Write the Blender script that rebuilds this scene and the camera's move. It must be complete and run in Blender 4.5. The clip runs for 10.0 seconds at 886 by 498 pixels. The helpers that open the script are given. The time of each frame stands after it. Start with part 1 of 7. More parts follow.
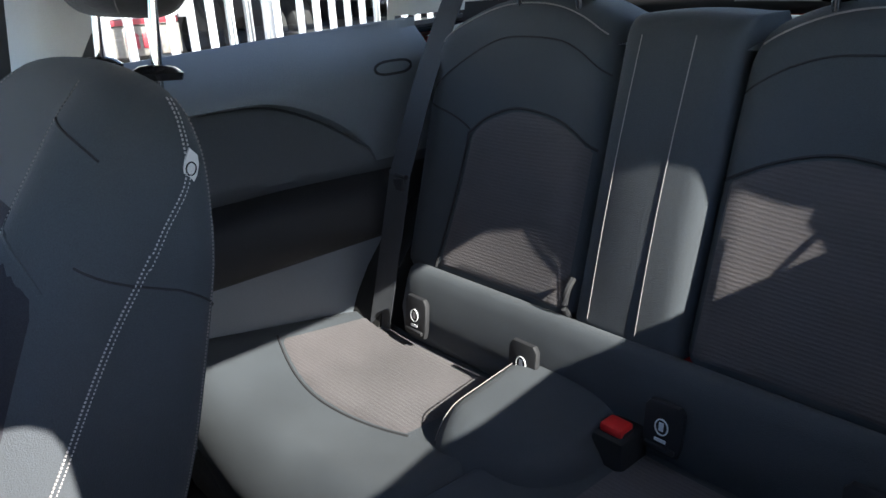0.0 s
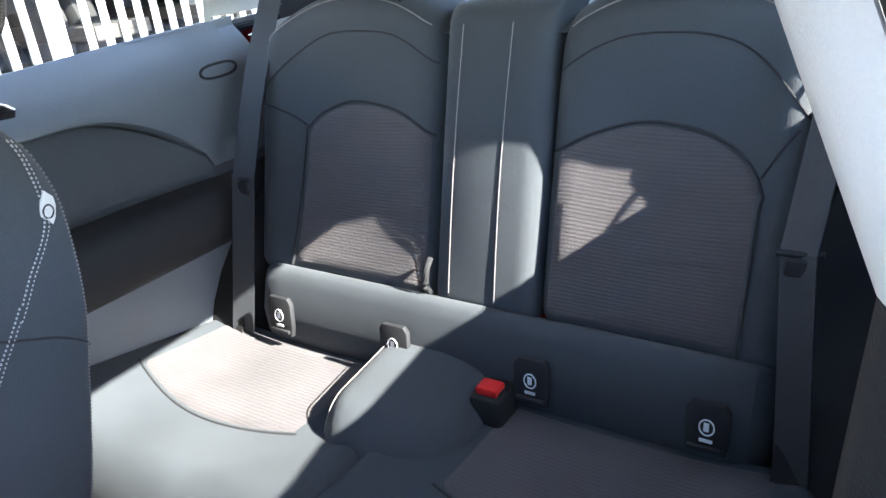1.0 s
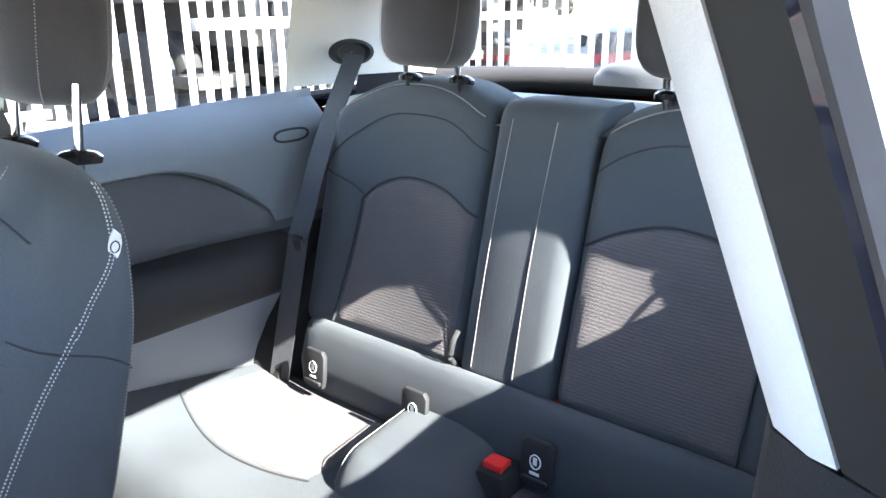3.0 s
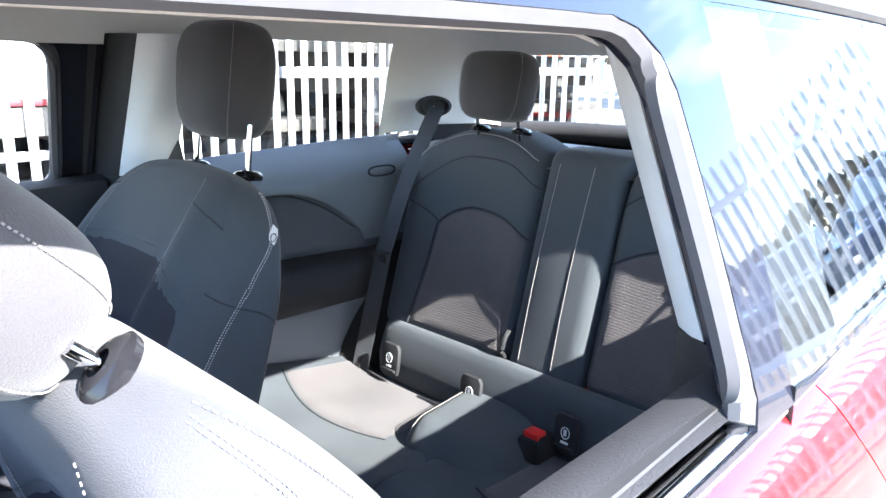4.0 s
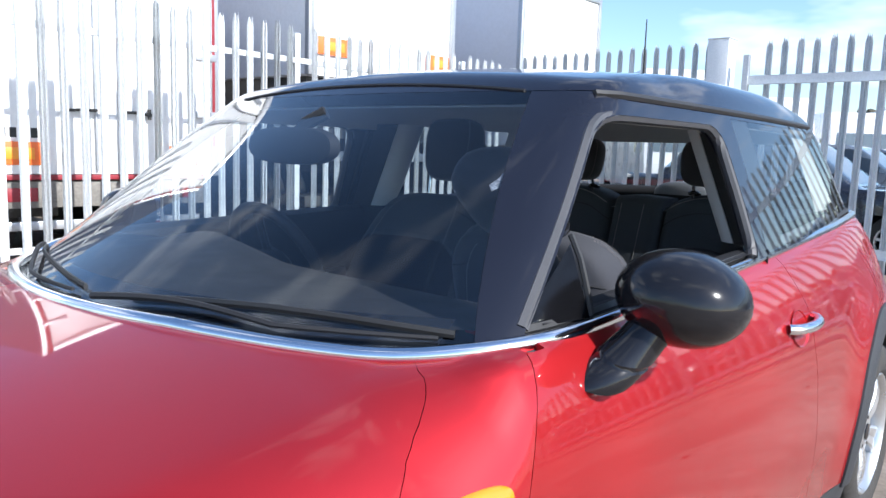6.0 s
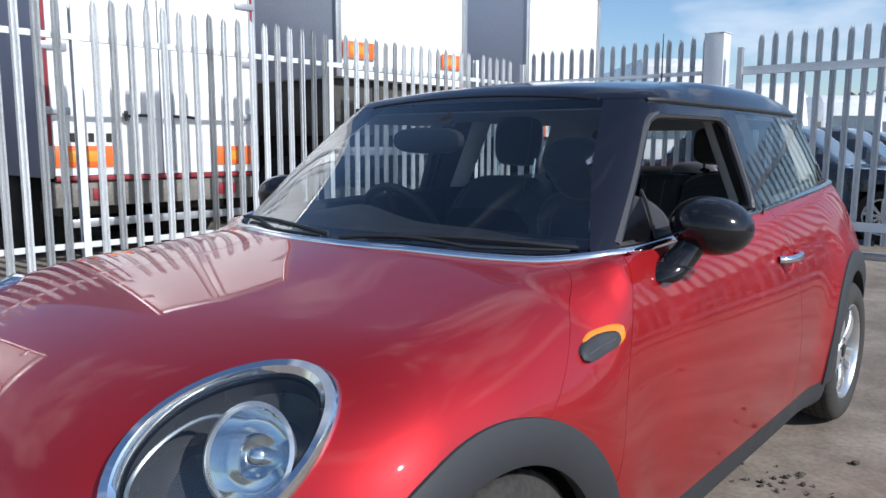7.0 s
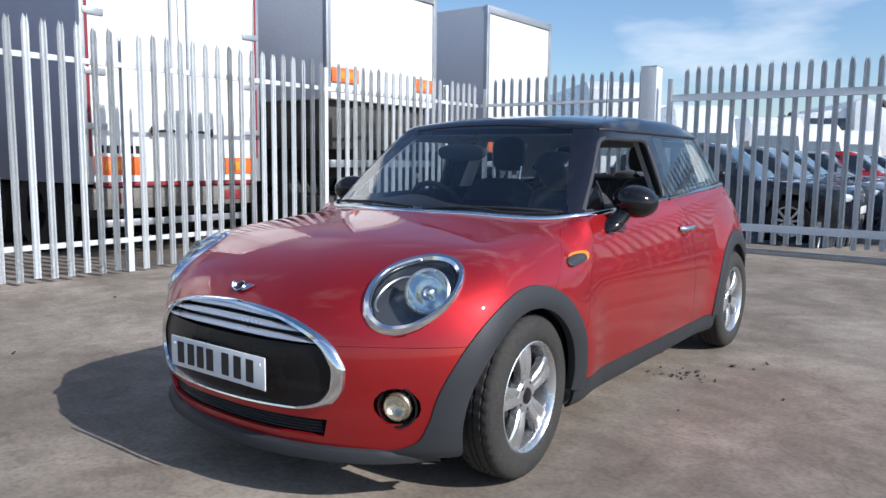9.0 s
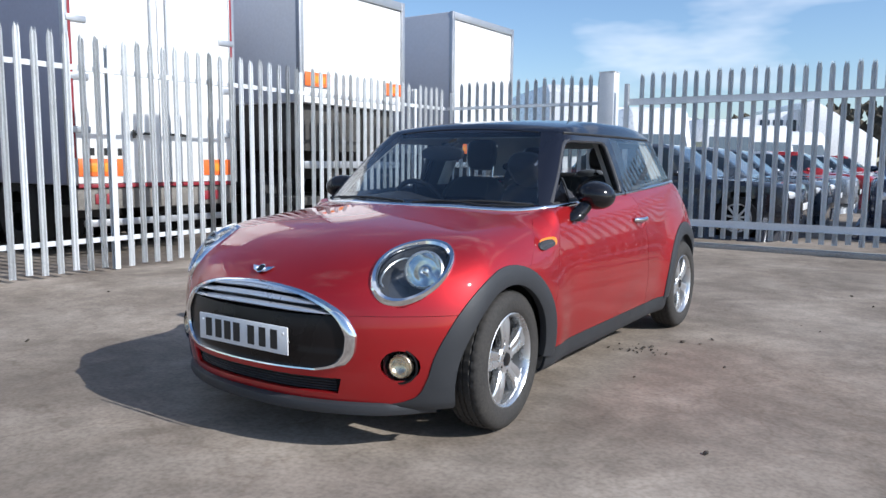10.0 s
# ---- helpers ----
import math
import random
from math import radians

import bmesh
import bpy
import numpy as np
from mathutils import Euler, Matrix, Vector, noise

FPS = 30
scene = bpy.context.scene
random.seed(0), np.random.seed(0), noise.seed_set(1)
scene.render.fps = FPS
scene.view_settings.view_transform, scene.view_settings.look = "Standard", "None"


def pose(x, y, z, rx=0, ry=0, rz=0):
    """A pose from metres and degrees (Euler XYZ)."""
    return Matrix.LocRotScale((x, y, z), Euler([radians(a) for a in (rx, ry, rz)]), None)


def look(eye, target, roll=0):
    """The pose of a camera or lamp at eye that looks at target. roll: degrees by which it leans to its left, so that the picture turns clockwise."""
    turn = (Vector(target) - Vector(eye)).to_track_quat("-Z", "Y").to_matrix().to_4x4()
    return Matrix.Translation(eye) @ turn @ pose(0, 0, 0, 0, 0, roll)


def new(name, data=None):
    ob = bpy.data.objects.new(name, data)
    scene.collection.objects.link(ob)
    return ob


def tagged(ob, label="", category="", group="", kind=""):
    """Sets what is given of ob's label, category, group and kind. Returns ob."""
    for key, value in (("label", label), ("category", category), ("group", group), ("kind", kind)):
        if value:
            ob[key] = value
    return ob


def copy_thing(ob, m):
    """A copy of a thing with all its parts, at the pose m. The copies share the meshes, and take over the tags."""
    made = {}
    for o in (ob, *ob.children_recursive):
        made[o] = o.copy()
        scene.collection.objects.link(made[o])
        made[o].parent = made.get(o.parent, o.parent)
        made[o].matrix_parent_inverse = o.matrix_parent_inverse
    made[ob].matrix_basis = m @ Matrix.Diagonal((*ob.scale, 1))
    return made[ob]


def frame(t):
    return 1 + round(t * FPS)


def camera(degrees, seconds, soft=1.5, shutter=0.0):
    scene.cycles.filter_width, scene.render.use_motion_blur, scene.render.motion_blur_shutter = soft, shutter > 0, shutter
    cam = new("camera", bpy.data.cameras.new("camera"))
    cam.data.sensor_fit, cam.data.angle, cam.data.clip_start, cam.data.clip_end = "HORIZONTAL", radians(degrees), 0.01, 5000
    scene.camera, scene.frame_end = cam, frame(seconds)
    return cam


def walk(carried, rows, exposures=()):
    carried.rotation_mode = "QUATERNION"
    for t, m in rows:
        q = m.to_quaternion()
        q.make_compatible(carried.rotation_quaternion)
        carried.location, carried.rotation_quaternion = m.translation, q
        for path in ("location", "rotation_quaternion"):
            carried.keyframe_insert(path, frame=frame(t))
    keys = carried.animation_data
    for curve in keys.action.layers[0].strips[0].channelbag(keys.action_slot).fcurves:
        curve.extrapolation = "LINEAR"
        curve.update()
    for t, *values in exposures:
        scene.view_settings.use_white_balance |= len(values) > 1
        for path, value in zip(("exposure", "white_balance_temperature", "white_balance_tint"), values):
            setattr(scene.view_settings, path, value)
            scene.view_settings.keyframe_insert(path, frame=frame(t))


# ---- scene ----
cam = camera(61.5, 10.0)
PATH = [
    (0, (0.618, 1.303, 1.124), (-0.788, 2.537, 0.415), -3.1),
    (0.5, (0.607, 1.277, 1.135), (-0.53, 2.694, 0.299), -5.6),
    (1, (0.609, 1.247, 1.17), (-0.438, 2.748, 0.362), -6.0),
    (1.5, (0.62, 1.225, 1.192), (-0.453, 2.746, 0.461), -5.7),
    (2, (0.624, 1.223, 1.199), (-0.447, 2.763, 0.505), -4.8),
    (2.5, (0.628, 1.231, 1.193), (-0.47, 2.76, 0.518), -3.4),
    (3, (0.696, 1.223, 1.199), (-0.522, 2.684, 0.582), -0.7),
    (3.2, (0.736, 1.202, 1.21), (-0.572, 2.587, 0.601), -0.9),
    (4.3, (0.991, 0.812, 1.234), (-0.366, 2.218, 0.805), 1.8),
    (4.5, (1.038, 0.713, 1.228), (-0.295, 2.158, 0.862), 1.2),
    (5, (1.179, 0.433, 1.216), (-0.197, 1.854, 0.916), 2.6),
    (5.5, (1.215, 0.099, 1.196), (-0.067, 1.609, 0.922), 1.6),
    (6, (1.298, -0.249, 1.189), (-0.005, 1.246, 0.925), 1.9),
    (6.2, (1.348, -0.378, 1.184), (0.025, 1.099, 0.927), 0.3),
    (7.3, (1.631, -1.21, 1.171), (0.343, 0.293, 0.885), 0.5),
    (7.5, (1.698, -1.343, 1.164), (0.408, 0.16, 0.888), 1.0),
    (8, (1.825, -1.718, 1.161), (0.568, -0.186, 0.884), 1.1),
    (8.5, (1.943, -2.017, 1.162), (0.723, -0.454, 0.901), 1.4),
    (9, (2.13, -2.29, 1.152), (0.939, -0.7, 0.913), 0.7),
    (9.5, (2.238, -2.568, 1.148), (1.099, -0.94, 0.92), 1.4),
    (10, (2.315, -2.743, 1.144), (1.207, -1.095, 0.91), 0.5),
]
EXPOSURES = [(t, e, 6350 if t < 4 else 6050 if t < 4.6 else 5950, 10) for t, e in ((0, 2.5), (0.6, 3.5), (1.0, 3.95), (2.0, 4.28), (3.2, 4.3), (4.3, 3.2), (4.7, 2.55), (5.0, 1.9), (5.5, 1.3), (6.2, 0.7), (7.3, 0.0), (8.5, 0.08), (10, 0.2))]
walk(cam, [(t, look(eye, target, roll)) for t, eye, target, roll in PATH], EXPOSURES)

# ---- world and sun ----
SUN_TRAVEL = Vector((-1.43, -0.07, -1.0)).normalized()
world = bpy.data.worlds.new("sky")
scene.world = world
world.use_nodes = True
wn, wl = world.node_tree.nodes, world.node_tree.links
wn.clear()
w_out = wn.new("ShaderNodeOutputWorld")
w_bg = wn.new("ShaderNodeBackground")
w_sky = wn.new("ShaderNodeTexSky")
w_sky.sky_type = "NISHITA"
w_sky.sun_disc = False
w_sky.sun_elevation = math.asin(-SUN_TRAVEL.z)
w_sky.sun_rotation = math.atan2(-SUN_TRAVEL.x, -SUN_TRAVEL.y)
w_sky.air_density = 1.0
w_sky.dust_density = 0.6
w_sky.ozone_density = 3.0
w_bg.inputs["Strength"].default_value = 0.132
# broken high cloud over the whole dome
w_co = wn.new("ShaderNodeTexCoord")
w_map = wn.new("ShaderNodeMapping")
w_map.inputs["Scale"].default_value = (1.0, 1.0, 3.2)
w_noise = wn.new("ShaderNodeTexNoise")
w_noise.inputs["Scale"].default_value = 2.1
w_noise.inputs["Detail"].default_value = 5
w_noise.inputs["Roughness"].default_value = 0.55
w_ramp = wn.new("ShaderNodeValToRGB")
w_ramp.color_ramp.elements[0].position, w_ramp.color_ramp.elements[1].position = 0.54, 0.75
w_mix = wn.new("ShaderNodeMixRGB")
w_mix.inputs[2].default_value = (7.4, 7.5, 7.7, 1)
wl.new(w_co.outputs["Generated"], w_map.inputs["Vector"])
wl.new(w_map.outputs["Vector"], w_noise.inputs["Vector"])
wl.new(w_noise.outputs["Fac"], w_ramp.inputs["Fac"])
wl.new(w_ramp.outputs["Color"], w_mix.inputs[0])
wl.new(w_sky.outputs["Color"], w_mix.inputs[1])
wl.new(w_mix.outputs["Color"], w_bg.inputs["Color"])
wl.new(w_bg.outputs["Background"], w_out.inputs["Surface"])

sun = new("sun", bpy.data.lights.new("sun", "SUN"))
sun.data.energy = 4.5
sun.data.angle = radians(0.5)
sun.data.color = (1.0, 0.95, 0.87)
sun.matrix_world = look((0, 0, 0), SUN_TRAVEL)


# ---- materials ----
def mat(name, color, rough=0.5, metal=0.0, vary=0.15, scale=6.0, fine=60.0, bump=0.0, coat=0.0, rvary=0.1,
        spec=0.5, tint=None, sheen=0.0, stretch=(1, 1, 1)):
    """A surface with colour and roughness that vary at two scales, and fine relief."""
    m = bpy.data.materials.new(name)
    m.use_nodes = True
    n, l = m.node_tree.nodes, m.node_tree.links
    b = n["Principled BSDF"]
    co = n.new("ShaderNodeTexCoord")
    mp = n.new("ShaderNodeMapping")
    mp.inputs["Scale"].default_value = stretch
    l.new(co.outputs["Object"], mp.inputs["Vector"])
    big, small = n.new("ShaderNodeTexNoise"), n.new("ShaderNodeTexNoise")
    big.inputs["Scale"].default_value, small.inputs["Scale"].default_value = scale, fine
    big.inputs["Detail"].default_value, small.inputs["Detail"].default_value = 5, 3
    for t in (big, small):
        l.new(mp.outputs["Vector"], t.inputs["Vector"])
    add = n.new("ShaderNodeMath")
    add.operation = "ADD"
    l.new(big.outputs["Fac"], add.inputs[0])
    l.new(small.outputs["Fac"], add.inputs[1])
    ramp = n.new("ShaderNodeMapRange")
    ramp.inputs["From Min"].default_value, ramp.inputs["From Max"].default_value = 0.6, 1.4
    l.new(add.outputs[0], ramp.inputs["Value"])
    mix = n.new("ShaderNodeMixRGB")
    lo = tuple(c * (1 - vary) for c in color)
    hi = tuple(min(1, c * (1 + vary)) for c in (tint or color))
    mix.inputs[1].default_value, mix.inputs[2].default_value = (*lo, 1), (*hi, 1)
    l.new(ramp.outputs["Result"], mix.inputs[0])
    l.new(mix.outputs["Color"], b.inputs["Base Color"])
    rr = n.new("ShaderNodeMapRange")
    rr.inputs["From Min"].default_value, rr.inputs["From Max"].default_value = 0.3, 0.7
    rr.inputs["To Min"].default_value, rr.inputs["To Max"].default_value = max(0, rough - rvary), min(1, rough + rvary)
    l.new(big.outputs["Fac"], rr.inputs["Value"])
    l.new(rr.outputs["Result"], b.inputs["Roughness"])
    b.inputs["Metallic"].default_value = metal
    b.inputs["Coat Weight"].default_value = coat
    b.inputs["Coat Roughness"].default_value = 0.03
    b.inputs["Specular IOR Level"].default_value = spec
    b.inputs["Sheen Weight"].default_value = sheen
    if bump:
        bp = n.new("ShaderNodeBump")
        bp.inputs["Strength"].default_value = min(1, bump)
        bp.inputs["Distance"].default_value = 0.002
        l.new(small.outputs["Fac"], bp.inputs["Height"])
        l.new(bp.outputs["Normal"], b.inputs["Normal"])
    return m


def glass(name, color=(0.9, 0.95, 0.93), thin=0.88, shine=0.07):
    """A thin pane: mostly clear, mirror-like at grazing angles."""
    m = bpy.data.materials.new(name)
    m.use_nodes = True
    n, l = m.node_tree.nodes, m.node_tree.links
    n.clear()
    out = n.new("ShaderNodeOutputMaterial")
    mix = n.new("ShaderNodeMixShader")
    tr = n.new("ShaderNodeBsdfTransparent")
    gl = n.new("ShaderNodeBsdfGlossy")
    fr = n.new("ShaderNodeLayerWeight")
    fr.inputs["Blend"].default_value = 0.5
    pw = n.new("ShaderNodeMath")
    pw.operation = "POWER"
    pw.inputs[1].default_value = 4.5
    sc = n.new("ShaderNodeMath")
    sc.operation = "MULTIPLY_ADD"
    sc.inputs[1].default_value = 0.9
    sc.inputs[2].default_value = shine
    l.new(fr.outputs["Facing"], pw.inputs[0])
    l.new(pw.outputs[0], sc.inputs[0])
    tr.inputs["Color"].default_value = (*[c * thin for c in color], 1)
    gl.inputs["Roughness"].default_value = 0.02
    l.new(sc.outputs[0], mix.inputs[0])
    l.new(tr.outputs[0], mix.inputs[1])
    l.new(gl.outputs[0], mix.inputs[2])
    l.new(mix.outputs[0], out.inputs["Surface"])
    return m


M_PAINT = mat("red_metallic_paint", (0.40, 0.013, 0.016), 0.55, 0.72, 0.06, 3, 900, 0.0, 1.0, 0.05, spec=0.2)
M_BLACKPAINT = mat("black_paint", (0.010, 0.011, 0.018), 0.5, 0.0, 0.1, 3, 600, 0, 1.0, 0.05, spec=0.05)
M_GLOSSBLACK = mat("gloss_black_plastic", (0.010, 0.010, 0.012), 0.13, 0, 0.1, 5, 80, 0, 0.0, 0.04, spec=0.45)
M_CLAD = mat("grained_black_plastic", (0.026, 0.028, 0.032), 0.62, 0, 0.15, 5, 350, 0.35)
M_RUBBER = mat("tyre_rubber", (0.022, 0.021, 0.020), 0.82, 0, 0.25, 8, 90, 0.3, tint=(0.042, 0.038, 0.034))
M_SEAL = mat("rubber_seal", (0.015, 0.015, 0.016), 0.6, 0, 0.1)
M_SEALGREY = mat("grey_rubber_seal", (0.055, 0.055, 0.06), 0.55, 0, 0.1)
M_CHROME = mat("chrome", (0.82, 0.83, 0.85), 0.08, 1.0, 0.04, 4, 60, 0, 0, 0.04)
M_ALLOY = mat("silver_alloy", (0.62, 0.63, 0.64), 0.3, 0.85, 0.08, 7, 70, 0, 0.3)
M_DARKMETAL = mat("dark_metal", (0.05, 0.048, 0.045), 0.6, 0.6, 0.3, 10, 60, 0.2)
M_GLASS = glass("clear_glass", (0.92, 0.97, 0.96), 0.95)
M_TINT = glass("tinted_glass", (0.92, 0.95, 0.94), 0.90, 0.16)
M_SCREEN = glass("laminated_glass", (0.84, 0.92, 0.97), 0.88, 0.10)
M_VOID = mat("dark_cavity", (0.01, 0.01, 0.01), 0.9)
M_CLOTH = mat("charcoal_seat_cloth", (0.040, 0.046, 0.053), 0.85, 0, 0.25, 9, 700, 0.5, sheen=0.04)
M_INSERT = mat("brown_grey_ribbed_cloth", (0.076, 0.066, 0.068), 0.85, 0, 0.3, 9, 800, 0.5, sheen=0.1, stretch=(1, 1, 2.5))


def ribbed(m, period):
    """Fine ribs across a cloth."""
    n, l = m.node_tree.nodes, m.node_tree.links
    b = n["Principled BSDF"]
    co = n.new("ShaderNodeTexCoord")
    wave = n.new("ShaderNodeTexWave")
    wave.bands_direction = "Z"
    wave.inputs["Scale"].default_value = 0.314 / period
    wave.inputs["Distortion"].default_value = 1.5
    wave.inputs["Detail"].default_value = 2
    wave.inputs["Detail Scale"].default_value = 3
    mp = n.new("ShaderNodeMapping")
    mp.inputs["Rotation"].default_value = (radians(45), 0, 0)
    l.new(co.outputs["Object"], mp.inputs["Vector"])
    l.new(mp.outputs["Vector"], wave.inputs["Vector"])
    old = b.inputs["Base Color"].links[0].from_socket
    mx = n.new("ShaderNodeMixRGB")
    mx.blend_type = "MULTIPLY"
    mx.inputs[0].default_value = 0.16
    l.new(old, mx.inputs[1])
    l.new(wave.outputs["Color"], mx.inputs[2])
    l.new(mx.outputs["Color"], b.inputs["Base Color"])
    bp = n.new("ShaderNodeBump")
    bp.inputs["Strength"].default_value = 0.3
    bp.inputs["Distance"].default_value = 0.001
    l.new(wave.outputs["Fac"], bp.inputs["Height"])
    prev = b.inputs["Normal"].links[0].from_socket
    l.new(prev, bp.inputs["Normal"])
    l.new(bp.outputs["Normal"], b.inputs["Normal"])


ribbed(M_INSERT, 0.0055)
M_TRIM = mat("dark_grey_trim", (0.125, 0.140, 0.155), 0.42, 0, 0.12, 6, 420, 0.35)
M_TRIMDARK = mat("black_trim", (0.020, 0.020, 0.022), 0.65, 0, 0.12, 6, 420, 0.35, spec=0.3)
M_ARMREST = mat("charcoal_armrest", (0.050, 0.054, 0.060), 0.6, 0, 0.15, 8, 420, 0.35)
# the same charcoal cloth, darkened in place of dimmer light on the passenger seat
M_CLOTHSHADE = mat("shade_darkened_charcoal_cloth", (0.034, 0.035, 0.043), 0.85, 0, 0.22, 9, 700, 0.5, sheen=0.1)
# seat front cloth, blackened to carry the shade of the down-turned face
M_FRONTSHADE = mat("shade_darkened_seat_front_cloth", (0.026, 0.026, 0.032), 0.9, 0, 0.25, 9, 700, 0.5, spec=0.2)
M_LINER = mat("light_grey_headlining", (0.55, 0.54, 0.51), 0.85, 0, 0.08, 6, 500, 0.3)
M_PILLAR = mat("light_grey_pillar_plastic", (0.68, 0.68, 0.68), 0.6, 0, 0.05, 5, 500, 0.25)
M_BELT = mat("black_seat_belt_webbing", (0.028, 0.030, 0.034), 0.6, 0, 0.2, 30, 500, 0.5)
M_CARPET = mat("black_carpet", (0.02, 0.02, 0.02), 0.95, 0, 0.35, 20, 500, 0.8)
M_RED = mat("red_button_plastic", (0.6, 0.02, 0.02), 0.4)
M_STITCH = mat("pale_stitching", (0.55, 0.52, 0.50), 0.8)
M_STEEL = mat("galvanised_steel", (0.66, 0.68, 0.69), 0.5, 0.06, 0.14, 4, 60, 0.15, 0, 0.12)
M_WHITE = mat("white_trailer_paint", (0.80, 0.80, 0.79), 0.4, 0, 0.05, 1.2, 20)
# trailer side turned from the sun, its shade mixed into the grey
M_GREYSHADE = mat("grey_shaded_trailer_side", (0.42, 0.44, 0.50), 0.45, 0, 0.06, 1.0, 20)
M_ORANGE = mat("orange_reflector", (0.85, 0.16, 0.03), 0.4, 0, 0.08)
M_YELLOW = mat("yellow_reflector", (0.85, 0.30, 0.03), 0.4, 0, 0.08)
M_CLOTHDARK = mat("black_headrest_cloth", (0.034, 0.032, 0.036), 0.85, 0, 0.2, 9, 600, 0.4, sheen=0.2)
M_SEAMDARK = mat("dark_seam", (0.018, 0.018, 0.02), 0.9)
M_SEAMPALE = mat("pale_grey_thread", (0.22, 0.20, 0.195), 0.8, 0, 0.1)
M_THREAD = mat("light_grey_thread", (0.38, 0.36, 0.35), 0.8, 0, 0.1)
M_LEDGE = mat("soft_grey_ledge", (0.12, 0.13, 0.145), 0.5, 0, 0.1, 6, 300, 0.25)
M_DARKCHROME = mat("dark_steel", (0.25, 0.25, 0.26), 0.3, 0.9, 0.1)


# ---- mesh helpers ----
def thing(name, label="", category="", group="", kind=""):
    return tagged(new(name), label, category, group, kind)


def part(name, bm, material, parent=None, label="", smooth=True):
    me = bpy.data.meshes.new(name)
    bm.normal_update()
    bm.to_mesh(me)
    bm.free()
    me.materials.append(material)
    if smooth:
        me.shade_smooth()
        me.set_sharp_from_angle(angle=radians(38))
    ob = new(name, me)
    if parent is not None:
        ob.parent = parent
        ob.matrix_parent_inverse = Matrix.Identity(4) if parent.parent is None and parent.matrix_basis == Matrix.Identity(4) else parent.matrix_basis.inverted()
    if label:
        ob["label"] = label
    return ob


def box(bm, lo, hi, bevel=0.0, seg=2, m=None):
    """A box between two corners, with rounded edges."""
    lo, hi = Vector(lo), Vector(hi)
    mid, size = (lo + hi) / 2, hi - lo
    mm = (m or Matrix.Identity(4)) @ Matrix.Translation(mid) @ Matrix.Diagonal((*size, 1))
    r = bmesh.ops.create_cube(bm, size=1, matrix=mm)
    if bevel:
        es = list({e for v in r["verts"] for e in v.link_edges})
        bmesh.ops.bevel(bm, geom=es, offset=bevel, segments=seg, affect="EDGES", profile=0.5)
    return bm


def grid(bm, pts, closed_u=False, closed_v=False, flip=False):
    """Quads over a list of rows of points."""
    rows = [[bm.verts.new(p) for p in row] for row in pts]
    nu, nv = len(rows), len(rows[0])
    for i in range(nu if closed_u else nu - 1):
        for j in range(nv if closed_v else nv - 1):
            q = [rows[i][j], rows[(i + 1) % nu][j], rows[(i + 1) % nu][(j + 1) % nv], rows[i][(j + 1) % nv]]
            q = q[::-1] if flip else q
            if len({v.co.to_tuple(6) for v in q}) > 2:
                try:
                    bm.faces.new(q)
                except ValueError:
                    pass
    return rows


def tube(bm, path, r, n=8, closed=False, flat=1.0, cap=True):
    """A round (or flattened) bar along a path of points."""
    path = [Vector(p) for p in path]
    k, rings, up = len(path), [], Vector((0, 0, 1))
    for i, p in enumerate(path):
        a = path[(i - 1) % k] if closed or i else p
        b = path[(i + 1) % k] if closed or i < k - 1 else p
        d = (b - a).normalized()
        s = d.cross(up)
        s = d.cross(Vector((1, 0, 0))) if s.length < 0.05 else s
        s.normalize()
        w = s.cross(d).normalized()
        rr = r(i / max(1, k - 1)) if callable(r) else r
        rings.append([p + s * math.cos(2 * math.pi * j / n) * rr + w * math.sin(2 * math.pi * j / n) * rr * flat for j in range(n)])
    rows = grid(bm, rings, closed_u=closed, closed_v=True)
    if cap and not closed:
        for row in (rows[0][::-1], rows[-1]):
            try:
                bm.faces.new(row)
            except ValueError:
                pass
    return bm


def lathe(bm, profile, n=32, m=None):
    """Turn (radius, along) pairs about the x axis."""
    m = m or Matrix.Identity(4)
    rows = [[m @ Vector((a, r * math.cos(2 * math.pi * j / n), r * math.sin(2 * math.pi * j / n))) for j in range(n)] for r, a in profile]
    grid(bm, rows, closed_v=True, flip=True)
    return bm


def prism(bm, outline, depth, m=None, bevel=0.0):
    """An outline in the x-y plane drawn out along z by depth."""
    m = m or Matrix.Identity(4)
    a = [bm.verts.new(m @ Vector((x, y, 0))) for x, y in outline]
    b = [bm.verts.new(m @ Vector((x, y, depth))) for x, y in outline]
    k = len(a)
    fs = [bm.faces.new(a[::-1]), bm.faces.new(b)]
    for i in range(k):
        fs.append(bm.faces.new((a[i], a[(i + 1) % k], b[(i + 1) % k], b[i])))
    bmesh.ops.recalc_face_normals(bm, faces=fs)
    if bevel:
        bmesh.ops.bevel(bm, geom=list({e for f in fs[:2] for e in f.edges}), offset=bevel, segments=2, affect="EDGES", profile=0.5)
    return bm


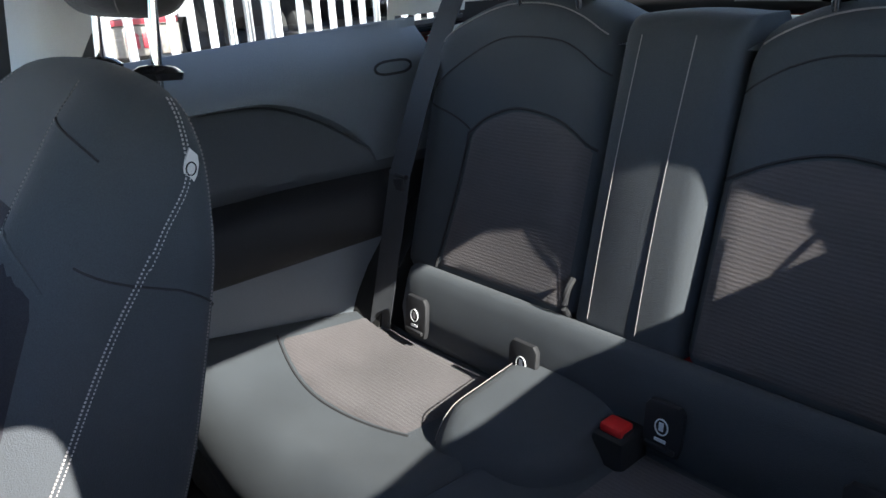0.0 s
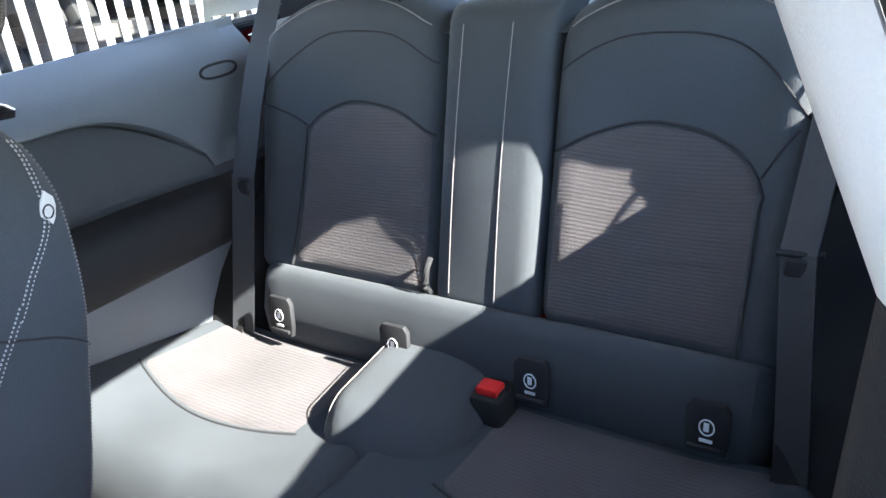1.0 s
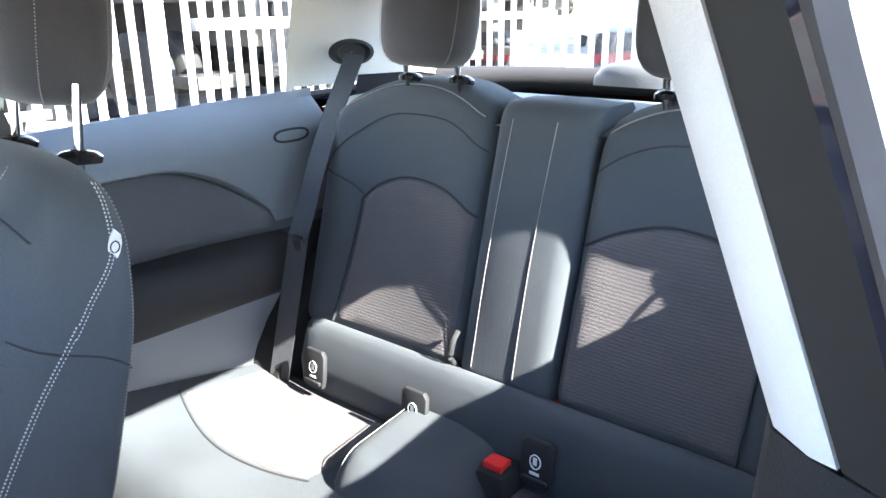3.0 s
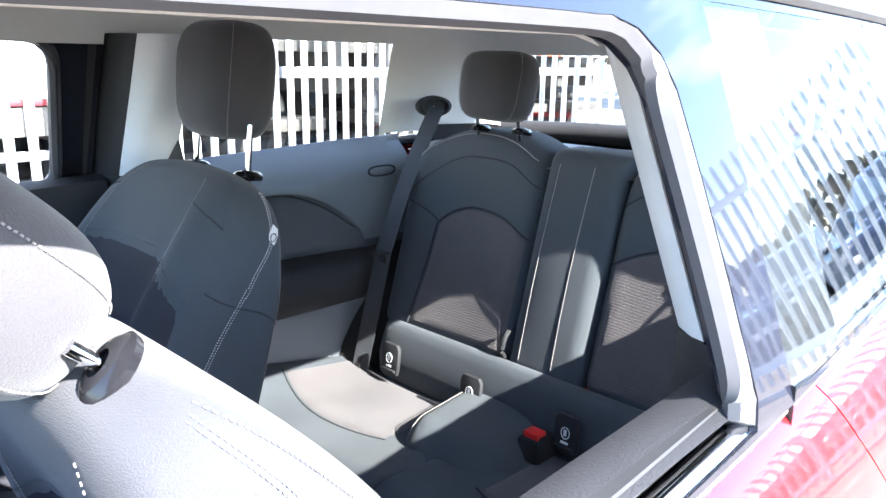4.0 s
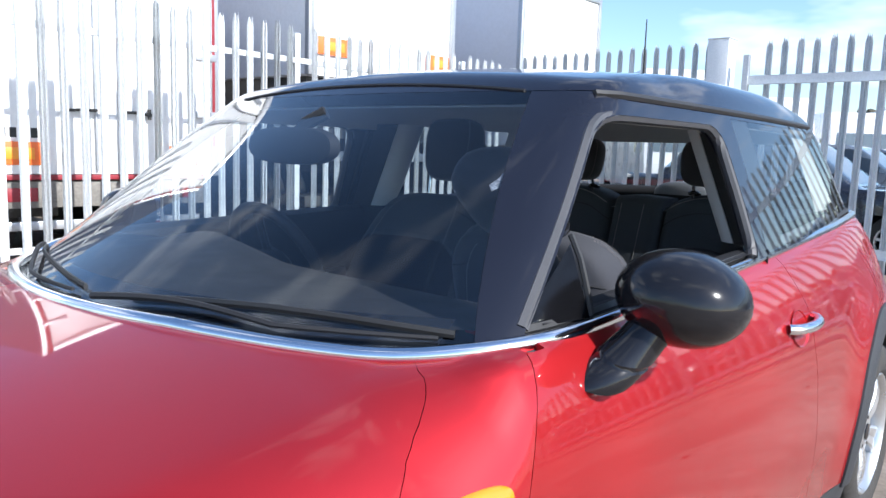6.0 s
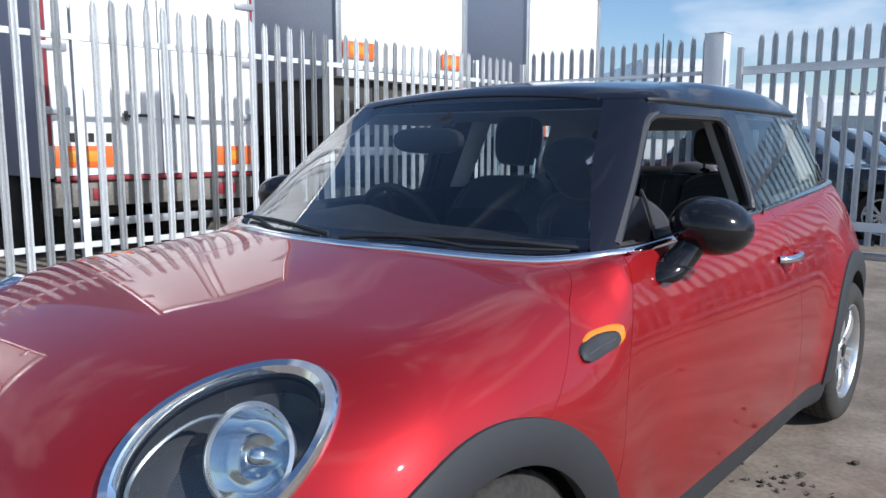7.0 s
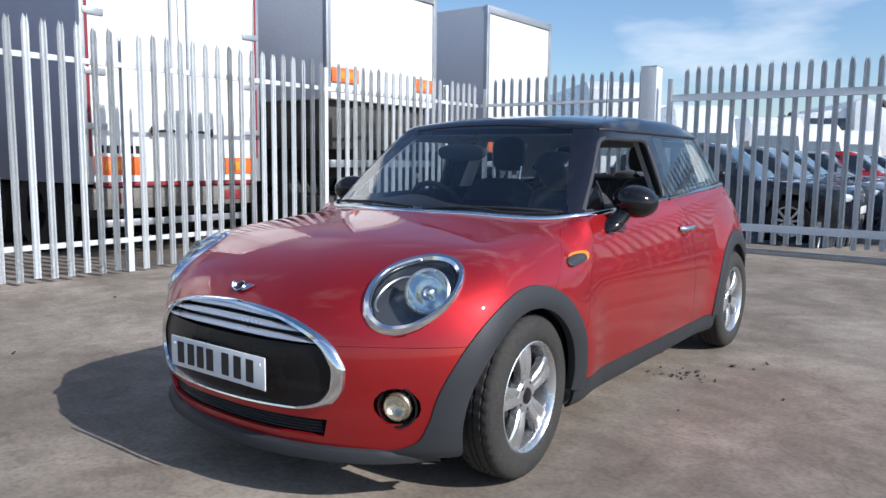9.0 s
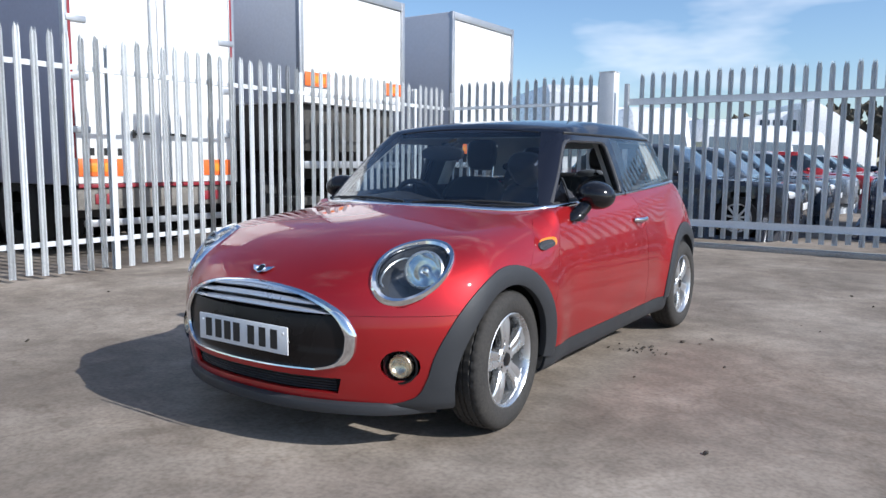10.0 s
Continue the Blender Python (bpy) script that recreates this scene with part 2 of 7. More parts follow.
def curve(*pts):
    """A smooth function through a few (x, y) pairs."""
    xs, ys = np.array([p[0] for p in pts], float), np.array([p[1] for p in pts], float)
    d = np.diff(ys) / np.diff(xs)
    t = np.zeros(len(xs))
    t[0], t[-1] = d[0], d[-1]
    for i in range(1, len(xs) - 1):
        t[i] = 0 if d[i - 1] * d[i] <= 0 else 2 * d[i - 1] * d[i] / (d[i - 1] + d[i])

    def f(x):
        x = np.asarray(x, float)
        xc = np.clip(x, xs[0], xs[-1])
        k = np.clip(np.searchsorted(xs, xc) - 1, 0, len(xs) - 2)
        h = xs[k + 1] - xs[k]
        s = (xc - xs[k]) / h
        y = (2 * s**3 - 3 * s**2 + 1) * ys[k] + (s**3 - 2 * s**2 + s) * h * t[k] + (3 * s**2 - 2 * s**3) * ys[k + 1] + (s**3 - s**2) * h * t[k + 1]
        return y + np.where(x > xs[-1], (x - xs[-1]) * t[-1], 0) + np.where(x < xs[0], (x - xs[0]) * t[0], 0)
    return f


def smax(a, b, k):
    h = np.maximum(k - np.abs(a - b), 0) / k
    return np.maximum(a, b) + h * h * k / 4


def spline(pts, n):
    """n points of a smooth line through a few points."""
    pts = [Vector(p) for p in pts]
    t = list(range(len(pts)))
    fs = [curve(*[(i, p[k]) for i, p in zip(t, pts)]) for k in range(len(pts[0]))]
    return [Vector([float(f(q)) for f in fs]) for q in np.linspace(0, len(pts) - 1, n)]


# ---- ground ----
def build_ground():
    m = mat("dusty_concrete", (0.325, 0.275, 0.222), 0.9, 0, 0.28, 0.5, 7, 0.25)
    n, l = m.node_tree.nodes, m.node_tree.links
    b = n["Principled BSDF"]
    base = b.inputs["Base Color"].links[0].from_socket
    co = n.new("ShaderNodeTexCoord")
    stain, dust = n.new("ShaderNodeTexNoise"), n.new("ShaderNodeTexNoise")
    stain.inputs["Scale"].default_value, stain.inputs["Detail"].default_value = 0.9, 8
    stain.inputs["Roughness"].default_value, stain.inputs["Distortion"].default_value = 0.65, 0.6
    dust.inputs["Scale"].default_value, dust.inputs["Detail"].default_value = 45, 6
    r1, r2 = n.new("ShaderNodeValToRGB"), n.new("ShaderNodeValToRGB")
    r1.color_ramp.elements[0].position, r1.color_ramp.elements[1].position = 0.42, 0.62
    r1.color_ramp.elements[0].color, r1.color_ramp.elements[1].color = (0.66, 0.64, 0.62, 1), (1, 1, 1, 1)
    r2.color_ramp.elements[0].position, r2.color_ramp.elements[1].position = 0.3, 0.6
    r2.color_ramp.elements[0].color, r2.color_ramp.elements[1].color = (0.78, 0.77, 0.76, 1), (1.05, 1.05, 1.05, 1)
    cur = base
    # long dragged smears and fine cracks
    smear = n.new("ShaderNodeTexNoise")
    smear.inputs["Scale"].default_value, smear.inputs["Detail"].default_value, smear.inputs["Distortion"].default_value = 1.6, 7, 0.8
    mp = n.new("ShaderNodeMapping")
    mp.inputs["Scale"].default_value, mp.inputs["Rotation"].default_value = (0.65, 1.05, 1.0), (0, 0, 0.5)
    l.new(co.outputs["Object"], mp.inputs["Vector"])
    crack = n.new("ShaderNodeTexVoronoi")
    crack.feature = "DISTANCE_TO_EDGE"
    crack.inputs["Scale"].default_value = 0.55
    wob = n.new("ShaderNodeTexNoise")
    wob.inputs["Scale"].default_value, wob.inputs["Detail"].default_value = 2.2, 6
    l.new(co.outputs["Object"], wob.inputs["Vector"])
    shift = n.new("ShaderNodeMixRGB")
    shift.blend_type, shift.inputs[0].default_value = "ADD", 0.9
    l.new(co.outputs["Object"], shift.inputs[1])
    l.new(wob.outputs["Color"], shift.inputs[2])
    r3, r4 = n.new("ShaderNodeValToRGB"), n.new("ShaderNodeValToRGB")
    r3.color_ramp.elements[0].position, r3.color_ramp.elements[1].position = 0.38, 0.60
    r3.color_ramp.elements[0].color, r3.color_ramp.elements[1].color = (0.84, 0.83, 0.83, 1), (1.03, 1.03, 1.04, 1)
    r4.color_ramp.elements[0].position, r4.color_ramp.elements[1].position = 0.001, 0.012
    r4.color_ramp.elements[0].color, r4.color_ramp.elements[1].color = (0.86, 0.84, 0.82, 1), (1, 1, 1, 1)
    for tex, r, src in ((stain, r1, co.outputs["Object"]), (dust, r2, co.outputs["Object"]), (smear, r3, mp.outputs["Vector"]), (crack, r4, shift.outputs["Color"])):
        l.new(src, tex.inputs["Vector"])
        l.new(tex.outputs["Distance" if tex is crack else "Fac"], r.inputs["Fac"])
        mx = n.new("ShaderNodeMixRGB")
        mx.blend_type, mx.inputs[0].default_value = "MULTIPLY", 1.0
        l.new(cur, mx.inputs[1])
        l.new(r.outputs["Color"], mx.inputs[2])
        cur = mx.outputs["Color"]
    l.new(cur, b.inputs["Base Color"])
    bm = bmesh.new()
    xs = [-600, -120, -40] + [-14 + i * 0.35 for i in range(74)] + [40, 120, 600]
    ys = [-600, -120, -40] + [-8 + i * 0.35 for i in range(74)] + [60, 160, 900]
    pts = []
    for x in xs:
        row = []
        for y in ys:
            near = abs(x) < 13 and -8 < y < 17
            z = 0.018 * (noise.noise(Vector((x * 0.4, y * 0.4, 3))) - 0.15) if near and not (-1.6 < x < 1.6 and -1.4 < y < 3.6) else 0.0
            row.append((x, y, z - 0.004))
        pts.append(row)
    grid(bm, pts)
    bmesh.ops.recalc_face_normals(bm, faces=bm.faces)
    ob = part("ground", bm, m)
    tagged(ob, "dusty stained grey-brown concrete yard surface", "ground", kind="structure")


build_ground()

FENCE_X, FENCE_Y = -4.77, 7.9


def pale_mesh(h=2.3):
    """One W-section palisade pale with a three-pointed top, facing +x."""
    bm = bmesh.new()
    sec = [(0.0, -0.034), (0.020, -0.024), (0.021, -0.011), (0.006, 0.0), (0.021, 0.011), (0.020, 0.024), (0.0, 0.034)]
    rows = []
    for z, s in ((0, 1), (h - 0.07, 1), (h - 0.025, 0.78)):
        rows.append([(x, y * s, z) for x, y in sec])
    r = grid(bm, rows)
    tips = [(0.012, -0.016, h + 0.028), (0.004, 0, h + 0.012), (0.012, 0.016, h + 0.028)]
    top = r[2]
    for tip, (a, b) in zip(tips, ((0, 2), (2, 4), (4, 6))):
        v = bm.verts.new(tip)
        for i in range(a, b):
            bm.faces.new((top[i], top[i + 1], v))
    geo = bmesh.ops.solidify(bm, geom=bm.faces[:], thickness=0.003)
    me = bpy.data.meshes.new("pale")
    bm.normal_update()
    bm.to_mesh(me)
    bm.free()
    me.materials.append(M_STEEL)
    return me


PALE = pale_mesh()


def fence_run(name, label, p0, p1, posts, pitch=0.1528, base=0.06, rail=0.025):
    """A palisade run from p0 to p1 (x, y): I-posts at the given distances, two rails, pales between."""
    root = thing(name, label, "fence", kind="structure")
    a, b = Vector((*p0, 0)), Vector((*p1, 0))
    d = (b - a).normalized()
    face = Matrix.Rotation(math.atan2(d.y, d.x) - math.pi / 2, 4, "Z")
    length = (b - a).length
    for z in (0.32, 2.02):
        bm = bmesh.new()
        m = Matrix.Translation(a) @ face
        box(bm, (-0.022, 0, z - rail), (-0.016, length, z + rail), m=m)
        box(bm, (-0.06, 0, z - rail), (-0.022, length, z - rail + 0.006), m=m)
        part("rail", bm, M_STEEL, root)
    for s in posts:
        bm = bmesh.new()
        m = Matrix.Translation(a + d * s) @ face
        box(bm, (-0.02, -0.030, 0), (-0.012, 0.030, 2.28), m=m)
        box(bm, (-0.072, -0.030, 0), (-0.064, 0.030, 2.28), m=m)
        box(bm, (-0.064, -0.004, 0), (-0.02, 0.004, 2.28), m=m)
        part("post", bm, M_STEEL, root)
    k = int(length / pitch)
    for i in range(k + 1):
        s = i * pitch
        if any(abs(s - q) < 0.07 for q in posts):
            continue
        ob = new("pale", PALE)
        ob.parent = root
        ob.matrix_basis = Matrix.Translation(a + d * s + Vector((0, 0, base + 0.012 * math.sin(i * 2.3)))) @ face @ Matrix.Rotation(0.02 * math.sin(i * 1.7), 4, "Z")
    return root


# ---- the car: one smooth shell, cut into panels ----
BELT = lambda y: 0.925 + 0.04 * (np.asarray(y, float) - 0.45)
BONNET = curve((-0.80, 0.60), (-0.70, 0.685), (-0.60, 0.745), (-0.45, 0.805), (-0.2, 0.865), (0.1, 0.907), (0.4, 0.945), (0.6, 0.955))
SIDE = curve((0.10, 0.79), (0.20, 0.81), (0.35, 0.835), (0.50, 0.845), (0.65, 0.836), (0.75, 0.82), (0.85, 0.792), (0.92, 0.76), (1.0, 0.71), (1.1, 0.64))
PLAN = curve((-0.9, 0.93), (-0.4, 0.965), (0.0, 0.985), (0.5, 1.0), (1.5, 1.0), (2.2, 0.985), (2.7, 0.94), (3.1, 0.86))
NOSE = curve((0.10, -0.66), (0.20, -0.70), (0.36, -0.725), (0.47, -0.73), (0.57, -0.715), (0.66, -0.675), (0.72, -0.625), (0.80, -0.50), (0.88, -0.25), (1.0, 0.2))
TAIL = curve((0.10, 2.93), (0.25, 3.0), (0.5, 3.04), (0.62, 3.03), (0.8, 2.99), (0.95, 2.93), (1.1, 2.84))


def arch_bulge(y, z):
    out = 0
    for c in (0.0, 2.495):
        r = np.sqrt((y - c) ** 2 + (z - 0.30) ** 2)
        out = out + 0.028 * np.exp(-((r - 0.40) / 0.13) ** 2)
    return out


def body_f(x, y, z):
    """Below zero inside the lower body."""
    X = np.abs(x)
    side = X - SIDE(z) * PLAN(y) - arch_bulge(y, z)
    crown = np.where(y < 0.5, 0.06 + 0.10 * np.clip((y + 0.4) / 0.9, 0, 1), 0.0)
    t = np.clip((y - 0.35) / 0.25, 0, 1)
    top = z - ((1 - t) * (BONNET(y) - crown * X**2) + t * (BELT(y) + 0.01))
    front = (NOSE(z) + 0.575 * X**2.4) - y
    rear = y - (TAIL(z) - 0.30 * X**2.6)
    low = 0.17 + 0.015 * np.clip((-0.45 - y) / 0.3, 0, 1) - z
    f = smax(side, top, 0.16 - 0.11 * t)
    waist = z - (0.901 + np.where(y > 0.4, 0.15, 0.05) * (y - 0.4) + 0.35 * np.clip(0.6 - X, 0, 1))
    f = smax(f, waist, 0.012)
    f = smax(f, front, 0.10)
    f = smax(f, rear, 0.12)
    return smax(f, low, 0.05)


WS_Y = lambda X, z: 0.28 + 1.63 * (z - 0.93) + (0.58 - (z - 0.93)) * X**2
ROOF = curve((0.5, 1.27), (0.9, 1.345), (1.2, 1.388), (1.6, 1.412), (2.0, 1.412), (2.4, 1.388), (2.8, 1.34))


def house_f(x, y, z):
    """Below zero inside the greenhouse."""
    X = np.abs(x)
    ws = WS_Y(X, z) - y
    xs = 0.742 - 0.34 * (z - 0.967) - 0.12 * (z - 0.967) ** 2 - 0.055 * np.clip(y - 1.4, 0, 2) ** 2 - 0.05 * np.clip(1.0 - y, 0, 1) ** 2
    side = X - xs
    top = z - (ROOF(y) - 0.10 * X**2)
    rear = y - (2.92 - 0.95 * (z - 1.0) - 0.25 * X**2)
    f = smax(ws, side, 0.08)
    f = smax(f, rear, 0.10)
    f = smax(f, top, 0.018 + 0.052 * np.clip((y - 1.02) / 0.25, 0, 1))
    return smax(f, 0.86 - z, 0.01)


def skin(f, lo, hi, axis_y, axis_z, step):
    """The closed surface f = 0 as quads: rays from a spine go out through the cells of a box."""
    lo, hi = np.array(lo, float), np.array(hi, float)
    n = [max(2, int(round((h - l) / step))) for l, h in zip(lo, hi)]
    bm = bmesh.new()
    index = {}
    pts = []

    def vert(i, j, k):
        key = (i, j, k)
        if key not in index:
            index[key] = len(pts)
            pts.append(lo + (hi - lo) * np.array([i / n[0], j / n[1], k / n[2]]))
        return index[key]
    quads = []
    for a in range(3):
        b, c = [q for q in range(3) if q != a]
        for side in (0, n[a]):
            for p in range(n[b]):
                for q in range(n[c]):
                    ids = []
                    for dp, dq in ((0, 0), (1, 0), (1, 1), (0, 1)):
                        g = [0, 0, 0]
                        g[a], g[b], g[c] = side, p + dp, q + dq
                        ids.append(vert(*g))
                    quads.append(ids)
    P = np.array(pts)
    C = np.stack([np.zeros(len(P)), np.clip(P[:, 1], *axis_y), np.full(len(P), axis_z)], 1)
    D = P - C
    D /= np.linalg.norm(D, axis=1)[:, None]
    a, b = np.zeros(len(P)), np.full(len(P), 2.0)
    for _ in range(32):
        t = (a + b) / 2
        Q = C + D * t[:, None]
        inside = f(Q[:, 0], Q[:, 1], Q[:, 2]) < 0
        a, b = np.where(inside, t, a), np.where(inside, b, t)
    Q = C + D * a[:, None]
    vs = [bm.verts.new(q) for q in Q]
    for ids in quads:
        bm.faces.new([vs[i] for i in ids])
    bmesh.ops.recalc_face_normals(bm, faces=bm.faces)
    return bm


def root(g, a, b):
    """Where g crosses zero between a (inside) and b (outside), by the Illinois rule."""
    ga, gb = float(g(a)), float(g(b))
    if ga > 0:
        return a
    for _ in range(12):
        m = b - gb * (b - a) / (gb - ga)
        gm = float(g(m))
        if abs(gm) < 2e-5:
            return m
        if gm * gb < 0:
            a, ga = b, gb
        else:
            ga *= 0.5
        b, gb = m, gm
    return b


def solve_x(f, y, z, x0=0.3, x1=1.0):
    return root(lambda v: f(v, y, z), x0, x1)


def solve_y(f, x, z, y0=0.2, y1=-0.9):
    return root(lambda v: f(x, v, z), y0, y1)


def solve_z(f, x, y, z0=0.7, z1=1.5):
    return root(lambda v: f(x, y, v), z0, z1)


def gradient(f, p, e=0.004):
    x, y, z = p
    return Vector((float(f(x + e, y, z) - f(x - e, y, z)), float(f(x, y + e, z) - f(x, y - e, z)), float(f(x, y, z + e) - f(x, y, z - e)))).normalized()


def bisect(bm, co, no, outer=False, inner=False):
    bmesh.ops.bisect_plane(bm, geom=bm.verts[:] + bm.edges[:] + bm.faces[:], dist=1e-5, plane_co=co, plane_no=no, clear_outer=outer, clear_inner=inner)


def keep(bm, test):
    bad = [f for f in bm.faces if not test(f.calc_center_median())]
    bmesh.ops.delete(bm, geom=bad, context="FACES")
    return bm


def panel_edges(bm, gap=0.002, depth=0.014):
    """Draw the rim of a panel in by half a shut-line and fold it inwards."""
    bmesh.ops.dissolve_degenerate(bm, dist=2e-4, edges=bm.edges)
    bm.normal_update()
    rim = [e for e in bm.edges if e.is_boundary]
    rv = {v for e in rim for v in e.verts}
    move = {}
    for v in rv:
        d = Vector()
        for f in v.link_faces:
            d += f.calc_center_median() - v.co
        n = v.normal
        d -= n * d.dot(n)
        move[v] = d.normalized() * gap if d.length > 1e-6 else Vector()
    for v, d in move.items():
        v.co += d
    r = bmesh.ops.extrude_edge_only(bm, edges=rim)
    for v in [g for g in r["geom"] if isinstance(g, bmesh.types.BMVert)]:
        src = [e.other_vert(v) for e in v.link_edges if e.other_vert(v) in rv]
        n = src[0].normal if src else v.normal
        if n.dot(v.co - Vector((0, min(2.4, max(-0.2, v.co.y)), 0.55))) < 0:
            n = -n
        v.co -= n * depth
    return bm


car = thing("car", "small red three-door hatchback with black roof parked on concrete", "car")

SHELL = skin(body_f, (-0.86, -0.75, 0.17), (0.86, 3.05, 0.95), (-0.25, 2.5), 0.55, 0.028)
HOUSE = skin(house_f, (-0.74, 0.35, 0.86), (0.74, 2.95, 1.41), (1.15, 2.2), 0.98, 0.03)

SEAM_Z, SILL_Z, DOOR_Y1 = 0.556, 0.285, 1.70
ARCHES = ((-0.045, 0.365), (2.475, 0.385))
SCUTTLE_Y = lambda x: 0.236 + 0.55 * x * x + 2.2 * max(0.0, abs(x) - 0.6) ** 2
bonnet_y = lambda c: 0.447 + 1.6 * (c.z - 0.902)
door_y = lambda c: 0.57 + 0.55 * (c.z - 0.931)
side_y = lambda c: DOOR_Y1 - 0.62 * max(0.0, c.z - 0.83)
tail_y = lambda c: 2.62 - 0.1 * (c.z - 0.6)


def in_arch(c):
    return abs(c.x) > 0.45 and any((c.y - w) ** 2 + (c.z - 0.30) ** 2 < r * r for w, r in ARCHES)


belt_n = Vector((0, -0.04, 1)).normalized()
belt_p = Vector((0, 0.45, 0.925))
for co, no in (((0, 0, SEAM_Z), (0, 0, 1)), ((0, 0, SILL_Z), (0, 0, 1)), ((0, 0.447, 0.902), (0, 1, -1.6)), ((0, 0.57, 0.931), (0, 1, -0.55)),
               ((0, DOOR_Y1, 0.83), (0, 1, 0.62)), ((0, DOOR_Y1, 0.83), (0, 1, 0)), (belt_p, belt_n), ((0, 2.62, 0.6), (0, 1, 0.1)), ((0, 0, 0.208), (0, 0, 1)), ((0, 0, 0.246), (0, 0, 1)), ((0, 0, 0.306), (0, 0, 1)), ((0.425, 0, 0.28), (1, 0, -0.3)), ((-0.425, 0, 0.28), (-1, 0, -0.3)), ((0, 0.60, 0), (0, 1, 0))):
    bisect(SHELL, co, no)


def under_belt(c):
    if c.y < 0.60:
        return c.y < SCUTTLE_Y(c.x)
    return c.z < 0.925 + 0.04 * (c.y - 0.45)


HL_C = Vector((0.613, -0.36, 0.738))
HL_C.y = solve_y(body_f, HL_C.x, HL_C.z)
HL_N = gradient(body_f, HL_C)
HL_U = Vector((0.113, 0.86, 0.497))
HL_U = (HL_U - HL_N * HL_U.dot(HL_N)).normalized()
HL_V = HL_N.cross(HL_U).normalized()
HL_A, HL_B = 0.202, 0.135


def lamp_r(c):
    d = Vector((abs(c.x), c.y, c.z)) - HL_C
    return math.hypot(d.dot(HL_U) / HL_A, d.dot(HL_V) / HL_B)


def in_lamp(c, r=0.84):
    return c.y < 0 and lamp_r(c) < r


GRILLE = curve((0.338, 0.36), (0.352, 0.42), (0.375, 0.462), (0.42, 0.487), (0.472, 0.492), (0.53, 0.466), (0.575, 0.42), (0.615, 0.335), (0.640, 0.24), (0.655, 0.10), (0.658, 0.02))


def grille_inside(x, z, k=1.0):
    z0 = 0.478
    zz = z0 + (z - z0) / k
    return 0.338 < zz < 0.658 and abs(x) / k < float(GRILLE(zz))


def in_grille(c, k=0.95):
    return c.y < -0.3 and grille_inside(c.x, c.z, k)


FOG_C = Vector((0.635, -0.53, 0.362))


def snap(bm):
    """Bring the cut edges at the arches and behind the bonnet onto their true curves."""
    for v in {v for e in bm.edges if e.is_boundary for v in e.verts}:
        X = abs(v.co.x)
        for w, r in ARCHES:
            dy, dz = v.co.y - w, v.co.z - 0.30
            d = math.hypot(dy, dz)
            if X > 0.5 and abs(d - r) < 0.032 and v.co.z > 0.225:
                v.co.y, v.co.z = w + dy * r / d, 0.30 + dz * r / d
                v.co.x = math.copysign(solve_x(body_f, v.co.y, v.co.z), v.co.x)
        if v.co.y < -0.05 and 0.62 < lamp_r(v.co) < 1.1 and v.co.z > 0.57:
            d = Vector((X, v.co.y, v.co.z)) - HL_C
            p = HL_C + d * (0.93 / lamp_r(v.co))
            for _ in range(5):
                p = p - gradient(body_f, p) * float(body_f(*p)) * 0.8
            v.co = Vector((math.copysign(p.x, v.co.x), p.y, p.z))
        if v.co.y < -0.3 and math.hypot(X - FOG_C.x, v.co.z - FOG_C.z) < 0.085:
            d = math.hypot(X - FOG_C.x, v.co.z - FOG_C.z)
            x, z = FOG_C.x + (X - FOG_C.x) * 0.062 / d, FOG_C.z + (v.co.z - FOG_C.z) * 0.062 / d
            v.co = Vector((math.copysign(x, v.co.x), solve_y(body_f, x, z), z))
        if v.co.y < -0.3 and 0.331 < v.co.z < 0.67 and X < 0.53:
            lo, hi = 0.6, 1.3
            for _ in range(14):
                mid = (lo + hi) / 2
                lo, hi = (lo, mid) if grille_inside(v.co.x, v.co.z, mid) else (mid, hi)
            if 0.84 < lo < 1.08:
                x, z = v.co.x * 0.975 / lo, 0.478 + (v.co.z - 0.478) * 0.975 / lo
                v.co = Vector((x, solve_y(body_f, x, z), z))
        if v.co.z > 0.86 and v.co.y < 0.555 and abs(v.co.y - SCUTTLE_Y(X)) < (0.012 if abs(v.co.y - bonnet_y(v.co)) < 0.004 or abs(v.co.y - door_y(v.co)) < 0.004 else 0.04) and X < 0.74:
            v.co.y = SCUTTLE_Y(X)
            v.co.z = solve_z(body_f, v.co.x, v.co.y)


def in_fog(c):
    return c.y < 0 and math.hypot(abs(c.x) - FOG_C.x, c.z - FOG_C.z) < 0.052


def in_intake(c):
    return c.y < -0.4 and 0.246 < c.z < 0.306 and abs(c.x) - 0.3 * (c.z - 0.28) < 0.425


def underside(c):
    return c.z < 0.208 and gradient(body_f, c).z < -0.55


def split_panel(name, test, material, label="", gap=0.0012):
    bm = SHELL.copy()
    keep(bm, test)
    snap(bm)
    panel_edges(bm, gap)
    return part(name, bm, material, car, label)


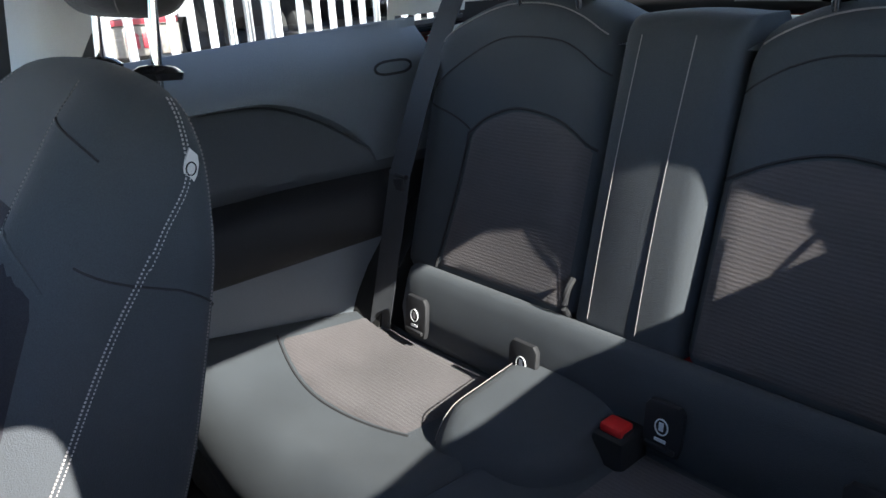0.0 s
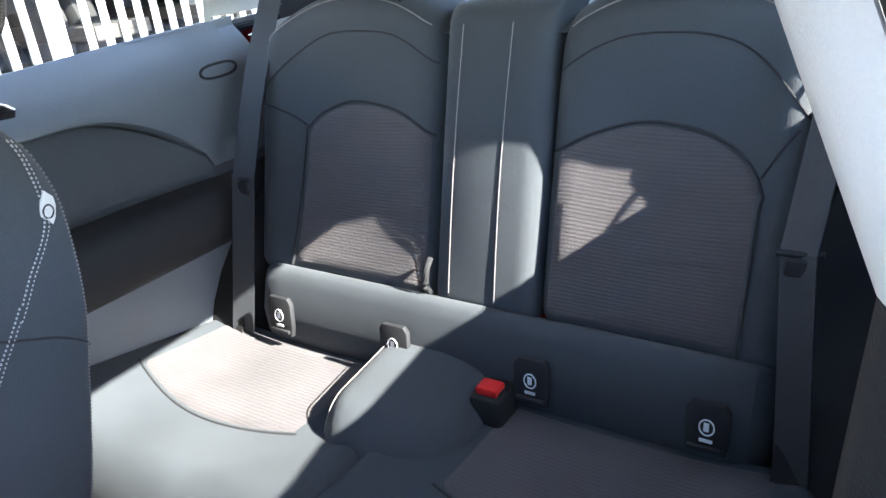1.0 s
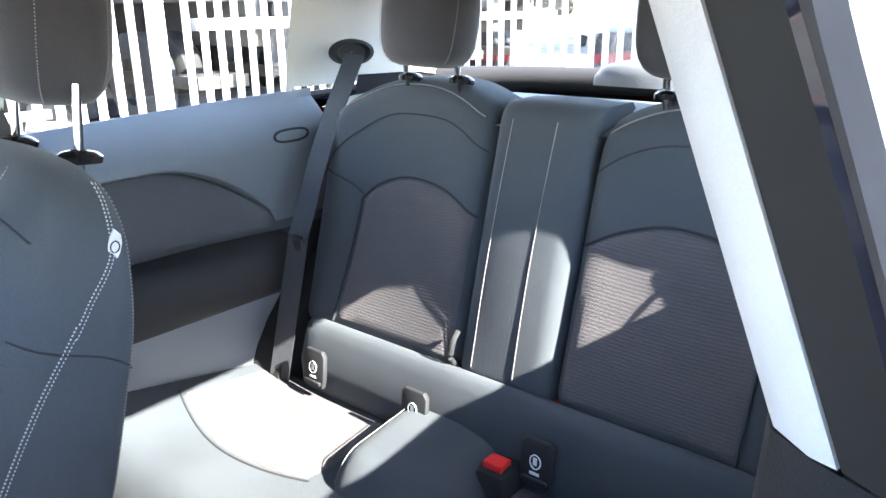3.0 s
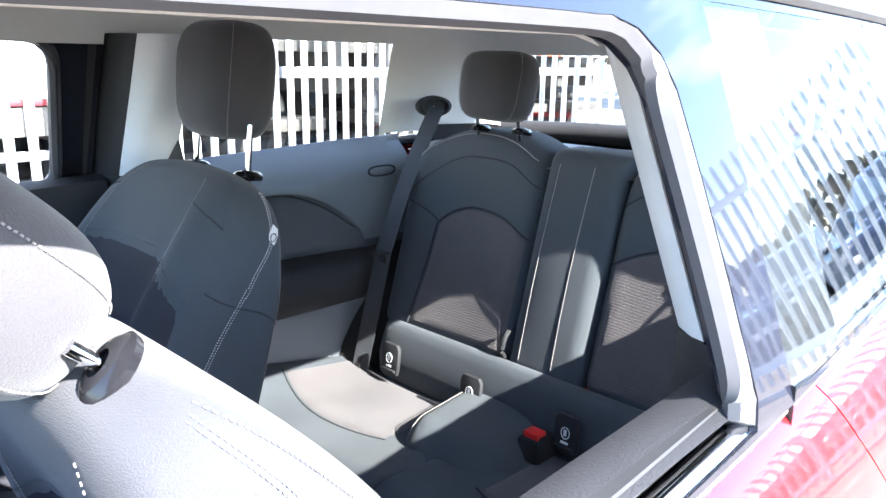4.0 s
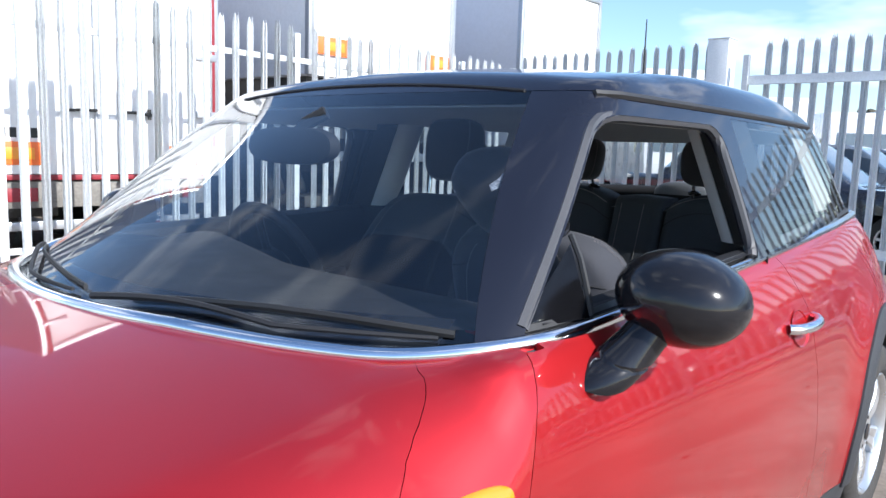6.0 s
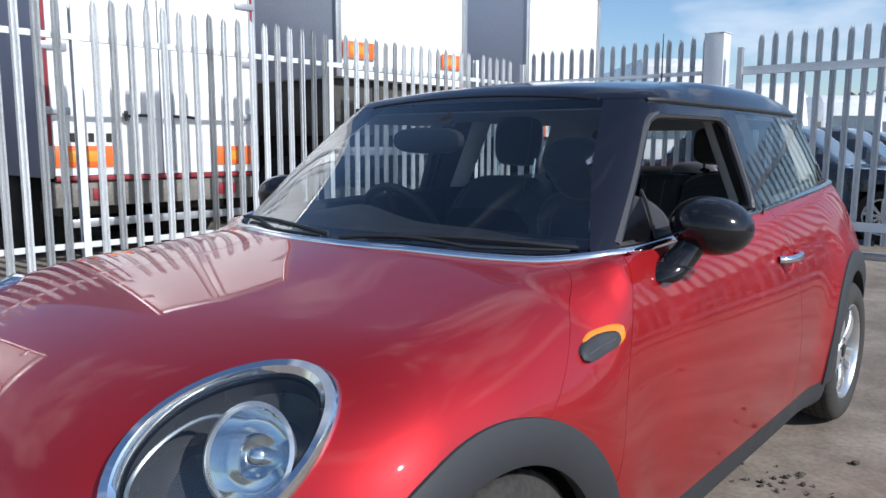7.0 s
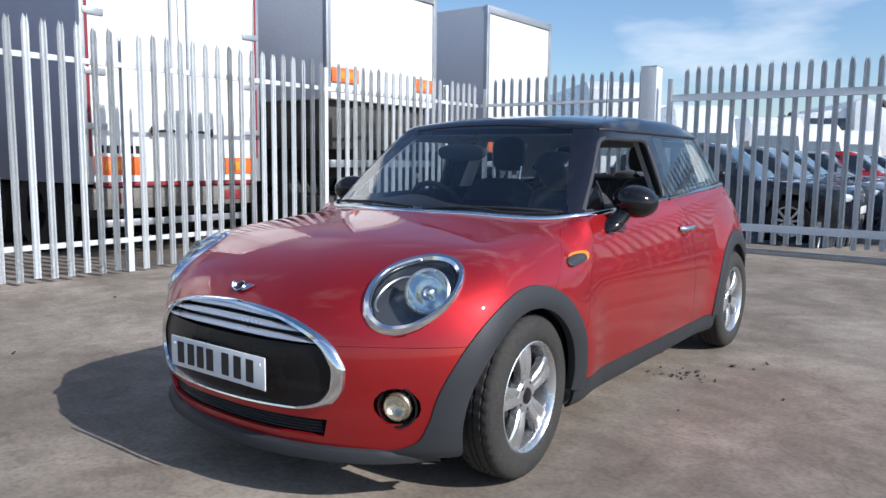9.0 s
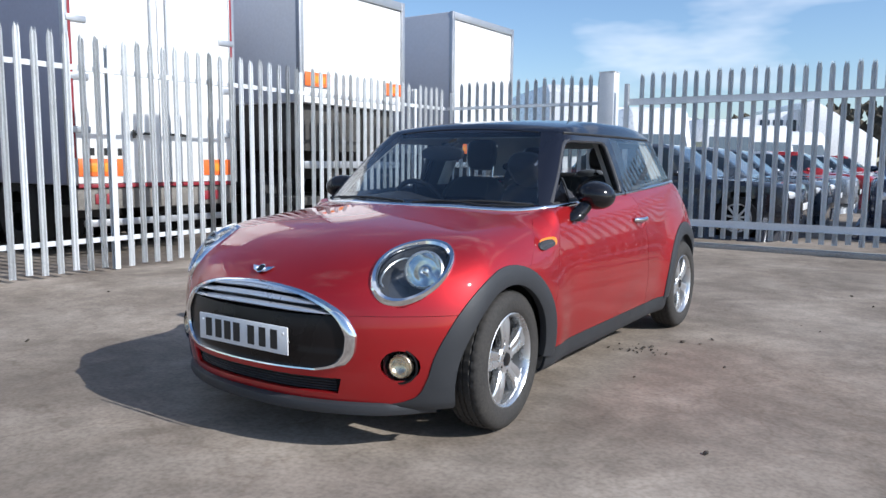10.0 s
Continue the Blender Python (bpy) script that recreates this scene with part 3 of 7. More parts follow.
common = lambda c: under_belt(c) and not in_arch(c)
split_panel("bonnet", lambda c: common(c) and c.z > SEAM_Z and c.y < bonnet_y(c) and c.y < 0.6 and not in_lamp(c) and not in_grille(c), M_PAINT, "red metallic clamshell bonnet", 0.0005)
split_panel("front_bumper", lambda c: common(c) and 0.208 < c.z < SEAM_Z and c.y < -0.05 and not underside(c) and not in_grille(c) and not in_intake(c) and not in_fog(c), M_PAINT, "red front bumper")
split_panel("front_lip", lambda c: (c.z < 0.208 or underside(c)) and c.y < -0.05 and not in_arch(c) and c.z > 0.165, M_CLAD, "black plastic chin spoiler")
for s in (1, -1):
    split_panel("front_wing", lambda c: common(c) and c.x * s > 0.5 and SILL_Z < c.z and bonnet_y(c) < c.y < door_y(c) and -0.05 < c.y < 0.7, M_PAINT, gap=0.0006)
    split_panel("rear_quarter", lambda c: common(c) and c.x * s > 0.3 and SILL_Z < c.z and side_y(c) < c.y < tail_y(c), M_PAINT)
doors = {}
for s in (1, -1):
    doors[s] = split_panel("door", lambda c: common(c) and c.x * s > 0.5 and SILL_Z < c.z and door_y(c) < c.y < side_y(c) and c.y > bonnet_y(c), M_PAINT, "red door with its window wound down" if s > 0 else "")
split_panel("tailgate", lambda c: common(c) and c.y > tail_y(c), M_PAINT)
for s in (1, -1):
    split_panel("sill", lambda c: c.x * s > 0.3 and c.z < SILL_Z and 0.1 < c.y < 2.3 and not in_arch(c) and c.z > 0.175, M_CLAD, "black plastic sill cladding")
SHELL_BASE = SHELL

# greenhouse: the openings by planes, the rest is frame and roof
def poly_planes(corners):
    """Half-planes in (y, z) of a convex outline given anticlockwise."""
    out = []
    for (y0, z0), (y1, z1) in zip(corners, corners[1:] + corners[:1]):
        out.append((Vector((0, y0, z0)), Vector((0, z1 - z0, -(y1 - y0))).normalized()))
    return out


DOOR_WIN = [(0.60, 0.937), (1.47, 0.972), (1.482, 0.99), (1.472, 1.215), (1.462, 1.24), (1.44, 1.257), (1.41, 1.264), (0.985, 1.262), (0.945, 1.252), (0.905, 1.228)]
QUARTER = [(1.545, 0.976), (2.74, 1.024), (2.755, 1.035), (2.50, 1.262), (2.47, 1.28), (1.555, 1.283)]


def in_poly(c, corners):
    return all((Vector((0, c.y, c.z)) - p).dot(n) < 0 for p, n in poly_planes(corners))


a_n = [Vector((s, 0, 0.53)).normalized() for s in (1, -1)]
a_p = [Vector((s * 0.67, 0, 0.932)) for s in (1, -1)]


def in_screen(c):
    return c.y < 1.12 and 0.90 < c.z < 1.305 and all((c - p).dot(n) < 0 for p, n in zip(a_p, a_n)) and float(WS_Y(abs(c.x), c.z)) > c.y - 0.03


def in_rear_glass(c):
    return c.y > 2.6 and 1.045 < c.z < 1.27 and abs(c.x) < 0.60 - 0.35 * (c.z - 1.045)


def in_window(c):
    if in_screen(c) or in_rear_glass(c):
        return True
    return abs(c.x) > 0.40 and (in_poly(c, DOOR_WIN) or in_poly(c, QUARTER))


for p, n in poly_planes(DOOR_WIN) + poly_planes(QUARTER):
    bisect(HOUSE, p, n)
for p, n in zip(a_p, a_n):
    bisect(HOUSE, p, n)
bisect(HOUSE, (0, 2.285, 1.1), (0, 1, 0.12))
bisect(HOUSE, (0, 0, 1.262), (0, 0, 1))
bisect(HOUSE, (0, 0, 1.305), (0, 0, 1))
bisect(HOUSE, (0, 0, 1.045), (0, 0, 1))
bisect(HOUSE, (0, 0, 1.27), (0, 0, 1))
for s in (1, -1):
    bisect(HOUSE, (s * 0.60, 0, 1.045), (s, 0, 0.35))
bisect(HOUSE, belt_p, belt_n)
ROOF_Z = 1.305


def house_part(name, test, material, gap, depth, label=""):
    bm = HOUSE.copy()
    keep(bm, test)
    panel_edges(bm, gap, depth)
    return part(name, bm, material, car, label)


above = lambda c: c.z > 0.925 + 0.04 * (c.y - 0.45) + 0.0005 or (c.y < 0.62 and c.z > 0.872)
house_part("roof", lambda c: c.z > ROOF_Z and not in_window(c), M_BLACKPAINT, 0.002, 0.03, "gloss black roof")
house_part("pillar_frame", lambda c: above(c) and c.z <= ROOF_Z and not in_window(c), M_BLACKPAINT, 0.001, 0.03, "black window pillars and frame")
for name, test, m in (("windscreen", in_screen, M_SCREEN), ("rear_window", in_rear_glass, M_TINT)):
    bm = HOUSE.copy()
    keep(bm, test)
    ob = part(name, bm, m, car)
    ob.visible_shadow = False
for s in (1, -1):
    for name, poly, m in (("quarter_window", QUARTER, M_TINT), ("door_window", DOOR_WIN, M_TINT)):
        if name == "door_window" and s > 0:
            continue
        bm = HOUSE.copy()
        keep(bm, lambda c: c.x * s > 0.4 and in_poly(c, poly))
        part(name, bm, m, car)


# ---- car: trim on the shell ----
def on_skin(x, y, z, lift=0.0, f=None):
    """The point of the shell nearest along its slope to a point that lies close to it."""
    f = f or body_f
    p = Vector((x, y, z))
    for _ in range(5):
        g = gradient(f, p)
        p = p - g * float(f(*p)) * 0.8
    return p + gradient(f, p) * lift


def mirrored(v, s):
    return Vector((v[0] * s, v[1], v[2]))


def ring_strip(name, inner, outer, material, parent, lift=0.006, depth=0.02, label="", crown=0.004):
    """A raised band between two closed or open rows of points on the shell."""
    bm = bmesh.new()
    rows = []
    for a, b in zip(inner, outer):
        a, b = Vector(a), Vector(b)
        n = gradient(body_f, Vector((abs(a.x), a.y, a.z)))
        n.x *= 1 if a.x >= 0 else -1
        mid = (a + b) / 2
        rows.append([a - n * depth, a + n * lift * 0.6, a.lerp(b, 0.12) + n * lift, mid + n * (lift + crown), a.lerp(b, 0.88) + n * lift, b + n * lift * 0.6, b - n * depth])
    grid(bm, rows)
    bmesh.ops.recalc_face_normals(bm, faces=bm.faces)
    return part(name, bm, material, parent, label)


for s in (1, -1):
    for (w, r), a0, a1, grow in ((ARCHES[0], -0.12, math.pi + 0.06, 0.052), (ARCHES[1], -0.2, math.pi + 0.06, 0.058)):
        rin, rout = [], []
        for i in range(49):
            a = a0 + (a1 - a0) * i / 48
            for rr, dest in ((r - 0.03, rin), (r + grow, rout)):
                y, z = w + rr * math.cos(a), 0.30 + rr * math.sin(a)
                z = max(z, 0.19)
                dest.append(Vector((s * solve_x(body_f, y, z), y, z)))
        ring_strip("wheel_arch", rin, rout, M_CLAD, car, 0.010, 0.03, "black plastic wheel arch cladding")
    # inner wheel housing
    for w, r in ARCHES:
        bm = bmesh.new()
        rows = []
        for k in range(5):
            row = []
            for i in range(25):
                a = -0.3 + i * (math.pi + 0.6) / 24
                y, z = w + (r + 0.02) * math.cos(a), 0.30 + (r + 0.02) * math.sin(a)
                x = 0.50 + (min(0.78, solve_x(body_f, y, max(z, 0.2)) - 0.02) - 0.50) * k / 4
                row.append(Vector((s * x, y, z)))
            rows.append(row)
        grid(bm, rows)
        wall = [bm.verts.new(p) for p in rows[0]]
        bm.faces.new(wall)
        part("wheel_housing", bm, M_VOID, car)

# belt strip of chrome right round below the glass
def strip_path(s):
    """Waistline: from the middle of the scuttle round the pillar foot and back along the flank."""
    out = []
    for i in range(27):
        x = 0.715 * i / 26
        y = SCUTTLE_Y(x) + 0.005
        z = min(solve_z(body_f, x, y) + 0.002, 0.9235)
        out.append(Vector((s * x, y, z)))
    y = 0.60
    while y < 2.76:
        z = 0.925 + 0.04 * (y - 0.45) - 0.005
        out.append(Vector((s * (solve_x(body_f, y, z) + 0.002), y, z)))
        y += 0.05
    for _ in range(5):
        for i in range(14, 34):
            out[i] = out[i] * 0.5 + (out[i - 1] + out[i + 1]) * 0.25
    return out


for s in (1, -1):
    path = strip_path(s)
    bm = bmesh.new()
    tube(bm, spline(path, 200), 0.0125, 10)
    part("belt_strip", bm, M_CHROME, car, "chrome waistline strip")
    bm = bmesh.new()
    rows = []
    for p in path[20:34]:
        n = gradient(body_f, Vector((abs(p.x), p.y, p.z - 0.012)))
        low = on_skin(abs(p.x) + 0.02, p.y - 0.01, p.z - 0.04, -0.004)
        rows.append([p - Vector((s * 0.01, 0, 0.004)), (p + mirrored(low, s)) / 2 + mirrored(n, s) * 0.001 - Vector((0, 0, 0.002)), mirrored(low, s)])
    grid(bm, rows)
    bmesh.ops.recalc_face_normals(bm, faces=bm.faces)
    part("shoulder_panel", bm, M_PAINT, car)
    bm = bmesh.new()
    tube(bm, [p + Vector((-s * 0.022, 0, 0.012)) for p in path[27:]], 0.010, 6)
    part("waist_seal", bm, M_SEAL, car)

# black scuttle panel between bonnet and screen
bm = bmesh.new()
rows = []
for i in range(41):
    x = -0.63 + 1.26 * i / 40
    y0 = SCUTTLE_Y(x)
    z0 = solve_z(body_f, x, y0)
    y1 = float(WS_Y(abs(x), 0.955))
    y1 = max(y1, y0 + 0.02)
    rows.append([(x, y0 + 0.01, z0 - 0.004), (x, y0 * 0.6 + y1 * 0.4, z0 - 0.006), (x, y1 + 0.01, 0.950)])
grid(bm, rows)
part("scuttle_panel", bm, M_GLOSSBLACK, car)

# headlamps
def lamp(s):
    root = new("headlamp")
    root.parent = car
    root["label"] = "round headlamp with chrome rim and clear lens"
    n = 56
    ring = [on_skin(*(HL_C + HL_U * HL_A * math.cos(a) + HL_V * HL_B * math.sin(a))) for a in [2 * math.pi * i / n for i in range(n)]]
    nrm = HL_N
    M = lambda p: mirrored(p, s)

    def shrunk(k, back):
        return [M(HL_C + (p - HL_C) * k - nrm * back) for p in ring]
    bm = bmesh.new()
    prof = [(1.045, 0.012), (1.04, -0.004), (0.985, -0.015), (0.91, -0.013), (0.86, -0.002), (0.86, 0.012)]
    grid(bm, [shrunk(k, b) for k, b in prof], closed_v=True, flip=s < 0)
    part("rim", bm, M_CHROME, root, "chrome rim")
    bm = bmesh.new()
    grid(bm, [shrunk(0.865, 0.004), shrunk(0.845, 0.004), shrunk(0.83, 0.012)], closed_v=True, flip=s < 0)
    part("gasket", bm, M_GLOSSBLACK, root)
    bm = bmesh.new()
    grid(bm, [shrunk(0.845, 0.012), shrunk(0.82, 0.05), shrunk(0.62, 0.085), shrunk(0.05, 0.09)], closed_v=True, flip=s < 0)
    part("housing", bm, M_LAMPGREY, root, "dark grey lamp housing")
    # main reflector, set outwards and up in the housing
    c = HL_C + HL_U * 0.030 + HL_V * (-0.036) - nrm * 0.035
    out = (nrm + Vector((0.0, -0.55, -0.25))).normalized()
    uu = out.cross(Vector((1, 0, 0))).normalized()
    vv = out.cross(uu)

    def disc(r, back, k=40):
        return [M(c + uu * r * 0.84 * math.cos(2 * math.pi * i / k) + vv * r * 0.84 * math.sin(2 * math.pi * i / k) - out * back) for i in range(k)]
    bm = bmesh.new()
    grid(bm, [disc(0.094, -0.022), disc(0.087, -0.026), disc(0.083, -0.020), disc(0.083, 0.0)], closed_v=True, flip=s > 0)
    part("reflector_ring", bm, M_ALLOY, root, "silver ring")
    bm = bmesh.new()
    rows = [disc(r, d) for r, d in ((0.083, -0.018), (0.075, 0.012), (0.06, 0.03), (0.04, 0.043), (0.02, 0.05), (0.003, 0.052))]
    grid(bm, rows, closed_v=True, flip=s > 0)
    part("reflector", bm, M_CHROME, root, "bright faceted reflector bowl")
    bm = bmesh.new()
    rows = [disc(r, d, 20) for r, d in ((0.020, 0.05), (0.020, -0.006), (0.012, -0.014), (0.002, -0.016))]
    grid(bm, rows, closed_v=True, flip=s < 0)
    part("bulb_cap", bm, M_CHROME, root)
    # light guide: a thin bright arc beside the bowl
    bm = bmesh.new()
    c2 = HL_C - HL_U * 0.05 + HL_V * 0.035 - nrm * 0.02
    arc = [M(c2 + HL_U * 0.090 * math.cos(a) + HL_V * 0.050 * math.sin(a)) for a in [0.2 + i * 2.9 / 20 for i in range(21)]]
    tube(bm, arc, 0.0035, 6)
    part("light_guide", bm, M_ALLOY, root)
    bm = bmesh.new()
    rows = [shrunk(k, -0.016 * (1 - k * k) + 0.002) for k in (0.87, 0.75, 0.6, 0.42, 0.22, 0.02)]
    grid(bm, rows, closed_v=True, flip=s < 0)
    cover = part("lens", bm, M_GLASS, root, "clear lens cover")
    cover.visible_shadow = False


M_LAMPGREY = mat("lamp_housing_grey", (0.085, 0.085, 0.095), 0.3, 0.4, 0.1)
for s in (1, -1):
    lamp(s)

M_SLAT = mat("satin_silver_plastic", (0.62, 0.63, 0.66), 0.3, 0.7, 0.05)


# grille: chrome frame, slats, black centre panel
def front_y(x, z, lift=0.0):
    return solve_y(body_f, x, z) - lift


def grille_ring(k, n=96):
    zs = [0.338 + (0.658 - 0.338) * (0.5 - 0.5 * math.cos(math.pi * i / (n // 2))) for i in range(n // 2 + 1)]
    right = [(float(GRILLE(z)), z) for z in zs]
    foot = [(-0.36 + 0.72 * i / 24, 0.338 - 0.004 * math.sin(math.pi * i / 24)) for i in range(1, 24)]
    pts = right + [(-x, z) for x, z in right[::-1]] + foot
    return [(x * k, 0.478 + (z - 0.478) * k) for x, z in pts]


bm = bmesh.new()
rows = []
for k, lift in ((1.012, -0.012), (1.01, 0.010), (0.985, 0.018), (0.945, 0.016), (0.925, 0.006), (0.925, -0.03)):
    rows.append([Vector((x, front_y(x, z, lift), z)) for x, z in grille_ring(k)])
grid(bm, rows, closed_v=True)
bmesh.ops.recalc_face_normals(bm, faces=bm.faces)
grille = new("grille")
grille.parent = car
grille["label"] = "black grille with chrome surround and silver slats"
part("surround", bm, M_CHROME, grille, "chrome surround")
bm = bmesh.new()
rows = []
for i in range(25):
    z = 0.345 + (0.652 - 0.345) * i / 24
    h = float(GRILLE(z)) * 0.985
    back = 0.045 if z > 0.552 else 0.0
    rows.append([Vector((h * (2 * j / 24 - 1), front_y(h * (2 * j / 24 - 1), z, (0.003 if z < 0.42 else -0.002) - back), z)) for j in range(25)])
grid(bm, rows)
part("back_panel", bm, mat("black_grille_panel", (0.010, 0.008, 0.008), 0.3, 0, 0.1, 5, 80, spec=0.25), grille)
for q in range(3):
    z0 = 0.556 + 0.0315 * q
    h = float(GRILLE(z0 + 0.006)) * 0.93
    bm = bmesh.new()
    rows = []
    for j in range(41):
        u = 2 * j / 40 - 1
        x = h * u
        z = z0 + 0.012 - 0.014 * u * u + 0.006
        t = max(0.12, 1 - abs(u) ** 5)
        y = front_y(x, z, 0.004)
        rows.append([Vector((x, y + 0.028, z + 0.006)), Vector((x, y + 0.006, z + 0.0125 * t)), Vector((x, y - 0.004, z + 0.007 * t)), Vector((x, y - 0.008, z - 0.004 * t)), Vector((x, y + 0.002, z - 0.0105 * t)), Vector((x, y + 0.028, z - 0.006))])
    grid(bm, rows, closed_v=True)
    bmesh.ops.recalc_face_normals(bm, faces=bm.faces)
    part("slat", bm, M_SLAT, grille, "silver curved slat")

# plate with plain bars in place of its characters
plate = new("number_plate")
plate.parent = car
plate["label"] = "white number plate with dark bars"
M_PLATE = mat("white_reflective_plate", (0.72, 0.73, 0.74), 0.35, 0, 0.04)
M_INK = mat("black_ink", (0.015, 0.015, 0.015), 0.5)
PY = front_y(0.0, 0.45, 0.022)
bm = bmesh.new()
box(bm, (-0.26, PY, 0.394), (0.26, PY + 0.006, 0.505), 0.0025)
part("backing", bm, M_PLATE, plate)
for x in (-0.2, -0.14, -0.085, -0.03, 0.055, 0.12, 0.185):
    bm = bmesh.new()
    box(bm, (x - 0.019, PY - 0.0016, 0.411), (x + 0.019, PY - 0.0002, 0.488))
    part("bar", bm, M_INK, plate, smooth=False)
for x in (-0.237, 0.237):
    bm = bmesh.new()
    lathe(bm, [(0.006, 0), (0.006, 0.003), (0.004, 0.0045), (0.0005, 0.005)], 12, pose(x, PY, 0.478, 0, 0, -90))
    part("screw_cap", bm, M_PLATE, plate)

# lower intake
bm = bmesh.new()
rows = []
for i in range(5):
    z = 0.236 + 0.08 * i / 4
    rows.append([Vector((0.44 * (2 * j / 20 - 1), front_y(0.44 * (2 * j / 20 - 1), z, -0.05), z)) for j in range(21)])
grid(bm, rows)
part("intake_back", bm, M_VOID, car)
for q in range(5):
    bm = bmesh.new()
    z = 0.254 + 0.0112 * q
    tube(bm, [Vector((0.40 * (2 * j / 20 - 1), front_y(0.40 * (2 * j / 20 - 1), z, -0.02), z)) for j in range(21)], 0.003, 5)
    part("intake_slat", bm, M_CLAD, car)
# chin spoiler under the bumper
bm = bmesh.new()
rows = []
for i in range(49):
    x = 0.72 * math.sin(math.pi / 2 * (2 * i / 48 - 1))
    q = min(1.0, max(0.0, (abs(x) - 0.52) / 0.17))
    y = front_y(abs(x), 0.29) + 0.05 * q * q
    rows.append([(x, y + 0.05, 0.216), (x, y + 0.012, 0.213), (x, y - 0.002, 0.204), (x, y - 0.007, 0.184), (x, y, 0.165), (x, y + 0.016, 0.160), (x, y + 0.10, 0.168)])
grid(bm, rows)
bmesh.ops.recalc_face_normals(bm, faces=bm.faces)
part("chin_spoiler", bm, M_CLAD, car, "black plastic chin spoiler")
# black corners of the bumper ahead of the wheels
CORNER = curve((0.160, -0.66), (0.180, -0.64), (0.195, -0.58), (0.210, -0.53), (0.230, -0.495), (0.26, -0.478), (0.30, -0.470), (0.345, -0.462))
for s in (1, -1):
    bm = bmesh.new()
    rows = []
    for i in range(11):
        z = 0.162 + 0.181 * i / 10
        front = float(CORNER(z))
        back = -0.045 - math.sqrt(0.34**2 - (0.30 - z) ** 2)
        rows.append([Vector((s * (solve_x(body_f, y, z) + 0.010), y, z)) for y in [front + (back - front) * k / 10 for k in range(11)]])
    grid(bm, rows)
    bmesh.ops.recalc_face_normals(bm, faces=bm.faces)
    panel_edges(bm, 0.0, 0.02)
    part("bumper_corner", bm, M_CLAD, car)

# fog lamps, badge, indicators, handles
# silver tinted warm: the sun's glint in the fog lamp, put into the colour
M_WARMGLINT = mat("silver_with_warm_glint", (0.80, 0.66, 0.50), 0.25, 0.9, 0.15, 30, 90)


def fog(s):
    root = new("fog_lamp")
    root.parent = car
    root["label"] = "round front fog lamp in a dark bezel"
    c = Vector((s * FOG_C.x, front_y(FOG_C.x, FOG_C.z), FOG_C.z))
    n = gradient(body_f, Vector((FOG_C.x, c.y, c.z)))
    n = Vector((n.x * s * 0.5, n.y, 0)).normalized()
    m = Matrix.Translation(c) @ n.to_track_quat("X", "Z").to_matrix().to_4x4()
    bm = bmesh.new()
    lathe(bm, [(0.070, -0.004), (0.064, -0.003), (0.056, -0.016), (0.050, -0.032), (0.044, -0.034)], 40, m)
    part("bezel", bm, M_GLOSSBLACK, root, "black lamp bezel")
    bm = bmesh.new()
    lathe(bm, [(0.05, -0.03), (0.047, -0.004), (0.043, 0.001), (0.041, -0.006), (0.03, -0.022), (0.012, -0.03), (0.001, -0.031)], 32, m)
    part("reflector", bm, M_WARMGLINT, root, "silver reflector with a warm sun glint in its colour")
    bm = bmesh.new()
    lathe(bm, [(0.043, -0.002), (0.03, 0.006), (0.015, 0.009), (0.001, 0.010)], 32, m)
    part("lens", bm, M_GLASS, root).visible_shadow = False


for s in (1, -1):
    fog(s)

badge = new("badge")
badge.parent = car
badge["label"] = "small chrome winged emblem"
bn = gradient(body_f, Vector((0, -0.655, 0.717)))
bc = on_skin(0, -0.655, 0.717, 0.004)
bm_m = Matrix.Translation(bc) @ bn.to_track_quat("Z", "Y").to_matrix().to_4x4()
bm = bmesh.new()
wing = [(0.018, 0.014), (0.062, 0.020), (0.056, 0.010), (0.050, 0.004), (0.043, -0.004), (0.034, -0.010), (0.018, -0.014)]
prism(bm, wing + [(-x, y) for x, y in wing[::-1]], 0.004, bm_m, 0.001)
part("wing_bar", bm, M_CHROME, badge)
bm = bmesh.new()
prism(bm, [(0.021 * math.cos(i * math.pi / 12), 0.021 * math.sin(i * math.pi / 12)) for i in range(24)], 0.008, bm_m, 0.002)
part("disc", bm, M_GLOSSBLACK, badge)
bm = bmesh.new()
tube(bm, [bm_m @ Vector((0.021 * math.cos(i * math.pi / 12), 0.021 * math.sin(i * math.pi / 12), 0.008)) for i in range(24)], 0.0022, 6, closed=True)
part("disc_ring", bm, M_CHROME, badge)

M_AMBER = mat("amber_lens", (0.85, 0.23, 0.01), 0.15, 0, 0.05, coat=0.5)


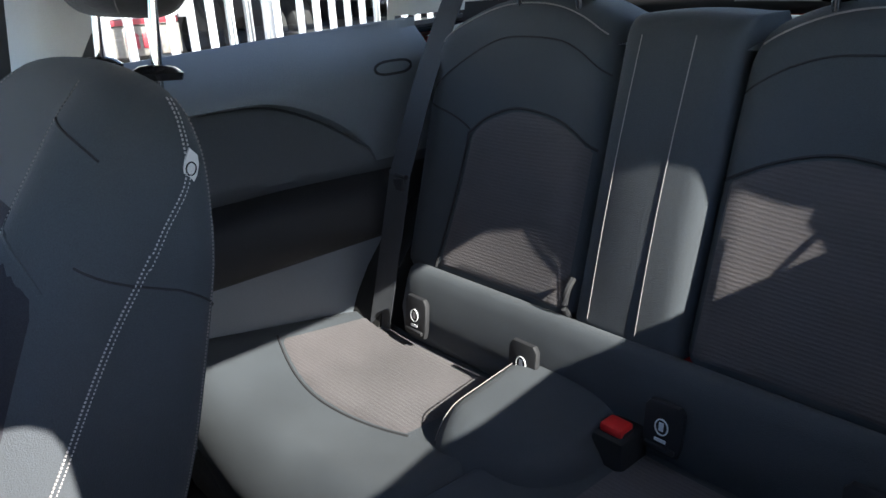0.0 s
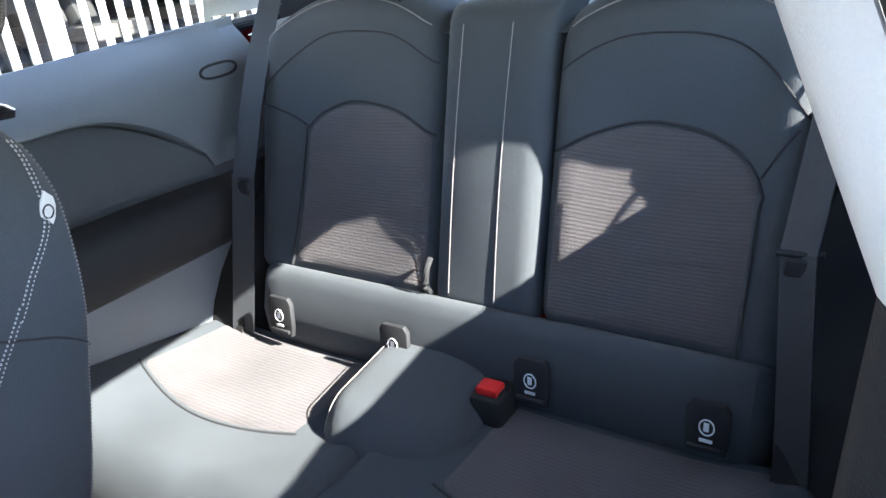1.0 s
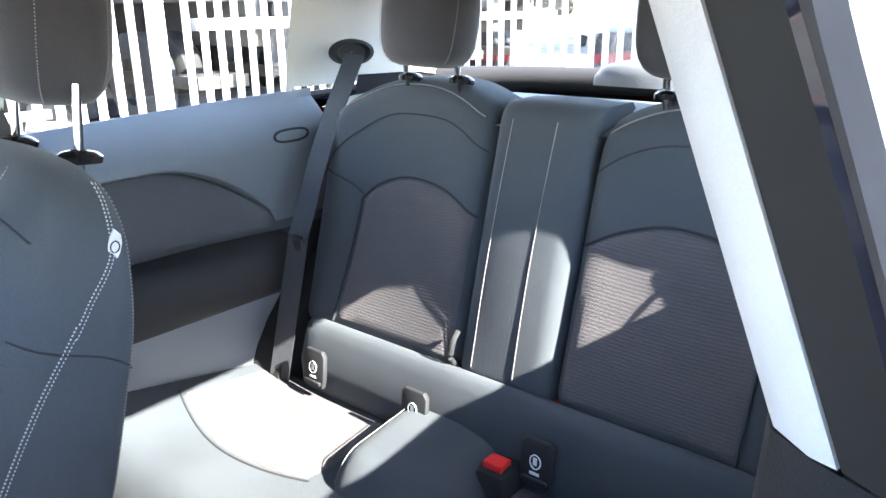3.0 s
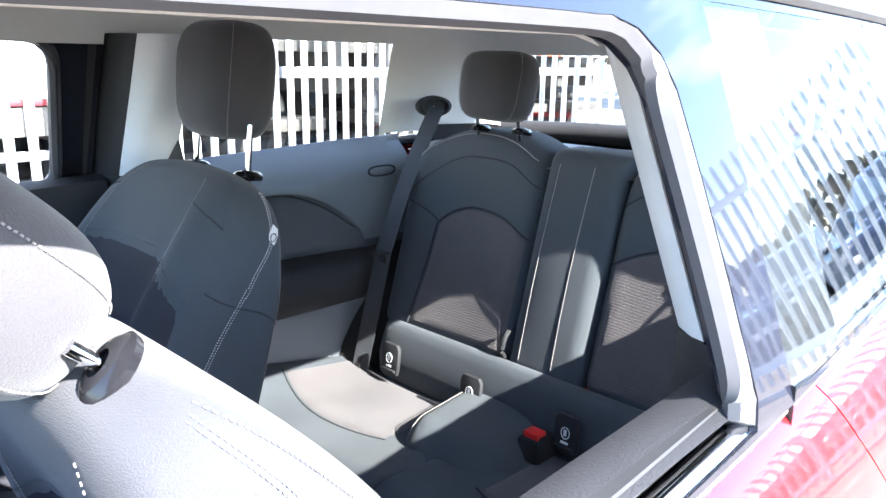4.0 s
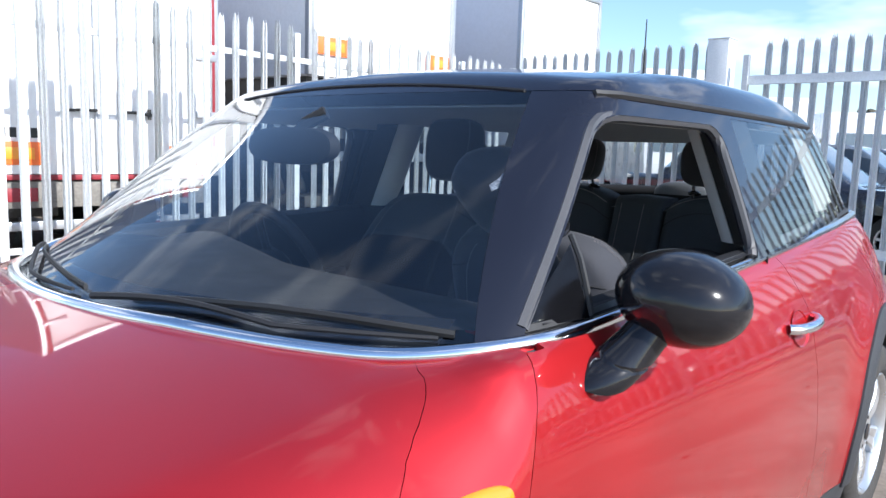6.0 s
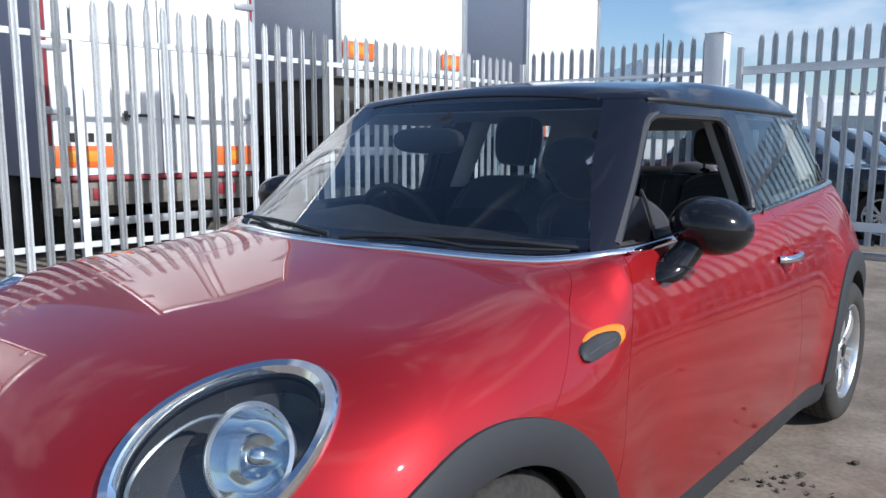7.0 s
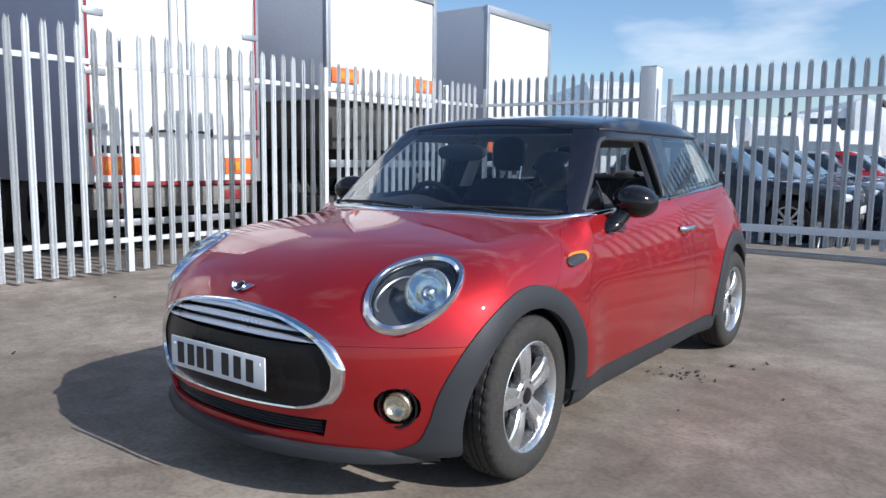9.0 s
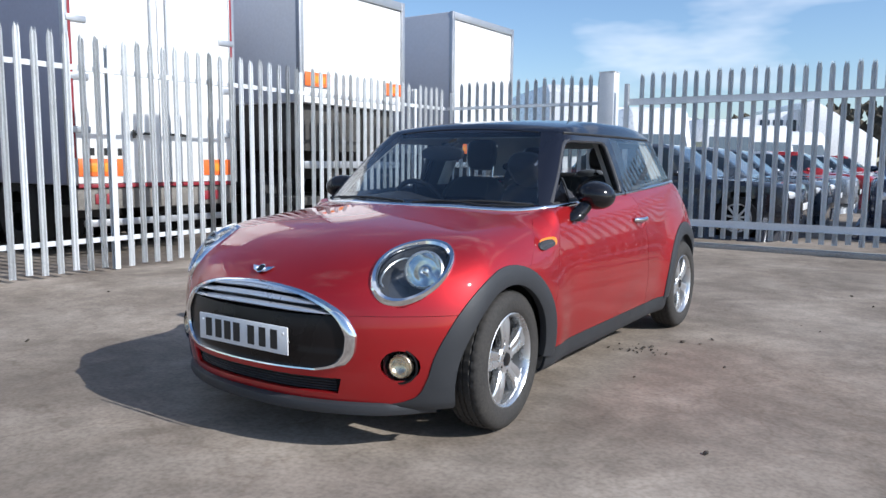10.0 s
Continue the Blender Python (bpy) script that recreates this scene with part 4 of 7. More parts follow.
for s in (1, -1):
    side = new("side_scuttle")
    side.parent = car
    side["label"] = "side repeater with amber border and dark insert"
    for name, yc, zc, ly, lz, lift, m in (("border", 0.372, 0.774, 0.078, 0.022, 0.006, M_AMBER), ("insert", 0.346, 0.768, 0.076, 0.0185, 0.011, M_CLAD), ("bright_bar", 0.345, 0.769, 0.058, 0.0030, 0.0135, M_LAMPGREY)):
        bm = bmesh.new()
        rows = []
        for r, up in ((1.0, -0.006), (1.0, 0.5), (0.94, 0.9), (0.8, 1.0), (0.4, 1.08), (0.03, 1.1)):
            row = []
            for q in range(36):
                a = 2 * math.pi * q / 36
                y = yc + ly * r * math.copysign(abs(math.cos(a)) ** 0.75, math.cos(a))
                z = zc + lz * r * math.copysign(abs(math.sin(a)) ** 0.75, math.sin(a)) + 0.10 * (y - yc)
                row.append(Vector((s * (solve_x(body_f, y, z) + lift * up), y, z)))
            rows.append(row)
        grid(bm, rows, closed_v=True)
        bmesh.ops.recalc_face_normals(bm, faces=bm.faces)
        part(name, bm, m, side)
    # door handle: a bow over a shallow cup
    door = doors[s]
    ys = [1.515 + 0.19 * i / 16 for i in range(17)]
    bm = bmesh.new()
    hp = [Vector((s * (solve_x(body_f, y, 0.815) + 0.004 + 0.032 * math.sin(math.pi * i / 16) ** 0.5), y, 0.812 + 0.012 * (y - 1.6))) for i, y in enumerate(ys)]
    tube(bm, hp, lambda t: 0.0125, 10, flat=1.0)
    part("handle", bm, M_CHROME, door, "chrome door handle")
    bm = bmesh.new()
    rows = []
    for i in range(9):
        r = i / 8
        rows.append([Vector((s * (solve_x(body_f, 1.60 + 0.062 * r * math.cos(a), 0.80 + 0.042 * r * math.sin(a)) + 0.003 - 0.02 * (1 - r * r)), 1.60 + 0.062 * r * math.cos(a), 0.80 + 0.042 * r * math.sin(a))) for a in [2 * math.pi * j / 24 for j in range(24)]])
    grid(bm, rows, closed_v=True, flip=s < 0)
    part("handle_cup", bm, M_PAINT, door)

# door mirrors
def door_mirror(s):
    root = new("door_mirror")
    root.parent = car
    root["label"] = "gloss black rounded door mirror on a stalk"
    c = Vector((0.849, 0.816, 0.981))
    m = Matrix.Translation(mirrored(c, s)) @ Matrix.Rotation(s * radians(14), 4, "Z") @ Matrix.Rotation(s * radians(8), 4, "Y")
    bm = bmesh.new()
    rows = []
    for i in range(19):
        t = i / 18 * math.pi * 0.62
        y = -0.099 * math.cos(t)
        r = math.sin(t) ** 0.85
        rows.append([m @ Vector((0.100 * r * math.cos(a), y, 0.0722 * r * math.sin(a))) for a in [2 * math.pi * j / 36 for j in range(36)]])
    grid(bm, rows, closed_v=True, flip=True)
    bmesh.ops.recalc_face_normals(bm, faces=bm.faces)
    part("cap", bm, M_GLOSSBLACK, root)
    bm = bmesh.new()
    y = -0.099 * math.cos(math.pi * 0.62)
    rr = math.sin(math.pi * 0.62) ** 0.85
    rows = [[m @ Vector((0.100 * k * rr * math.cos(a), y + d, 0.0722 * k * rr * math.sin(a))) for a in [2 * math.pi * j / 36 for j in range(36)]] for k, d in ((1.0, 0.0), (0.97, 0.012), (0.9, 0.012), (0.89, -0.004), (0.02, -0.006))]
    grid(bm, rows, closed_v=True)
    bmesh.ops.recalc_face_normals(bm, faces=bm.faces)
    part("mirror_glass", bm, M_MIRROR, root)
    bm = bmesh.new()
    base, top = Vector((0.790, 0.704, 0.872)), Vector((0.838, 0.786, 0.958))
    lie = Vector((0.12, 0.99, 0.0))
    rise = Vector((0.95, -0.1, -0.25))
    rows = []
    for t, w, h in ((-0.14, 0.040, 0.030), (-0.12, 0.046, 0.036), (-0.06, 0.049, 0.039), (0.05, 0.050, 0.040), (0.22, 0.050, 0.040), (0.25, 0.047, 0.037), (0.30, 0.047, 0.037), (0.33, 0.049, 0.039), (0.38, 0.048, 0.038), (0.6, 0.043, 0.035), (0.85, 0.044, 0.036), (1.1, 0.05, 0.04)):
        p = base.lerp(top, t)
        rows.append([mirrored(p + lie * w * math.cos(a) + rise * h * math.sin(a), s) for a in [2 * math.pi * j / 28 for j in range(28)]])
    grid(bm, rows, closed_v=True)
    bmesh.ops.recalc_face_normals(bm, faces=bm.faces)
    part("stalk", bm, M_GLOSSBLACK, root)


M_MIRROR = mat("mirror", (0.9, 0.9, 0.9), 0.02, 1.0, 0.0, rvary=0.0)
for s in (1, -1):
    door_mirror(s)
    # sail in the front corner of the side window
    bm = bmesh.new()
    pts = [(0.60, 0.94), (0.735, 0.944), (0.742, 1.052)]
    vs = [Vector((s * (solve_x(house_f, y, z) - 0.006), y, z)) for y, z in pts]
    f = bm.faces.new([bm.verts.new(v) for v in vs])
    bmesh.ops.solidify(bm, geom=[f], thickness=0.012)
    part("window_sail", bm, M_GLOSSBLACK, car)
    bm = bmesh.new()
    tube(bm, [Vector((s * (solve_x(house_f, y, z) - 0.006), y, z)) for y, z in ((0.742, 0.946), (0.746, 0.99), (0.749, 1.03), (0.751, 1.065))], 0.005, 6)
    part("window_divider", bm, M_SEAL, car)
    # seal round the opening of the door window
    bm = bmesh.new()
    loop = [p for p in DOOR_WIN[1:]] + [DOOR_WIN[0]]
    path = []
    for (y0, z0), (y1, z1) in zip(loop, loop[1:]):
        for q in range(6):
            t = q / 6
            y, z = y0 + (y1 - y0) * t, z0 + (z1 - z0) * t
            path.append(Vector((s * (solve_x(house_f, y, z) - 0.014), y, z)))
    path.append(Vector((s * (solve_x(house_f, 0.605, 0.94) - 0.014), 0.605, 0.94)))
    path = [path[0]] + [path[i] * 0.4 + path[i - 1] * 0.2 + path[i + 1] * 0.2 + path[i - 2] * 0.1 + path[i + 2] * 0.1 if 2 <= i < len(path) - 2 else path[i] for i in range(1, len(path))]
    tube(bm, spline(path, 120), 0.0125, 8)
    part("window_seal", bm, M_SEALGREY, car)
    # drip rail along the roof edge
    bm = bmesh.new()
    path = []
    for i in range(33):
        y = 0.97 + 1.42 * i / 32
        path.append(Vector((s * (solve_x(house_f, y, 1.300) + 0.001), y, 1.300)))
    tube(bm, path, 0.008, 6)
    part("drip_rail", bm, M_SEAL, car)

# lip of the roof over the screen
bm = bmesh.new()
tube(bm, [on_skin(-0.46 + 0.92 * i / 40, 0.93, 1.322 - 0.05 * (-0.46 + 0.92 * i / 40) ** 2, 0.0005, house_f) for i in range(41)], 0.004, 6)
part("roof_lip", bm, M_SEAL, car, "black rubber strip over the windscreen")

# wipers, aerial
def wiper(x0, x1, z0, z1, hump):
    """Arm and blade parked along the foot of the screen."""
    bm = bmesh.new()
    pts = []
    for i in range(17):
        t = i / 16
        x = x0 + (x1 - x0) * t
        z = z0 + (z1 - z0) * t + hump * math.sin(math.pi * min(1, t * 1.6)) * 0.7
        pts.append(Vector((x, float(WS_Y(abs(x), z)) - 0.030 + 0.012 * t, z)))
    tube(bm, pts, lambda t: 0.0065 - 0.003 * t, 6)
    root = part("wiper", bm, M_TRIMDARK, car, "black wiper arm and blade")
    bm = bmesh.new()
    pts = []
    for i in range(21):
        t = 0.12 + 0.9 * i / 20
        x = x0 + (x1 - x0) * t
        z = z0 + (z1 - z0) * t + 0.012 * math.sin(math.pi * i / 20) + 0.004
        pts.append(Vector((x, float(WS_Y(abs(x), z)) - 0.009, z)))
    tube(bm, pts, 0.004, 6, flat=1.6)
    part("blade", bm, M_SEAL, root)


wiper(0.10, 0.64, 0.938, 0.932, 0.018)
wiper(-0.60, 0.02, 0.932, 0.936, 0.018)
bm = bmesh.new()
zt = solve_z(house_f, 0, 2.285, 1.1)
tube(bm, [(0.02, 2.285, zt - 0.005), (0.02, 2.285, zt + 0.03), (0.02, 2.285, 1.55), (0.02, 2.285, 1.675)], lambda t: 0.0055 - 0.0035 * t, 8)
part("aerial", bm, M_SEAL, car)


# wheels
def wheel(x, y, steer=0.0, roll=0.0):
    """Tyre, five-spoke alloy and brake, facing outwards along x."""
    s = 1 if x > 0 else -1
    root = new("wheel")
    root.parent = car
    m = Matrix.Translation((x, y, 0.302)) @ Matrix.Rotation(radians(steer), 4, "Z") @ (Matrix.Identity(4) if s > 0 else Matrix.Rotation(math.pi, 4, "Z")) @ Matrix.Rotation(radians(roll), 4, "X")
    R = 0.302
    prof = [(0.198, 0.062), (0.206, 0.078), (0.222, 0.086), (0.250, 0.088), (0.272, 0.083), (0.284, 0.076), (0.2945, 0.066), (0.299, 0.058), (0.300, 0.048), (0.293, 0.0465), (0.293, 0.0405),
            (0.3015, 0.039), (0.302, 0.016), (0.294, 0.0145), (0.294, 0.0085), (0.302, 0.007)]
    prof = prof + [(r, -a) for r, a in prof[::-1]]
    n = 132
    bm = bmesh.new()
    rows = []
    for k, (r, a) in enumerate(prof):
        row = []
        for j in range(n):
            cut = 0.006 if (j + (1 if a > 0 else 0)) % 3 == 0 and 0.295 < r and abs(a) > 0.045 else 0.0
            cut += 0.004 if j % 3 == 1 and 0.30 < r and abs(a) < 0.04 else 0
            t = 2 * math.pi * j / n
            row.append(m @ Vector((a, (r - cut) * math.cos(t), (r - cut) * math.sin(t))))
        rows.append(row)
    grid(bm, rows, closed_v=True)
    bmesh.ops.recalc_face_normals(bm, faces=bm.faces)
    part("tyre", bm, M_RUBBER, root, "dusty black tyre")
    bm = bmesh.new()
    lathe(bm, [(0.200, 0.066), (0.206, 0.074), (0.200, 0.078), (0.190, 0.070), (0.184, 0.050), (0.178, 0.0), (0.182, -0.06), (0.200, -0.075)], 64, m)
    part("rim", bm, M_ALLOY, root, "silver alloy rim")
    for q in range(5):
        bm = bmesh.new()
        mm = m @ Matrix.Rotation(2 * math.pi * q / 5, 4, "X")
        rows = []
        for i in range(9):
            t = i / 8
            r = 0.035 + 0.157 * t
            half = 0.024 + 0.022 * t**0.8 + 0.006 * t**6
            face = 0.052 + 0.018 * math.sin(math.pi * min(1, t * 0.95)) * 0.6 + 0.004 * t
            row = []
            for u, d in ((-1, -0.035), (-1, -0.006), (-0.82, 0.0), (-0.2, -0.001), (0, -0.004), (0.2, -0.001), (0.82, 0.0), (1, -0.006), (1, -0.035)):
                row.append(mm @ Vector((face + d, u * half, r)))
            rows.append(row)
        grid(bm, rows)
        bmesh.ops.recalc_face_normals(bm, faces=bm.faces)
        part("spoke", bm, M_ALLOY, root)
        bm = bmesh.new()
        a = 2 * math.pi * (q + 0.5) / 5
        lathe(bm, [(0.008, 0.02), (0.008, 0.058), (0.005, 0.061), (0.0005, 0.061)], 8, m @ Matrix.Translation((0, 0.05 * math.sin(a), 0.05 * math.cos(a))))
        part("wheel_bolt", bm, M_DARKMETAL, root)
    bm = bmesh.new()
    lathe(bm, [(0.066, 0.02), (0.066, 0.050), (0.058, 0.058), (0.034, 0.060), (0.030, 0.057)], 32, m)
    part("hub", bm, M_ALLOY, root)
    bm = bmesh.new()
    lathe(bm, [(0.030, 0.056), (0.028, 0.063), (0.015, 0.066), (0.0005, 0.0665)], 24, m)
    part("centre_cap", bm, M_GLOSSBLACK, root)
    bm = bmesh.new()
    lathe(bm, [(0.145, -0.02), (0.145, 0.0), (0.08, 0.0), (0.075, 0.02), (0.001, 0.02)], 40, m)
    part("brake_disc", bm, M_DARKMETAL, root)
    bm = bmesh.new()
    box(bm, (-0.03, -0.15, -0.05), (0.03, -0.085, 0.06), 0.01, 2, m)
    part("brake_calliper", bm, M_DARKMETAL, root)


wheel(0.748, -0.006, 2.5, 8)
wheel(0.748, 2.495, 0, 30)
wheel(-0.748, -0.006, 2.5, 20)
wheel(-0.748, 2.495, 0, 0)


# ---- car interior ----
def edge_round(d, r):
    """How far a padded edge falls back at distance d from its rim."""
    d = max(0.0, min(d, r))
    return r - math.sqrt(max(0.0, r * r - (r - d) ** 2))


class Face:
    """A padded seat face: u in -1..1 across, v in 0..1 up, on a leaning plane, facing -y."""

    def __init__(self, x0, x1, z0, top, lean, y0, thick=0.10, bolster=0.018, dish=0.0, r=0.045, m=None, side=None, outer=0):
        self.x0, self.x1, self.z0, self.top, self.lean, self.y0 = x0, x1, z0, top, lean, y0
        self.thick, self.bolster, self.dish, self.r, self.m = thick, bolster, dish, r, m or Matrix.Identity(4)
        self.side = side or (lambda v: 1.0)
        self.outer = outer

    def at(self, u, v, lift=0.0, back=0.0):
        hw = (self.x1 - self.x0) / 2 * self.side(v)
        x = (self.x0 + self.x1) / 2 + u * hw
        h = self.top(u) - self.z0
        z = self.z0 + v * h
        fall = edge_round((1 - abs(u)) * hw, self.r) + edge_round((1 - v) * h, self.r) * 1.1 + edge_round(v * h, self.r * 0.7)
        rise = self.bolster * (1.0 if u * self.outer >= 0 else 0.0) * math.exp(-((abs(u) - 0.78) / 0.17) ** 2) + self.dish * (1 - u * u) * math.sin(math.pi * min(1, v * 1.05))
        y = self.y0 + self.lean * (z - self.z0) - rise + min(fall, self.thick) - lift + back
        return self.m @ Vector((x, y, z))

    def solid(self, name, material, parent, label="", nu=28, nv=32):
        bm = bmesh.new()
        us = [math.sin(math.pi / 2 * (2 * i / nu - 1)) for i in range(nu + 1)]
        vs = [0.5 - 0.5 * math.cos(math.pi * j / nv) for j in range(nv + 1)]
        front = grid(bm, [[self.at(u, v) for v in vs] for u in us])
        rim = [front[i][0] for i in range(nu + 1)] + [front[nu][j] for j in range(1, nv + 1)] + [front[i][nv] for i in range(nu - 1, -1, -1)] + [front[0][j] for j in range(nv - 1, 0, -1)]
        down = (self.m.to_3x3() @ Vector((0, 1, 0))) * self.thick
        ring2 = [bm.verts.new(v.co + down * 0.7) for v in rim]
        ctr = sum((v.co for v in rim), Vector()) / len(rim)
        ring3 = [bm.verts.new(v.co.lerp(ctr, 0.06) + down) for v in rim]
        k = len(rim)
        for a, b in ((rim, ring2), (ring2, ring3)):
            for i in range(k):
                bm.faces.new((a[i], a[(i + 1) % k], b[(i + 1) % k], b[i]))
        bm.faces.new(ring3)
        bmesh.ops.recalc_face_normals(bm, faces=bm.faces)
        return part(name, bm, material, parent, label)

    def patch(self, name, material, parent, left, right, low, high, lift=0.003, label="", n=22):
        """A panel on the face: its sides as functions of height, its top as a function of the way across."""
        bm = bmesh.new()
        rows = []
        for i in range(n + 1):
            row = []
            for j in range(n + 1):
                t = j / n
                s = i / n
                v = low + (high(s) - low) * t
                u = left(v) + (right(v) - left(v)) * s
                e = min(s, 1 - s, 1 - t, t) * n
                row.append(self.at(u, v, lift if e > 0.5 else -0.003))
            rows.append(row)
        grid(bm, rows)
        bmesh.ops.recalc_face_normals(bm, faces=bm.faces)
        bm.normal_update()
        if sum((f.normal for f in bm.faces), Vector()).dot(self.m.to_3x3() @ Vector((0, -1, 0))) < 0:
            bmesh.ops.reverse_faces(bm, faces=bm.faces)
        return part(name, bm, material, parent, label)

    def line(self, uv, r=0.0016, lift=0.002, dashes=0):
        """A seam along (u, v) points; with dashes, single stitches."""
        bm = bmesh.new()
        pts = [self.at(u, v, lift) for u, v in uv]
        if not dashes:
            tube(bm, pts, r, 5)
            return bm
        step = max(1, len(pts) // dashes)
        for i in range(0, len(pts) - 1, 2):
            tube(bm, [pts[i], pts[i + 1]], r, 4)
        return bm


def ribbon(bm, pts, width, across, thick=0.0016):
    """A flat band (belt webbing) along points, lying along the given direction."""
    rows = []
    for i, p in enumerate(pts):
        d = (pts[min(i + 1, len(pts) - 1)] - pts[max(i - 1, 0)]).normalized()
        w = (Vector(across) - d * d.dot(Vector(across))).normalized() * width / 2
        n = d.cross(w).normalized() * thick
        rows.append([p - w - n, p + w - n, p + w + n, p - w + n])
    grid(bm, rows, closed_v=True)
    bmesh.ops.recalc_face_normals(bm, faces=bm.faces)
    return bm


# linings: inner skins of roof, pillars, doors and flanks
def lining(name, source, test, inset, material, label=""):
    bm = source.copy()
    bm.normal_update()
    way = {v: v.normal.copy() for v in bm.verts}
    keep(bm, test)
    for v in bm.verts:
        v.co -= way[v] * inset
    bmesh.ops.reverse_faces(bm, faces=bm.faces)
    ob = part(name, bm, material, car, label)
    return ob


def liner_test(c):
    if c.z < 0.96 + 0.035 * c.y or in_screen(c) or in_rear_glass(c) or (c.y > 2.5 and c.z < 1.06):
        return False
    if abs(c.x) > 0.38 and in_poly(c, QUARTER):
        return c.y > 2.285 - 0.12 * (c.z - 1.1)
    if abs(c.x) > 0.38 and (in_poly(c, DOOR_WIN) or (c.z < 1.262 and 1.44 < c.y < 1.60)):
        return False
    return True


lining("headlining", HOUSE, liner_test, 0.034, M_LINER, "light grey headlining and pillar trim")
lining("tailgate_lining", SHELL, lambda c: c.y > 2.5 and 0.5 < c.z and under_belt(c), 0.03, M_TRIMDARK)
lining("tailgate_inner_frame", HOUSE, lambda c: c.y > 2.5 and 0.9 < c.z < 1.06 and not in_rear_glass(c), 0.03, M_TRIMDARK)
for s in (1, -1):
    lining("door_lining", SHELL, lambda c: 0.60 < c.y < 2.6 and c.x * s > 0.5 and 0.22 < c.z < 0.92 + 0.04 * (c.y - 0.45) - 0.01 and not in_arch(c), 0.045, M_TRIM, "dark grey door and side trim")

# floor and bulkhead
bm = bmesh.new()
box(bm, (-0.74, 0.30, 0.205), (0.74, 2.2, 0.225), 0.004)
box(bm, (-0.12, 0.6, 0.225), (0.12, 1.75, 0.36), 0.03, 3)
box(bm, (-0.60, 1.70, 0.225), (0.60, 2.6, 0.30), 0.02, 3)
part("floor_carpet", bm, M_CARPET, car, "black carpet")
bm = bmesh.new()
box(bm, (-0.66, 0.34, 0.21), (0.66, 0.37, 0.84), 0.004)
part("bulkhead", bm, M_VOID, car)

# dashboard
bm = bmesh.new()
rows = []
for i in range(31):
    x = -0.67 + 1.34 * i / 30
    yb = float(WS_Y(abs(x), 0.945)) + 0.02
    hood = 0.045 * math.exp(-((x + 0.34) / 0.17) ** 2)
    rows.append([(x, yb, 0.935), (x, yb + 0.12, 0.935 + hood * 0.3), (x, max(0.76, yb + 0.2), 0.925 + hood), (x, max(0.84, yb + 0.25), 0.895 + hood * 0.8), (x, 0.86, 0.84), (x, 0.85, 0.74), (x, 0.78, 0.55), (x, 0.60, 0.40)])
grid(bm, rows)
bmesh.ops.recalc_face_normals(bm, faces=bm.faces)
part("dashboard", bm, M_TRIMDARK, car, "black dashboard")

# steering wheel
wheel_m = Matrix.Translation((-0.338, 0.955, 0.862)) @ Matrix.Rotation(radians(-66), 4, "X")
sw = new("steering_wheel")
sw.parent = car
sw["label"] = "black three-spoke steering wheel"
bm = bmesh.new()
tube(bm, [wheel_m @ Vector((0.178 * math.cos(2 * math.pi * i / 48), 0.178 * math.sin(2 * math.pi * i / 48), 0)) for i in range(48)], 0.016, 10, closed=True)
part("rim", bm, M_TRIMDARK, sw)
for a in (0.1, math.pi - 0.1, -math.pi / 2):
    bm = bmesh.new()
    tube(bm, [wheel_m @ Vector((r * math.cos(a), r * math.sin(a), -0.02 * (1 - r / 0.18))) for r in (0.04, 0.09, 0.14, 0.175)], 0.017, 8, flat=0.5)
    part("spoke", bm, M_TRIMDARK, sw)
bm = bmesh.new()
lathe(bm, [(0.001, 0.02), (0.04, 0.018), (0.062, 0.004), (0.066, -0.02), (0.05, -0.04), (0.03, -0.12)], 28, wheel_m @ Matrix.Rotation(radians(-90), 4, "Y"))
part("hub", bm, M_TRIMDARK, sw)

# inside mirror with its foot on the screen
rv = new("rear_view_mirror")
rv.parent = car
rv["label"] = "black interior mirror on the windscreen"
bm = bmesh.new()
rvm = Matrix.Translation((-0.075, 0.800, 1.187)) @ Matrix.Rotation(radians(8), 4, "Z")
rows = []
for k, y in ((0.75, -0.022), (0.97, -0.016), (1.0, 0.0), (1.0, 0.012), (0.93, 0.016)):
    rows.append([rvm @ Vector((0.130 * k * math.copysign(abs(math.cos(a)) ** 0.7, math.cos(a)), y, 0.042 * k * math.copysign(abs(math.sin(a)) ** 0.8, math.sin(a)))) for a in [2 * math.pi * j / 32 for j in range(32)]])
g = grid(bm, rows, closed_v=True)
bm.faces.new(g[0])
bm.faces.new(g[-1][::-1])
bmesh.ops.recalc_face_normals(bm, faces=bm.faces)
part("mirror_body", bm, M_TRIMDARK, rv)
bm = bmesh.new()
tube(bm, [(-0.07, 0.80, 1.20), (-0.04, 0.805, 1.235), (0.0, float(WS_Y(0, 1.262)) + 0.012, 1.262)], 0.016, 8)
part("mirror_foot", bm, M_TRIMDARK, rv)
bm = bmesh.new()
g = [Vector((0.558 + dx, float(WS_Y(0.558 + dx, 1.144 + dz)) + 0.006, 1.144 + dz)) for dx, dz in ((-0.016, -0.010), (-0.004, -0.020), (0.008, -0.009), (0.016, -0.012), (0.011, 0.004), (0.015, 0.016), (0.001, 0.012), (-0.010, 0.019), (-0.009, 0.004))]
f = bm.faces.new([bm.verts.new(p) for p in g])
bmesh.ops.solidify(bm, geom=[f], thickness=0.001)
part("screen_sticker", bm, mat("mottled_pale_sticker", (0.35, 0.36, 0.4), 0.7, 0, 0.9, 90, 200), car, "torn pale windscreen sticker")

